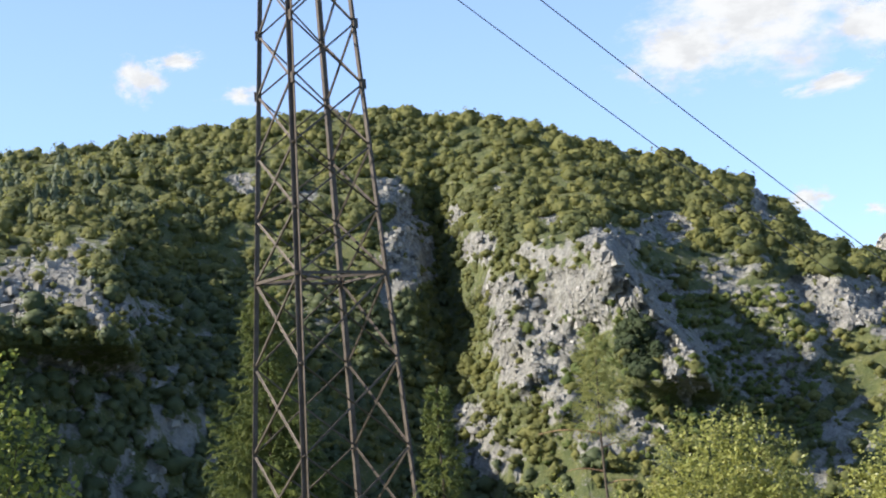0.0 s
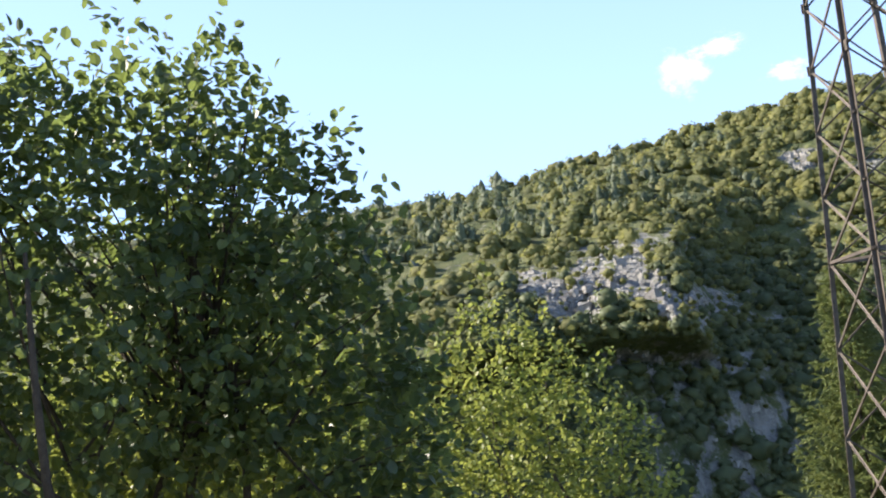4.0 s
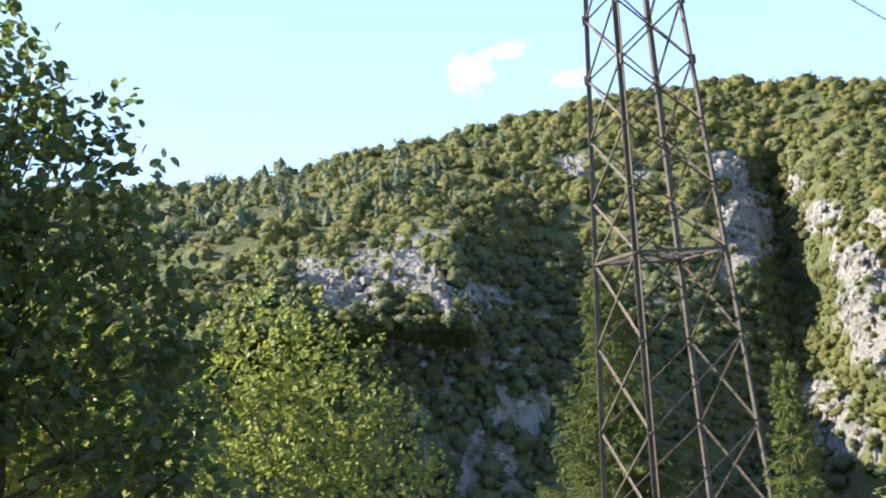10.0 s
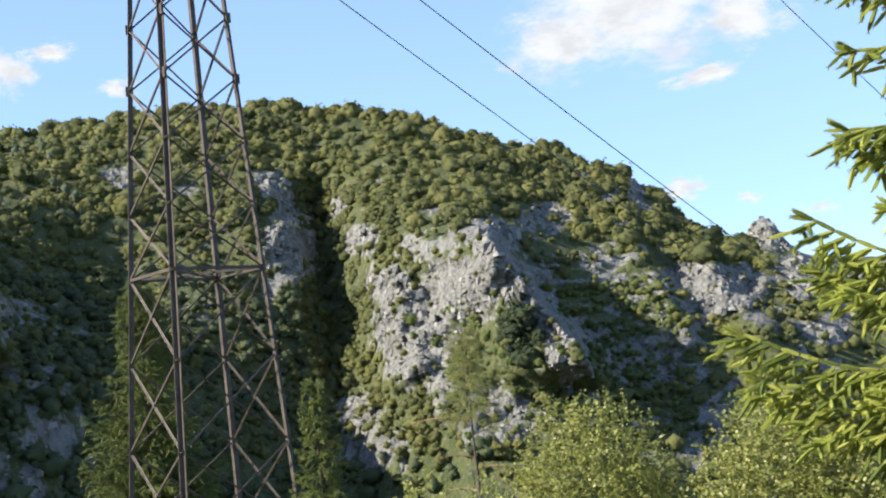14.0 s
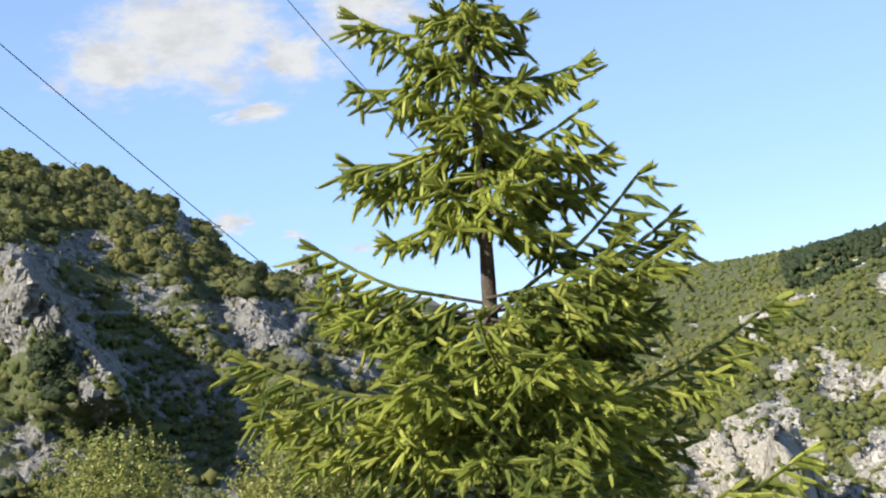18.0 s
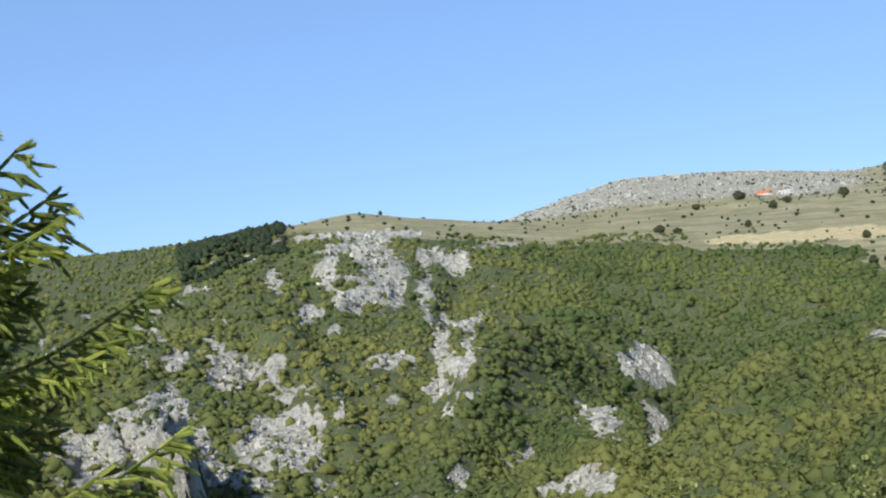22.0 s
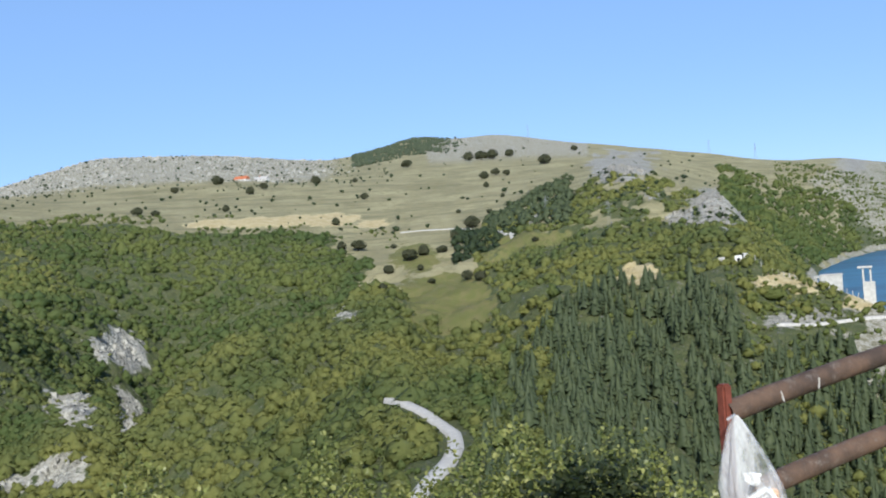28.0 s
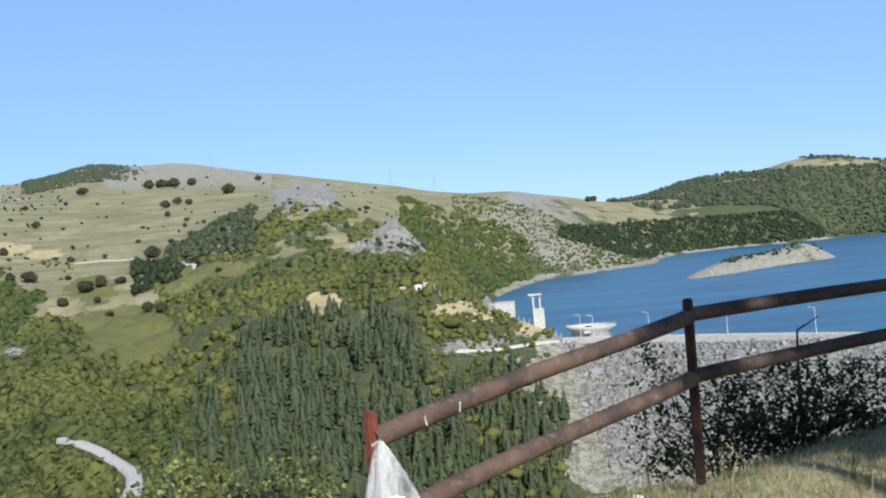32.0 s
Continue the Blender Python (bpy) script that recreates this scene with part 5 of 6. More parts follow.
leaf_tree("cherry_tree", "yellowing small-leaved tree on the slope", "tree",
          [(25.6, 14.5, -0.75, 1.0, 2.5), (22.8, 14.2, -1.0, 1.0, 2.5), (27.8, 14.6, -1.2, 0.9, 2.4), (20.4, 14.0, -2.0, 0.8, 2.2), (18.6, 13.9, -3.0, 0.7, 1.6), (29.5, 14.6, -2.0, 0.8, 2.0), (23, 13.6, -3.6, 1.8, 1.3), (27.5, 13.9, -3.4, 1.4, 1.3)],
          (23, 14.2), 4400, 6, 0.075, GOLD_LEAF, 5, 4, 0.05, 60)
leaf_tree("willow_bush", "round yellow-green bush with fine leaves", "bush", [(-11.8, 16, -2.3, 1.15, 1.9), (-9.4, 15.6, -3.1, 0.9, 1.6), (-14.4, 15.8, -3.0, 0.9, 1.7), (-12, 15.6, -3.6, 1.5, 1.2)], (-11.8, 16), 7500, 9, 0.05, WILLOW_LEAF, 7, 4, 0.04, 40)
leaf_tree("willow_bush", "yellowing bush beside the spruce", "bush", [(-20.6, 15, -2.35, 1.15, 1.85), (-23.5, 14.6, -2.8, 1.0, 1.7), (-18.0, 14.8, -3.1, 0.8, 1.5)], (-21, 15), 6500, 9, 0.05, WILLOW_LEAF, 8, 4, 0.04, 40)
leaf_tree("low_shrub", "low yellow-green shrub on the slope", "bush", [(-4.2, 13, -1.85, 0.45, 0.9), (-2.2, 13, -2.1, 0.4, 0.9), (-6.5, 13, -2.0, 0.45, 0.9)], (-4.2, 13), 420, 6, 0.065, WILLOW_LEAF, 9, 3, 0.025, 20)
for k, (a, r, z, h, v) in enumerate(((-66.6, 9.5, -2.15, 0.3, 0.5), (-75.4, 10, -2.3, 0.32, 0.5), (-83.6, 9.6, -2.15, 0.5, 0.55), (-86, 9.6, -2.3, 0.4, 0.5), (-89.6, 9.8, -2.3, 0.4, 0.5), (-79.5, 9.8, -2.5, 0.4, 0.4))):
    leaf_tree("low_shrub", "yellowing shrub below the viewpoint", "bush", [(a, r, z + 0.14, h, v), (a + 1.6, r, z - 0.16, h, v), (a - 2.2, r, z - 0.2, h, v)], (a, r), 520, 6, 0.048, WILLOW_LEAF, 12 + k, 3, 0.016, 16)
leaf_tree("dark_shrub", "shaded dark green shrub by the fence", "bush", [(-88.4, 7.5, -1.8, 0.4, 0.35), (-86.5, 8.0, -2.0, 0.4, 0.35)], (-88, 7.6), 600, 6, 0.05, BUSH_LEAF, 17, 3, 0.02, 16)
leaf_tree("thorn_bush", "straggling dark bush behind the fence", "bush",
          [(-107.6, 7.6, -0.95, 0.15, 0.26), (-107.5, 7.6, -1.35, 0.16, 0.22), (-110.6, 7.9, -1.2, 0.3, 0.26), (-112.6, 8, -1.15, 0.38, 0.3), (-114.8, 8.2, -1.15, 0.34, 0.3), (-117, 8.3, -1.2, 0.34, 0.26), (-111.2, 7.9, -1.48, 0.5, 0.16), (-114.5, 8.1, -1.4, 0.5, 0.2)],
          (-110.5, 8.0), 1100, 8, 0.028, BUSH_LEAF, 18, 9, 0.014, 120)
# out of view, added only to darken the left of the large tree
leaf_tree("shade_tree", "unseen broadleaf tree added to shade the large tree beside it", "tree", [(71, 15.4, 4.5, 1.5, 1.4), (74, 15.2, 3.0, 1.3, 1.2)], (73, 15.4), 800, 6, 0.14, BROAD_LEAF, 29, 2, 0.1, 24)
leaf_tree("shade_tree", "broadleaf tree whose shadow falls over the bank", "tree", [(145, 6.2, 7.2, 1.2, 0.9), (151, 6.8, 7.3, 1.4, 0.9), (134.2, 5.66, 6.14, 0.42, 0.4), (146, 6.8, 6.2, 0.9, 0.5), (153, 7.2, 6.2, 0.8, 0.5), (165, 7.5, 7.3, 1.3, 0.9), (157.6, 7.75, 6.35, 1.0, 0.5), (137, 6.8, 6.5, 0.4, 0.35), (139.6, 7.35, 6.5, 0.5, 0.35), (141, 7.8, 6.5, 0.5, 0.35), (140.6, 6.5, 6.5, 0.5, 0.4), (143, 7.3, 6.6, 0.6, 0.4)], (150, 6.8), 1700, 6, 0.18, BROAD_LEAF, 19, 2, 0.12, 30)


# ---- spruces ----
def needles(p0, p1, count, length, rng, width=0.21, core=0.22):
    """Needles all round shoots that run from p0 to p1 (arrays)."""
    n = len(p0)
    t = rng.uniform(0, 1, (n, count, 1))
    ax = p1 - p0
    ln = np.linalg.norm(ax, axis=1)[:, None, None]
    ax = ax[:, None] / ln
    base = p0[:, None] + (p1 - p0)[:, None] * t
    rnd = rng.normal(0, 1, (n, count, 3))
    side = rnd - (rnd * ax).sum(-1, keepdims=True) * ax
    side /= np.linalg.norm(side, axis=-1, keepdims=True)
    d = ax * 0.75 + side * 0.85 + [0, 0, 0.12]
    d /= np.linalg.norm(d, axis=-1, keepdims=True)
    w = np.cross(d, side)
    w /= np.linalg.norm(w, axis=-1, keepdims=True) + 1e-9
    L = length * rng.uniform(0.7, 1.15, (n, count, 1))
    hw = length * width
    v = np.stack([base - w * hw, base + w * hw, base + d * L + w * hw * 0.3], 2).reshape(-1, 3)
    f = np.arange(len(v)).reshape(-1, 3)
    a = ax[:, 0]
    u = np.cross(a, [0.31, 0.2, 0.93])
    u /= np.linalg.norm(u, axis=1)[:, None] + 1e-9
    q = np.cross(a, u)
    rings = [p0 + (p1 - p0) * g + (u * math.cos(t) + q * math.sin(t)) * length * core * w
             for g, w in ((0, 0.8), (0.5, 1.0), (0.88, 0.75)) for t in (0, 1.57, 3.14, 4.71)]
    cv = np.stack(rings + [p1], 1)
    faces = [(o + k, o + (k + 1) % 4, o + 4 + (k + 1) % 4) for o in (0, 4) for k in range(4)]
    faces += [(o + k, o + 4 + (k + 1) % 4, o + 4 + k) for o in (0, 4) for k in range(4)] + [(8 + k, 8 + (k + 1) % 4, 12) for k in range(4)]
    cf = np.array(faces)[None] + (len(v) + 13 * np.arange(n))[:, None, None]
    return np.concatenate([v, cv.reshape(-1, 3)]), np.concatenate([f, cf.reshape(-1, 3)])


def spruce_branch(at, az, length, rise, rng, step=0.045, shoot=0.1, count=34, needle=0.017, hang=0.6, width=0.21, core=0.22):
    """One bough: a wooden axis that sweeps out and lifts at its tip, twigs to both sides, and needled shoots that hang from them like fingers."""
    a = radians(az)
    out = np.array([math.cos(a), math.sin(a), 0.0])
    across = np.array([-math.sin(a), math.cos(a), 0.0])
    n = max(6, int(length / 0.06))
    t = np.linspace(0, 1, n)
    pts = np.array(at) + out * (t * length)[:, None] + np.array([0, 0, 1.0]) * ((rise * t + 0.45 * np.clip(t - 0.5, 0, 1) ** 1.5 - 0.12 * t) * length)[:, None]
    pts += across * (np.sin(t * 3 + rng.uniform(0, 6)) * 0.04 * length)[:, None]
    axis = tube(pts, np.linspace(0.004 + 0.005 * length, 0.003, n), 5)
    s0, s1 = [], []
    m = max(4, int(length / step))
    for k in range(m):
        u = 0.06 + 0.94 * (k + rng.uniform(0.2, 0.8)) / m
        q = np.array([np.interp(u, t, pts[:, i]) for i in range(3)])
        reach = min(shoot * 2.9, length * 0.42) * (1.08 - u) ** 0.7 + shoot * 0.55
        for sgn in (-1, 1):
            low = rng.uniform(-1.0, 0.05) * hang * (1.15 - 0.7 * u) + 0.25 * (u - 0.5)
            d = out * rng.uniform(0.55, 0.95) + across * sgn * rng.uniform(0.45, 0.9) + np.array([0, 0, low])
            d /= np.linalg.norm(d)
            r = reach * rng.uniform(0.65, 1.15)
            e = q + d * r + np.array([0, 0, -0.22 * r * hang])
            s0.append(q + (e - q) * 0.12), s1.append(q + (e - q) * 0.6)
            s0.append(q + (e - q) * 0.5), s1.append(e)
            for h in range(int(r / (shoot * 0.4))):
                g = q + (e - q) * (0.25 + 0.7 * (h + rng.uniform(0, 1)) / max(1, int(r / (shoot * 0.4))))
                dd = d * 0.7 + np.cross(d, [0, 0, 1.0]) * (1 if h % 2 else -1) * rng.uniform(0.2, 1.1) + np.array([0, 0, (0.3 - rng.uniform(0, 1.8)) * hang]) + rng.normal(0, 0.2, 3)
                dd /= np.linalg.norm(dd)
                s0.append(g), s1.append(g + dd * shoot * rng.uniform(0.55, 1.05))
    for k in range(n - 1):
        if k > n * 0.12:
            s0.append(pts[k]), s1.append(pts[k + 1])
    for h in range(5):
        dd = out + across * rng.normal(0, 0.55) + np.array([0, 0, rng.uniform(0.1, 0.8)])
        s0.append(pts[-1]), s1.append(pts[-1] + dd / np.linalg.norm(dd) * shoot * 0.75)
    v, f = needles(np.array(s0), np.array(s1), count, needle, rng, width, core)
    return axis, (v, f)


def spruce(name, label, x, y, top, foot, reach, whorl, boughs, seed, step, shoot, count, needle, low=None, split=True, radius=0.03, droop_to=1.4, mat=None, lean=0.0, extra=(), bare=None, width=0.21, core=0.22):
    mat = mat or NEEDLE
    rng = np.random.default_rng(seed)
    root = empty(name, label, "spruce", (x, y, foot))
    inv = Matrix.Translation((-x, -y, -foot))
    z = np.linspace(foot, top, 14)
    pts = np.c_[x + 0.015 * np.sin(z * 2), y + 0.015 * np.cos(z * 2.3), z]
    h = top - foot
    t = part("trunk", mesh_np("trunk", *tube(pts, radius * (top - z) / h * 1.5 + 0.006, 9, 0.1, seed), BARK, True), BARK, root, "scaly grey-brown trunk")
    t.data.transform(inv)
    level = top - 0.1
    joined = []
    limbs = []
    while level > (foot + 0.3 if low is None else low):
        L = reach(top - level)
        n = boughs + int(rng.integers(0, 2))
        a0 = rng.uniform(0, 360)
        for k in range(n):
            turn = a0 + 360 * k / n + rng.uniform(-16, 16)
            b = L * rng.uniform(0.6, 1.25) * (1 - lean * max(0.0, math.cos(radians(turn - 148))))
            limbs.append((level + rng.uniform(-0.08, 0.08), turn, b, rng.uniform(-0.55, 0.1) if top - level < droop_to else rng.uniform(-0.15, 0.4)))
        level -= whorl * rng.uniform(0.8, 1.2)
        if bare and bare[1] < level < bare[0]:
            level = bare[1]
    for level, turn, b, rise in limbs + list(extra):
        ax, nd = spruce_branch((x, y, level), turn, b, rise, rng, step, shoot, count, needle, 0.9 if top - level < droop_to else 0.65, width, core)
        if split:
            o = part("bough", mesh_np("bough", *ax, BARK, True), BARK, root)
            o.data.transform(inv)
            c = part("needles", mesh_np("needles", *nd, mat), mat, o)
            c.data.transform(inv)
        else:
            joined.append(nd)
    if joined:
        c = part("foliage", mesh_np("foliage", *join(joined), mat), mat, root)
        c.data.transform(inv)
    return root


YOUNG_BOUGHS = (
    (1.18, 150, 0.4, 0.3), (1.08, 158, 0.4, -0.2), (0.82, 150, 0.46, -0.2), (0.76, 138, 0.46, -0.15), (0.62, 165, 0.34, -0.6), (1.05, -30, 0.42, -0.05), (0.72, -38, 0.4, 0.3),
    (0.84, -25, 0.46, -0.35), (0.74, -18, 0.42, -0.45), (0.92, -120, 0.3, -0.2), (0.7, -100, 0.3, -0.5), (0.6, -140, 0.28, -0.6), (0.55, -60, 0.3, -0.55), (0.5, -12, 0.3, -0.6),
    (0.14, -30, 0.6, 0.75), (0.16, -22, 0.72, 0.36), (0.15, -42, 0.68, 0.2), (0.12, -35, 0.58, -0.08), (0.2, -62, 0.5, 0.2), (0.18, 150, 0.62, 0.38), (0.16, 143, 0.62, 0.1), (0.14, 166, 0.5, -0.02),
    (-0.15, 150, 0.93, 0.18), (-0.3, 143, 0.9, 0.14))
OUTER_BOUGHS = ((-0.28, -30, 1.06, 0.32), (-0.78, -30, 1.09, 0.25), (-0.06, -95, 0.5, 0.05), (-0.1, -150, 0.55, 0.05), (-0.02, -5, 0.55, 0.1), (-0.5, -110, 0.8, 0.05))
spruce("young_spruce", "sunlit young spruce with drooping green boughs", 2.36, 3.86, 1.95, float(spot(-31.4, 4.52).z),
       lambda d: 0.1 + 0.12 * d if d < 1.8 else 0.42 + 0.3 * (d - 1.8), 0.17, 5, 4, 0.046, 0.105, 50, 0.02, -1.15, lean=0.25,
       extra=YOUNG_BOUGHS + OUTER_BOUGHS, bare=(0.46, 0.04), width=0.085, core=0.45)
spruce("spruce", "dense green spruce beside the pylon", -5.6, 35.6, 3.4, float(spot(9.0, 36.0).z), lambda d: 0.2 + 0.27 * d, 0.42, 9, 5, 0.19, 0.3, 18, 0.07, -6.2, False, 0.12, 0, DEEP_NEEDLE, width=0.12)
spruce("spruce", "slim young spruce on the slope", -0.45, 24.0, 0.1, -8.0, lambda d: 0.1 + 0.15 * d, 0.36, 6, 6, 0.13, 0.2, 20, 0.05, -3.6, False, 0.06, 0, DEEP_NEEDLE, width=0.12)
LARCH = spruce("larch_sapling", "thin pale sapling with a bare lower trunk", 2.02, 18.0, 0.75, -6.0, lambda d: 0.12 + 0.24 * d, 0.2, 5, 7, 0.1, 0.14, 18, 0.03, -0.75, False, 0.03, 0, LARCH_NEEDLE, width=0.09, core=0.08)


def dead_sticks():
    """Dry bare branches on the sapling's lower trunk."""
    for k, (a, l, z) in enumerate(((170, 0.95, -0.75), (10, 0.5, -0.95), (200, 0.6, -1.3), (-20, 0.45, -1.5), (150, 0.5, -1.8))):
        p = np.array((2.02, 18.0, z))
        q = p + np.array([math.cos(radians(a)) * l, math.sin(radians(a)) * l * 0.5, 0.05])
        stick = part("dry_branch", mesh_np("dry_branch", *limb(p, q, 0.014, 0.005, 70 + k), DRY, True), DRY, LARCH, "reddish dead branch")
        stick.data.transform(Matrix.Translation(-LARCH.location))


DRY = plain("dry_wood", (0.36, 0.22, 0.13), 0.8, 0, 0.3, 20, 0.2, 0.004)
dead_sticks()


# ---- dam, lakeside works and hamlet ----
WORN_WALL = plain("weathered_render", (0.5, 0.49, 0.46), 0.85, 0, 0.2, 0.8, 0.15, 0.01)
WHITE_WALL = plain("white_render", (0.72, 0.7, 0.66), 0.8, 0, 0.1, 0.6, 0.1, 0.01)
ROOF_RED = plain("clay_tiles", (0.5, 0.17, 0.08), 0.8, 0, 0.2, 0.8, 0.3, 0.03)
PAINT_GREY = plain("grey_paint", (0.6, 0.62, 0.63), 0.5, 0.2, 0.08, 2, 0.05)
RUBBLE = Mat("rubble_rock", 0.9)
RUBBLE.colour(RUBBLE.mix(RUBBLE.island(), (0.2, 0.198, 0.188), (0.35, 0.345, 0.325))).bump(RUBBLE.noise(1.2, 5), 0.5, 0.1)
GALVANISED = plain("galvanised_steel", (0.3, 0.31, 0.31), 0.55, 0.3, 0.1, 2, 0.05)
DARK = plain("dark_opening", (0.03, 0.03, 0.03), 0.9, 0, 0.2, 1, 0.0)


def rock_proto(seed):
    rng = np.random.default_rng(seed)
    v = np.array([(x, y, z) for x in (-1, 1) for y in (-1, 1) for z in (-1, 1)], float) * 0.55
    v += rng.uniform(-0.28, 0.28, v.shape)
    return v, np.array([(0, 1, 3, 2), (4, 6, 7, 5), (0, 4, 5, 1), (2, 3, 7, 6), (0, 2, 6, 4), (1, 5, 7, 3)])


def build_rubble():
    """Loose rocks over the downstream face of the dam."""
    rng = np.random.default_rng(44)
    n = 12000
    az = rng.uniform(-121, -101.2, n)
    s = rng.uniform(3.25, 3.985, n)
    r = r_at(az, s)
    edge = 101.6 + 2.2 * (1 - (s - 3.25) / 0.74) + rng.normal(0, 0.25, n)
    ok = -az > edge
    at = np.stack([-np.sin(np.radians(az)) * r, np.cos(np.radians(az)) * r, sample(LAND_Z, az, r) + 0.15], -1)[ok]
    v, f = scatter([rock_proto(k) for k in range(6)], at, (rng.gamma(2.5, 0.17, n) + 0.28)[ok], rng, 0.35)
    tagged(new("rubble", mesh_np("rubble", v, f, RUBBLE.m)), "grey broken rocks covering the dam face", "rocks", kind="stuff")


def crest(az):
    r = float(r_at(np.array([az]), np.array([4.0]))[0])
    return way(az) * r


def build_dam():
    azs = np.arange(-101.8, -126, -1.0)
    root = empty("rockfill_dam", "rockfill dam crest with a pale concrete parapet and road", "dam", (0, 0, 0), kind="structure")
    for off, w, z0, z1, name, mat in ((-1.5, 0.5, -41.5, -39.0, "parapet", CONCRETE), (6.5, 0.5, -46.0, -39.1, "parapet", CONCRETE)):
        for a, b in zip(azs, azs[1:]):
            p, q = crest(a), crest(b)
            p, q = p + p.normalized() * off, q + q.normalized() * off
            bm = bmesh.new()
            d = q - p
            m = Matrix.Translation((p + q) / 2 + Vector((0, 0, (z0 + z1) / 2))) @ Matrix.Rotation(math.atan2(d.y, d.x), 4, "Z")
            box(bm, (d.length - 0.05, w, z1 - z0), m, 0.04)
            part(name, bm, mat, root)
    verts, faces = [], []
    for k, a in enumerate(np.arange(-101.5, -126, -0.5)):
        p = crest(a)
        for off in (-1.2, 6.2):
            v = p + p.normalized() * off
            verts.append((v.x, v.y, -39.9))
        if k:
            faces.append((2 * k - 2, 2 * k - 1, 2 * k + 1, 2 * k))
    part("roadway", mesh_np("roadway", verts, faces, GRAVEL), GRAVEL, root)


def street_lamp(foot, height, turn):
    root = empty("street_lamp", "pale steel street lamp on the dam crest", "lamp", foot, "lamps on the dam")
    bm = bmesh.new()
    rod(bm, (0, 0, 0), (0, 0, height), 0.16, 8, 0.1)
    part("pole", bm, PAINT_GREY, root)
    c, s = math.cos(turn), math.sin(turn)
    bm = bmesh.new()
    rod(bm, (0, 0, height - 0.05), (1.6 * c, 1.6 * s, height + 0.35), 0.08, 6)
    part("arm", bm, PAINT_GREY, root)
    bm = bmesh.new()
    box(bm, (1.0, 0.4, 0.22), Matrix.Translation((1.9 * c, 1.9 * s, height + 0.36)) @ Matrix.Rotation(turn, 4, "Z"), 0.05)
    part("lamp_head", bm, PAINT_GREY, root)


def build_spillway():
    c = Vector((505.5, -119.0, 0))
    root = empty("spillway_bowl", "round pale concrete spillway bowl in the lake", "spillway", (c.x, c.y, -44))
    ring = [(8.4, -46), (8.6, -40.4), (11.0, -38.9), (11.0, -38.0), (10.4, -38.0), (10.2, -38.8), (7.0, -41.0), (5.5, -46)]
    v, f, n = [], [], 40
    for r, z in ring:
        for k in range(n):
            a = 2 * math.pi * k / n
            v.append((r * math.cos(a), r * math.sin(a), z + 44))
    for i in range(len(ring) - 1):
        for k in range(n):
            f.append((i * n + k, i * n + (k + 1) % n, (i + 1) * n + (k + 1) % n, (i + 1) * n + k))
    part("bowl", mesh_np("bowl", v, f, CONCRETE, True), CONCRETE, root)
    bm = bmesh.new()
    for k in range(24):
        a = 2 * math.pi * k / 24
        rod(bm, (10.7 * math.cos(a), 10.7 * math.sin(a), 5.95), (10.7 * math.cos(a), 10.7 * math.sin(a), 6.9), 0.05, 5)
    part("railing", bm, PAINT_GREY, root)
    bm = bmesh.new()
    box(bm, (9, 3, 1.0), Matrix.Translation((-12.5, 4.2, 4.3)) @ Matrix.Rotation(-0.3, 4, "Z"), 0.05)
    part("footbridge", bm, CONCRETE, root)
    bm = bmesh.new()
    box(bm, (2.2, 2.4, 2.4), Matrix.Translation((-8.5, 3.0, 5.2)), 0.15)
    part("valve_hut", bm, DARK, root, "dark valve housing")


def build_intake():
    turn = radians(-10)
    at = Vector((493.6, -79.0, -28.4))
    root = empty("pump_house", "pale weathered concrete pump house above the lake", "building", at)
    m = Matrix.Rotation(turn, 4, "Z")
    bm = bmesh.new()
    box(bm, (7, 8.2, 8.3), m @ Matrix.Translation((0, -0.9, -0.2)), 0.05)
    part("wall", bm, WORN_WALL, root)
    bm = bmesh.new()
    box(bm, (7.4, 8.6, 0.35), m @ Matrix.Translation((0, -0.9, 4.1)), 0.04)
    part("flat_roof", bm, CONCRETE, root)
    for k, y in enumerate((3.6, 5.2)):
        bm = bmesh.new()
        box(bm, (6, 0.5, 3.8), m @ Matrix.Translation((0, y, 1.4)), 0.03)
        part("pillar", bm, WORN_WALL, root)
    bm = bmesh.new()
    box(bm, (6.5, 3.4, 0.5), m @ Matrix.Translation((0, 4.2, 3.5)), 0.03)
    part("canopy", bm, WORN_WALL, root)
    at = Vector((486.6, -91.0, -28.0))
    root = empty("gate_tower", "pale concrete sluice gate tower with an open portal top", "tower", at)
    bm = bmesh.new()
    box(bm, (4.5, 4.6, 11), Matrix.Translation((0, -1.8, -5.2)) @ m, 0.05)
    part("shaft", bm, WORN_WALL, root)
    for y in (0.2, -2.6):
        bm = bmesh.new()
        box(bm, (1.0, 0.75, 6), Matrix.Translation((0, y, 3.2)) @ m, 0.04)
        part("pillar", bm, WORN_WALL, root)
    bm = bmesh.new()
    box(bm, (2.6, 5.6, 0.8), Matrix.Translation((0, -0.6, 6.1)) @ m, 0.05)
    part("lintel", bm, WORN_WALL, root)


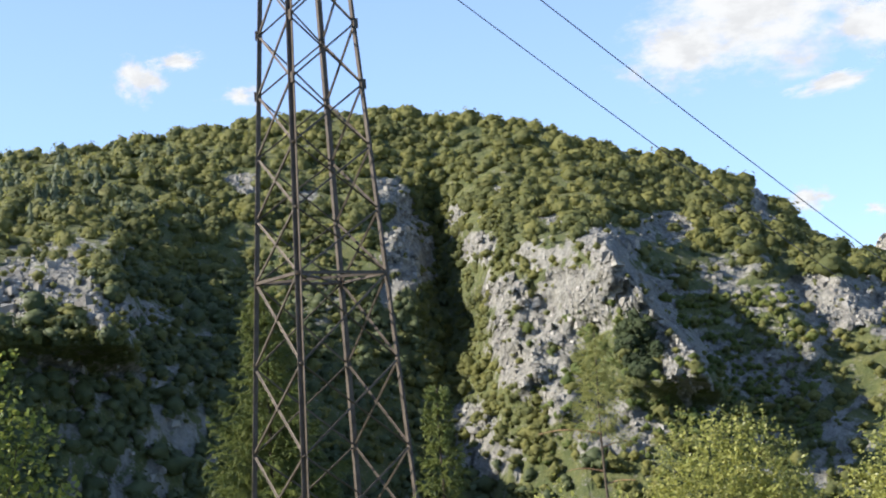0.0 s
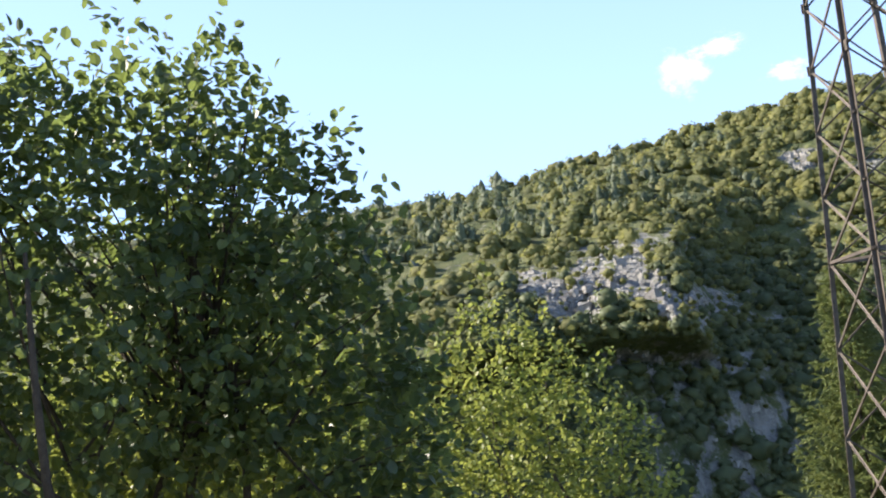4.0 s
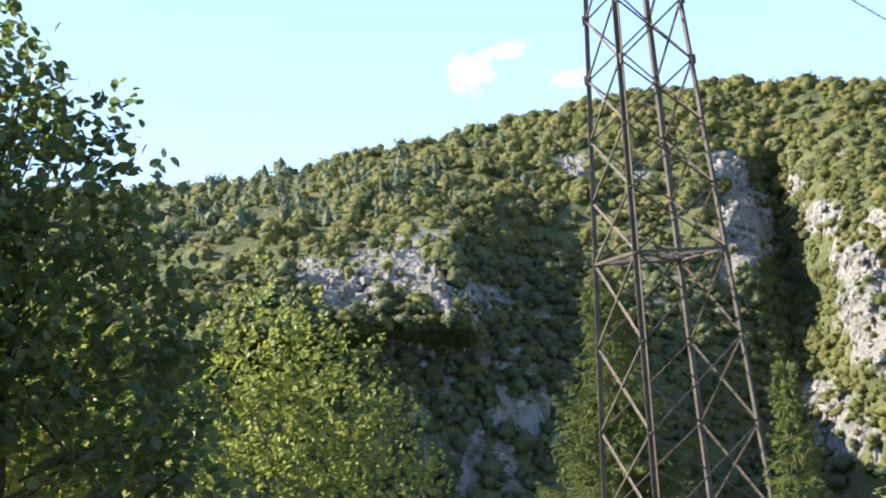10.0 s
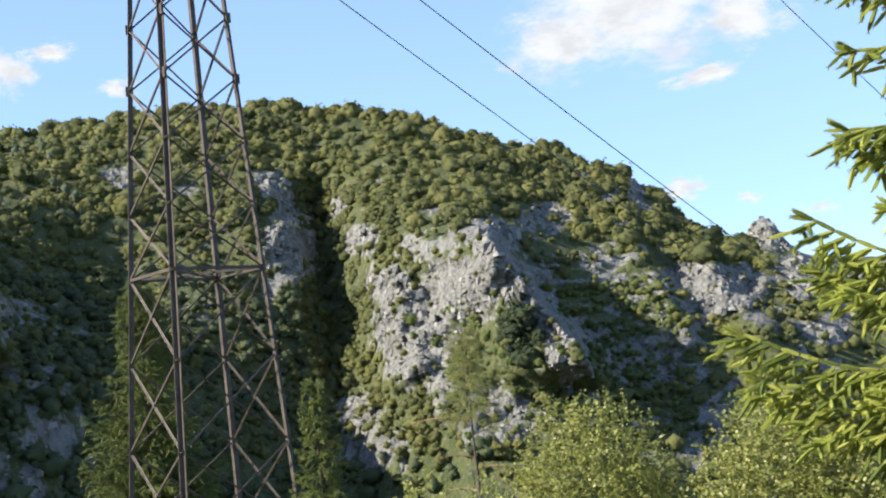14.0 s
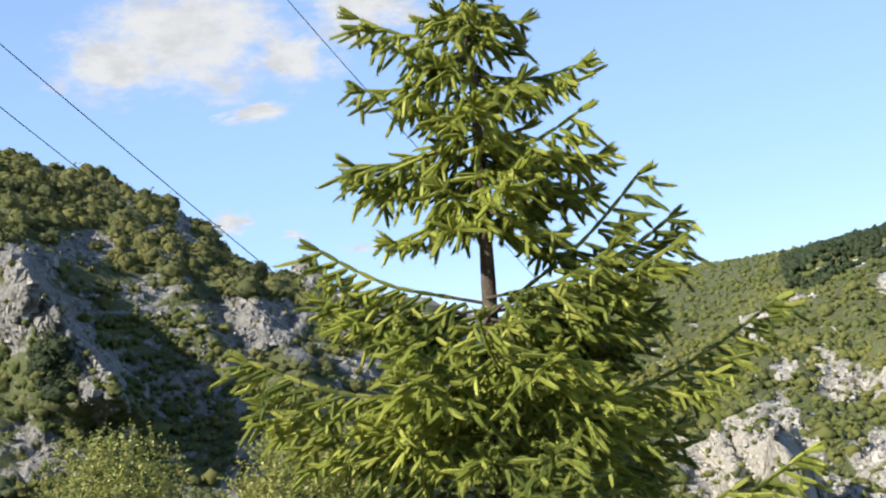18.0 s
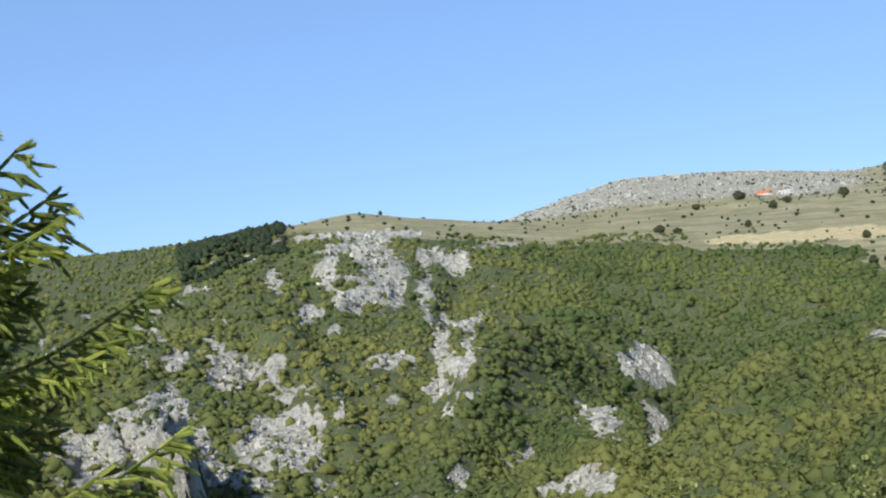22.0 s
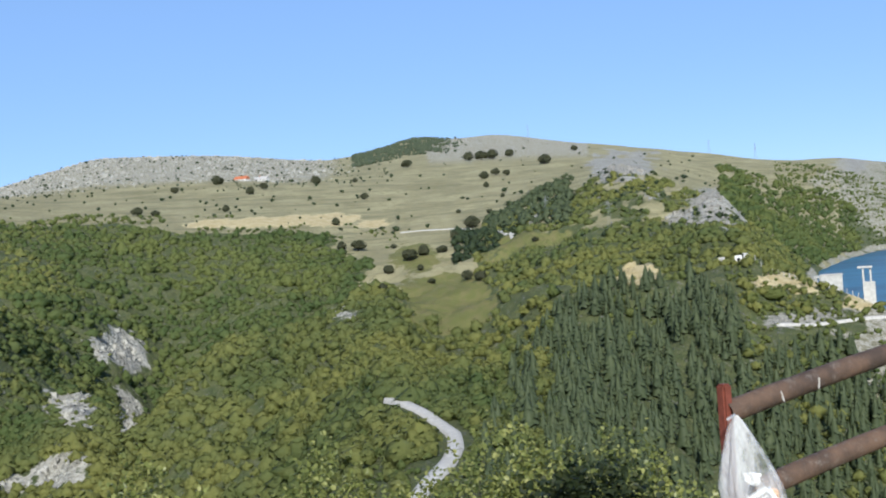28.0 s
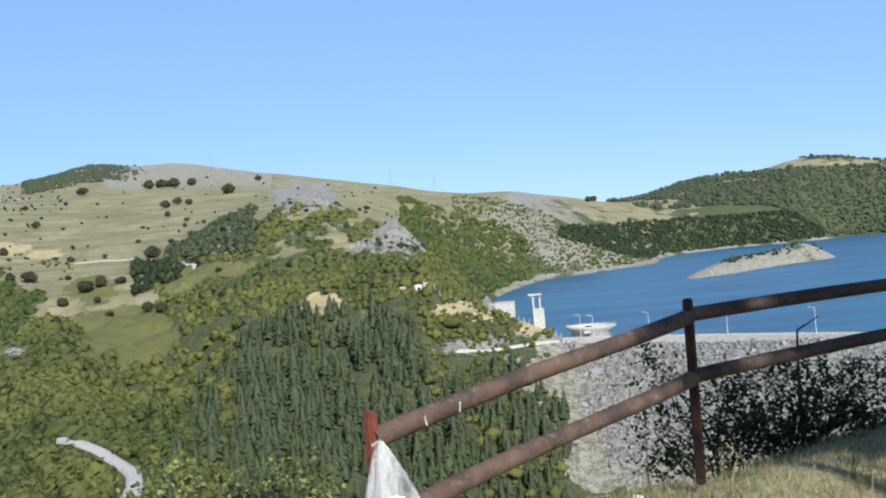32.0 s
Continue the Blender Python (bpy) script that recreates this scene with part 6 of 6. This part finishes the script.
def build_ruin():
    at = Vector((487.5, -41.0, -17.2))
    root = empty("ruined_building", "ruined roofless concrete building on the ridge", "ruin", at)
    for x, y, z, sx, sy, sz in ((0, 4.4, 1.5, 5, 2.6, 3.0), (0.4, 1.2, 0.8, 4, 2.2, 1.8), (-0.4, -2.2, 1.6, 4, 2.8, 3.6), (0, -4.6, 2.0, 4, 0.7, 4.4), (0, -5.9, 1.6, 4, 0.7, 3.6), (0, -5.2, 3.7, 4, 2.0, 0.6), (1.5, 6.6, 0.4, 3, 1.8, 1.4)):
        bm = bmesh.new()
        box(bm, (sx, sy, sz), Matrix.Translation((x, y, z)) @ Matrix.Rotation(0.12 * x, 4, "X"), 0.08)
        part("broken_wall", bm, WHITE_WALL if y < 0 else CONCRETE, root)
    bm = bmesh.new()
    box(bm, (0.3, 1.1, 2.0), Matrix.Translation((-2.5, -2.2, 1.4)))
    part("doorway", bm, DARK, root)


def house(at, turn, l, w, h, roof):
    root = empty("farm_house", "small white farmhouse with an orange tiled roof" if roof == ROOF_RED else "low pale barn beside the farmhouse", "house", at)
    m = Matrix.Rotation(turn, 4, "Z")
    bm = bmesh.new()
    box(bm, (l, w, h), m @ Matrix.Translation((0, 0, h / 2)))
    part("wall", bm, WHITE_WALL, root)
    bm = bmesh.new()
    a = [bm.verts.new(m @ Vector(p)) for p in ((-l / 2 - 0.6, -w / 2 - 0.7, h - 0.2), (l / 2 + 0.6, -w / 2 - 0.7, h - 0.2), (l / 2 + 0.6, w / 2 + 0.7, h - 0.2), (-l / 2 - 0.6, w / 2 + 0.7, h - 0.2), (-l / 2 - 0.6, 0, h + w * 0.45), (l / 2 + 0.6, 0, h + w * 0.45))]
    for f in ((0, 1, 5, 4), (2, 3, 4, 5), (1, 2, 5), (3, 0, 4), (3, 2, 1, 0)):
        bm.faces.new([a[k] for k in f])
    part("roof", bm, roof, root)
    for k in (-0.3, 0.0, 0.3):
        for sgn in (-1, 1):
            bm = bmesh.new()
            box(bm, (1.2, 0.12, 1.3), m @ Matrix.Translation((k * l, sgn * (w / 2 + 0.02), h * 0.55)))
            part("window", bm, DARK, root)
    bm = bmesh.new()
    box(bm, (0.8, 0.8, 1.8), m @ Matrix.Translation((l * 0.2, 0.6, h + w * 0.45)))
    part("chimney", bm, ROOF_RED, root)


def far_pylon(at, height, spread):
    root = empty("distant_pylon", "distant grey lattice power pylon", "pylon", at, "distant pylons")
    for k in range(4):
        a = math.pi / 4 + k * math.pi / 2
        c = Vector((math.cos(a) * spread, math.sin(a) * spread, 0))
        part("leg", angle_bar(c, Vector((c.x * 0.12, c.y * 0.12, height)), 0.13, 0.03), GALVANISED, root)
        a2 = a + math.pi / 2
        e = Vector((math.cos(a2) * spread, math.sin(a2) * spread, 0))
        for j in range(4):
            u, w = j / 4.5, (j + 1) / 4.5
            part("brace", angle_bar(c * (1 - u * 0.88) + Vector((0, 0, u * height)), e * (1 - w * 0.88) + Vector((0, 0, w * height)), 0.08, 0.02), GALVANISED, root)
    for z in (0.74, 0.87):
        part("crossarm", angle_bar((-0.6, -height * 0.14, height * z), (0.6, height * 0.14, height * z), 0.18, 0.04), GALVANISED, root)


def build_crags():
    """Broken blocks and ribs standing out of the bare limestone."""
    rng = np.random.default_rng(45)
    n = 260000
    az = rng.uniform(-97, 24, n)
    r = np.where(az > -31, rng.uniform(205, 440, n), rng.uniform(380, 1060, n))
    z = sample(LAND_Z, az, r)
    ok = sample(MASK["rock"], az, r) + rng.uniform(-0.2, 0.2, n) > 0.7
    ok &= np.degrees(np.arctan2(z + 3, r)) > sample(HORIZON, az, r * 0.97)
    far = np.nonzero(ok)[0]
    far = np.concatenate([far[az[far] > -31][:4200], far[az[far] <= -31][:6000]])
    for keep, mat in ((far[az[far] > -28], GREY_CRAG), (far[az[far] < -82], WARM_CRAG), (far[(az[far] <= -28) & (az[far] >= -82)], WHITE_CRAG)):
        crag_blocks(az[keep], r[keep], z[keep], mat, rng)


def crag_blocks(az, r, z, mat, rng):
    size = rng.gamma(1.6, 0.3, len(az)) * np.clip(r / 420, 0.7, 1.3) + 0.2
    k = sample(LAND_K, az, r)
    at = np.stack([-np.sin(np.radians(az)) * r * k, np.cos(np.radians(az)) * r * k, z - size * 0.1], -1)
    v, f = scatter([rock_proto(k) for k in range(30, 44)], at, size, rng, 0.45)
    tagged(new("limestone_blocks", mesh_np("limestone_blocks", v, f, mat)), "broken limestone blocks standing out of the cliffs", "rocks", kind="stuff")


def crag_material(name, dark, low, high):
    m = Mat(name, 0.9)
    m.colour(m.mix(m.ramp(m.noise(0.5, 6, 0.75), 0.32, 0.55), dark, m.mix(m.island(), low, high))).bump(m.noise(0.8, 6, 0.75), 0.9, 0.6)
    return m.m


GREY_CRAG = crag_material("grey_limestone", (0.15, 0.146, 0.132), (0.24, 0.232, 0.212), (0.4, 0.39, 0.36))
WARM_CRAG = crag_material("warm_limestone", (0.19, 0.177, 0.15), (0.29, 0.273, 0.24), (0.43, 0.405, 0.355))
WHITE_CRAG = crag_material("white_limestone", (0.25, 0.24, 0.21), (0.39, 0.375, 0.325), (0.56, 0.54, 0.475))
def build_stones():
    """White limestone boulders strewn over the bare hill."""
    rng = np.random.default_rng(46)
    n = 14000
    az, s = rng.uniform(-80, -56, n), rng.uniform(7.1, 8.05, n)
    r = r_at(az, s)
    z = sample(LAND_Z, az, r)
    ok = (sample(MASK["stone"], az, r) + rng.uniform(-0.3, 0.3, n) > 0.55) & (np.degrees(np.arctan2(z + 4, r)) > sample(HORIZON, az, r * 0.98))
    az, r, z = az[ok][:2600], r[ok][:2600], z[ok][:2600]
    size = rng.gamma(1.8, 0.5, len(az)) + 0.6
    at = np.stack([-np.sin(np.radians(az)) * r, np.cos(np.radians(az)) * r, z], -1)
    v, f = scatter([rock_proto(k) for k in range(50, 58)], at, size, rng, 0.45)
    tagged(new("boulders", mesh_np("boulders", v, f, WHITE_CRAG)), "white limestone boulders strewn over a bare hill", "rocks", kind="stuff")


build_crags()
build_stones()
build_rubble()
build_dam()
for a, h in ((-102.75, 9.6), (-103.35, 9.2), (-106.0, 9.6), (-109.65, 9.6), (-113.65, 9.6), (-117.6, 9.6)):
    p = crest(a)
    p = p + p.normalized() * 5.6
    street_lamp((p.x, p.y, -39.95), h, math.atan2(p.y, p.x) + 1.9)
build_spillway()
build_intake()
build_ruin()
house(Vector((1484, 492, 98.3)), radians(72), 19, 9, 4.5, ROOF_RED)
house(Vector((1502, 470, 99.5)), radians(68), 20, 8, 2.6, CONCRETE)
far_pylon(spot(-89.2, 705), 17, 2.0)
far_pylon(spot(-86.2, 880), 16, 1.8)
for a, r in ((-85.6, 2750), (-94.1, 2450), (-96.2, 2300)):
    far_pylon(spot(a, r), 30, 3.2)


def ridge_posts():
    root = empty("ridge_fence", "line of short pale posts along the ridge track", "fence")
    for k in range(26):
        t = k / 25
        p = spot(-95.6 - 6.2 * t, 486 - 4 * t)
        bm = bmesh.new()
        box(bm, (0.22, 0.22, 2.2), Matrix.Translation((p.x, p.y, p.z + 0.9)) @ Matrix.Rotation(0.05 * math.sin(k * 3), 4, "X"))
        part("post", bm, CONCRETE, root)


ridge_posts()

# ---- single trees on the meadows ----
OAK_LEAF = leafy("oak_foliage", (0.048, 0.058, 0.03), (0.085, 0.085, 0.042), (0.12, 0.11, 0.055), 0.02, (0.16, 0.17, 0.06), 0.25, spec=0.5, tuft=0.8)
TREE_CROWNS = [mesh_np("crown", *crown_proto(60 + k, 150, 0.17, 7, 0.95, n=11, k=7, rag=0.35), OAK_LEAF) for k in range(4)]
TRUNK = mesh_np("trunk", *tube([(0, 0, -1.4), (0.03, 0, -0.6), (0, 0.02, 0.2)], [0.12, 0.09, 0.05], 7, 0.1), BARK, True)


def meadow_tree(az, r, size, k):
    p = spot(az, r)
    root = empty("oak_tree", "dark round-crowned oak standing on the dry meadow", "tree", (p.x, p.y, p.z), "trees on the meadows")
    for data, name in ((TRUNK, "trunk"), (TREE_CROWNS[k % 4], "crown")):
        o = part(name, data, None, root)
        o.scale = (size * (0.85 + 0.12 * (k % 4)), size, size * (0.75 + 0.12 * (k % 3)))
        o.location = (0, 0, size * 0.62)
        o.rotation_euler = (0, 0, k * 1.3)


OAKS = [(-78.69, 906, 2.8), (-79.46, 832, 6.1), (-80.19, 838, 4.9), (-81.05, 848, 4.0), (-79.91, 778, 2.8), (-78.35, 798, 4.0), (-78.04, 599, 2.8), (-82.56, 957, 6.8), (-81.67, 908, 3.9), (-76.97, 902, 6.4), (-76.14, 905, 4.3), (-83.33, 1406, 5.8), (-83.9, 1436, 6.4), (-84.41, 1422, 5.0), (-83.37, 1285, 3.8), (-83.26, 1795, 10.6), (-83.83, 1791, 10.6), (-84.65, 1856, 7.7), (-77.46, 1234, 5.2), (-77.07, 1462, 3.8), (-75.19, 1422, 6.7), (-79.65, 1662, 8.8), (-84.18, 1155, 2.7), (-81.96, 1087, 2.3), (-85.56, 737, 2.4), (-83.47, 1035, 2.9), (-76.03, 1018, 4.3), (-80.42, 692, 2.4), (-82.14, 672, 4.0), (-82.78, 664, 3.8), (-87.76, 2066, 7.3), (-86.3, 1574, 9.3), (-82.62, 1815, 8.6), (-72.64, 1350, 6), (-71.97, 1297, 6), (-70.5, 1451, 7), (-66.72, 1054, 6), (-68.49, 1347, 5), (-70.78, 1114, 4), (-67.52, 1061, 4), (-103.58, 2871, 10), (-103.83, 2941, 9)]
for k, (a, r, s) in enumerate(OAKS):
    meadow_tree(a, r, s, k)

# ---- clouds ----
def cloud_material(name, seed, level, fine, grey=0.86, power=0.5):
    m = Mat(name)
    n, l = m.n, m.l
    mp = n.new("ShaderNodeMapping")
    mp.inputs["Location"].default_value = (seed, seed * 0.7, 0)
    l.new(m.tc, mp.inputs["Vector"])
    big = m.noise(fine, 8, 0.66, mp.outputs[0])
    g = n.new("ShaderNodeTexGradient")
    g.gradient_type = "SPHERICAL"
    l.new(m.tc, g.inputs["Vector"])
    a = m.ramp(m.math("ADD", m.math("MULTIPLY", g.outputs["Fac"], 1.15), m.math("MULTIPLY", m.math("SUBTRACT", big, 0.5), 2.1)), level - 0.08, level + 0.62)
    e, t, mx = n.new("ShaderNodeEmission"), n.new("ShaderNodeBsdfTransparent"), n.new("ShaderNodeMixShader")
    shade = m.ramp(m.noise(fine * 1.3, 5, 0.6, mp.outputs[0]), 0.35, 0.6)
    m.set(e.inputs["Color"], m.mix(shade, (grey * 0.88, grey * 0.98, grey * 1.04), (0.9, 1.0, 1.05)))
    e.inputs["Strength"].default_value = power
    l.new(a, mx.inputs[0])
    l.new(t.outputs[0], mx.inputs[1])
    l.new(e.outputs[0], mx.inputs[2])
    l.new(mx.outputs[0], n["Material Output"].inputs["Surface"])
    return m.m


def cloud(az, el, half_w, half_h, seed, level=0.35, fine=1.6, tilt=0.0):
    """A cloud bank far behind the hills, facing the viewpoint."""
    d = 4700.0
    c = way(az, el) * d
    me = mesh_np("cloud", [(-1, -1, 0), (1, -1, 0), (1, 1, 0), (-1, 1, 0)], [(0, 1, 2, 3)], cloud_material("cloud", seed, level, fine))
    o = new("backdrop_cloud", me)
    w, h = d * math.tan(radians(half_w)), d * math.tan(radians(half_h))
    o.matrix_world = look(c, (0, 0, 0)) @ Matrix.Rotation(math.pi, 4, "Y") @ Matrix.Rotation(radians(tilt), 4, "Z") @ Matrix.Diagonal((w, h, 1, 1))
    o.visible_shadow = False
    tagged(o, "white fair-weather cloud in the blue sky", "cloud", kind="structure")


cloud(14.2, 15.5, 1.7, 1.5, 3.1, 0.3, 1.3)
cloud(12.3, 16.4, 1.7, 0.75, 4.6, 0.3, 1.5, 6)
cloud(9.3, 14.7, 1.5, 0.8, 7.7)
cloud(-12.3, 15.2, 4.2, 2.3, 1.3, 0.25, 1.5)
cloud(-16.4, 16.6, 6.5, 3.6, 6.3, 0.2, 1.8)
cloud(-21.1, 15.1, 3.0, 1.9, 9.4, 0.22, 1.4)
cloud(-25.2, 17.4, 5.0, 2.6, 2.9, 0.28, 1.8)
cloud(-19.2, 12.8, 2.5, 0.75, 5.2, 0.25, 1.3, 8)
cloud(-17.5, 7.6, 1.6, 0.85, 2.4, 0.3)
cloud(-20.5, 6.8, 1.2, 0.5, 8.8, 0.5)
cloud(-23.6, 5.9, 1.8, 0.6, 4.1, 0.6)

# ---- litter bag, grass and stalks by the fence ----
bagm = Mat("clear_plastic", 0.18)
bagm.colour((0.85, 0.85, 0.86))
bagm.bump(bagm.noise(26, 4, 0.7, bagm.stretch(1, 1, 0.35)), 0.8, 0.012)
tr, mxb = bagm.n.new("ShaderNodeBsdfTransparent"), bagm.n.new("ShaderNodeMixShader")
bagm.set(mxb.inputs[0], bagm.ramp(bagm.noise(9, 5, 0.7, bagm.stretch(1, 1, 0.4)), 0.34, 0.66, 0.06, 0.5))
bagm.l.new(tr.outputs[0], mxb.inputs[1])
bagm.l.new(bagm.p.outputs[0], mxb.inputs[2])
bagm.l.new(mxb.outputs[0], bagm.n["Material Output"].inputs["Surface"])
PAPER = plain("crumpled_paper", (0.8, 0.79, 0.76), 0.7, 0, 0.1, 30, 0.5, 0.006)
PEEL = plain("orange_wrapping", (0.75, 0.42, 0.2), 0.7, 0, 0.2, 30, 0.4, 0.005)
INK = plain("black_print", (0.03, 0.03, 0.03), 0.6, 0, 0.1, 10, 0.0)


def build_bag():
    top = Vector((4.53, -0.425, -0.735))
    root = empty("litter_bag", "clear plastic litter bag hung on the fence post", "bag", top)
    v, f, n = [], [], 36
    rings = np.linspace(0, 1, 16)
    for i, t in enumerate(rings):
        w = 0.012 + 0.094 * min(1.0, t * 1.9) ** 0.8 * (1 if t < 0.85 else 1 - (t - 0.85) * 3.2)
        for k in range(n):
            a = 2 * math.pi * k / n
            fold = 1 + 0.16 * math.sin(5 * a + 1.3 * t) * (1 - 0.5 * t) + 0.08 * math.sin(11 * a + 7 * t)
            v.append((math.cos(a) * w * 0.55 * fold, math.sin(a) * w * fold - 0.085 * t, -0.5 * t))
    for i in range(15):
        for k in range(n):
            f.append((i * n + k, (i + 1) * n + k, (i + 1) * n + (k + 1) % n, i * n + (k + 1) % n))
    part("plastic_film", mesh_np("plastic_film", v, f, bagm.m, True), bagm.m, root)
    for name, mat, at, r, flat in (("paper", PAPER, (0.01, -0.05, -0.235), 0.034, 0.6), ("wrapping", PEEL, (0.005, -0.105, -0.3), 0.04, 0.7), ("paper", PAPER, (0.01, -0.03, -0.4), 0.055, 0.8), ("wrapping", PEEL, (0.0, -0.08, -0.42), 0.035, 0.8)):
        bm = bmesh.new()
        bmesh.ops.create_icosphere(bm, subdivisions=4, radius=r)
        for q in bm.verts:
            n3 = q.co.normalized()
            q.co += n3 * (0.022 * noise.noise(q.co * 34 + Vector(at) * 50) - 0.012 * abs(noise.noise(q.co * 75)))
            q.co = Vector((q.co.x * 0.7, q.co.y, q.co.z * flat)) + Vector(at)
        part(name, bm, mat, root)
    tilt = Matrix.Translation((-0.012, -0.07, -0.315)) @ Matrix.Rotation(-0.55, 4, "X")
    bm = bmesh.new()
    box(bm, (0.05, 0.115, 0.07), tilt, 0.012)
    part("carton", bm, PAPER, root, "small white carton with a black frame printed on it")
    bm = bmesh.new()
    for y, z, sy, sz in ((0, 0.018, 0.08, 0.006), (0, -0.018, 0.08, 0.006), (0.038, 0, 0.006, 0.036), (-0.038, 0, 0.006, 0.036), (-0.012, 0.003, 0.04, 0.005), (0.004, -0.007, 0.05, 0.004)):
        box(bm, (0.003, sy, sz), tilt @ Matrix.Translation((-0.0262, y, z)))
    part("print", bm, INK, root)
    bm = bmesh.new()
    rod(bm, (-0.08, 0.03, -0.0), (0.01, 0.0, 0.0), 0.006, 6)
    part("knot", bm, bagm.m, root)


build_bag()
STRAW = leafy("dry_grass", (0.28, 0.235, 0.11), (0.42, 0.36, 0.18), (0.56, 0.49, 0.27), 1.5, (0.5, 0.42, 0.15), 0.35, 0.7)
GREEN_GRASS = leafy("green_grass", (0.09, 0.12, 0.03), (0.16, 0.18, 0.05), (0.26, 0.24, 0.08), 1.5, (0.35, 0.38, 0.08), 0.35, 0.7)


def grass(name, label, mat, count, az0, az1, r0, r1, tall, seed, clump=0.0):
    rng = np.random.default_rng(seed)
    az, r = rng.uniform(az0, az1, count), rng.uniform(r0, r1, count)
    x, y = -np.sin(np.radians(az)) * r, np.cos(np.radians(az)) * r
    ok = fbm(x * 1.6, y * 1.6, seed, 3) > clump
    x, y, az, r = x[ok], y[ok], az[ok], r[ok]
    n = len(x)
    base = np.stack([x, y, sample(LAND_Z, az, r) - 0.01], -1)
    th = rng.uniform(0, 6.28, n)
    side = np.stack([np.cos(th), np.sin(th), np.zeros(n)], -1)
    bend = np.stack([-np.sin(th), np.cos(th), np.zeros(n)], -1) * rng.normal(0, 0.5, (n, 1)) + side * rng.normal(0, 0.3, (n, 1))
    h = tall * rng.gamma(4, 0.22, (n, 1))
    w = rng.uniform(0.002, 0.005, (n, 1))
    up = np.array([0, 0, 1.0])
    v = np.stack([base - side * w, base + side * w, base + side * w * 0.7 + up * h * 0.6 + bend * h * 0.25, base - side * w * 0.7 + up * h * 0.6 + bend * h * 0.25,
                  base + up * h * 0.95 + bend * h * 0.75, base + up * h * 0.94 + bend * h * 0.78], 1).reshape(-1, 3)
    k = np.arange(n)[:, None] * 6
    f = np.concatenate([k + [0, 1, 2, 3], k + [3, 2, 5, 4]], 0)
    tagged(new(name, mesh_np(name, v, f, mat)), label, "grass", kind="stuff")


grass("dry_grass", "short trampled straw-coloured grass", STRAW, 22000, -124, -95, 3.8, 9.0, 0.045, 51)
grass("grass", "taller green grass along the bank edge", GREEN_GRASS, 3000, -124, -96, 4.8, 8.2, 0.08, 52, 0.56)
grass("dry_grass", "tall dry seed stalks by the fence", STRAW, 70, -118, -100, 5.9, 8.0, 0.2, 53, 0.5)


def dry_stalk():
    a, b, c = (7.43, -3.31, -1.35), (7.43, -3.32, -0.73), (7.57, -3.53, -0.665)
    v1, f1 = tube([a, (7.44, -3.31, -1.0), b], [0.011, 0.009, 0.008], 6, 0.1)
    v2, f2 = tube([b, c], [0.007, 0.004], 6)
    root = empty("bent_stalk", "dark bent stalk rising from the bush", "stalk", a)
    for v, f, nm in ((v1, f1, "stem"), (v2, f2, "bent_tip")):
        o = part(nm, mesh_np(nm, v, f, BARK, True), BARK, root)
        o.data.transform(Matrix.Translation(-Vector(a)))


dry_stalk()


def paper_scrap():
    p = spot(-106.7, 6.3, 0.015)
    bm = bmesh.new()
    bmesh.ops.create_icosphere(bm, subdivisions=2, radius=0.03, matrix=Matrix.Diagonal((1.3, 1, 0.5, 1)))
    for q in bm.verts:
        q.co += q.normal * 0.012 * noise.noise(q.co * 40)
    me = bpy.data.meshes.new("paper_scrap")
    bm.to_mesh(me)
    bm.free()
    me.materials.append(PAPER)
    o = new("paper_scrap", me)
    o.location = p
    tagged(o, "crumpled white paper scrap lying in the dry grass", "litter")


paper_scrap()
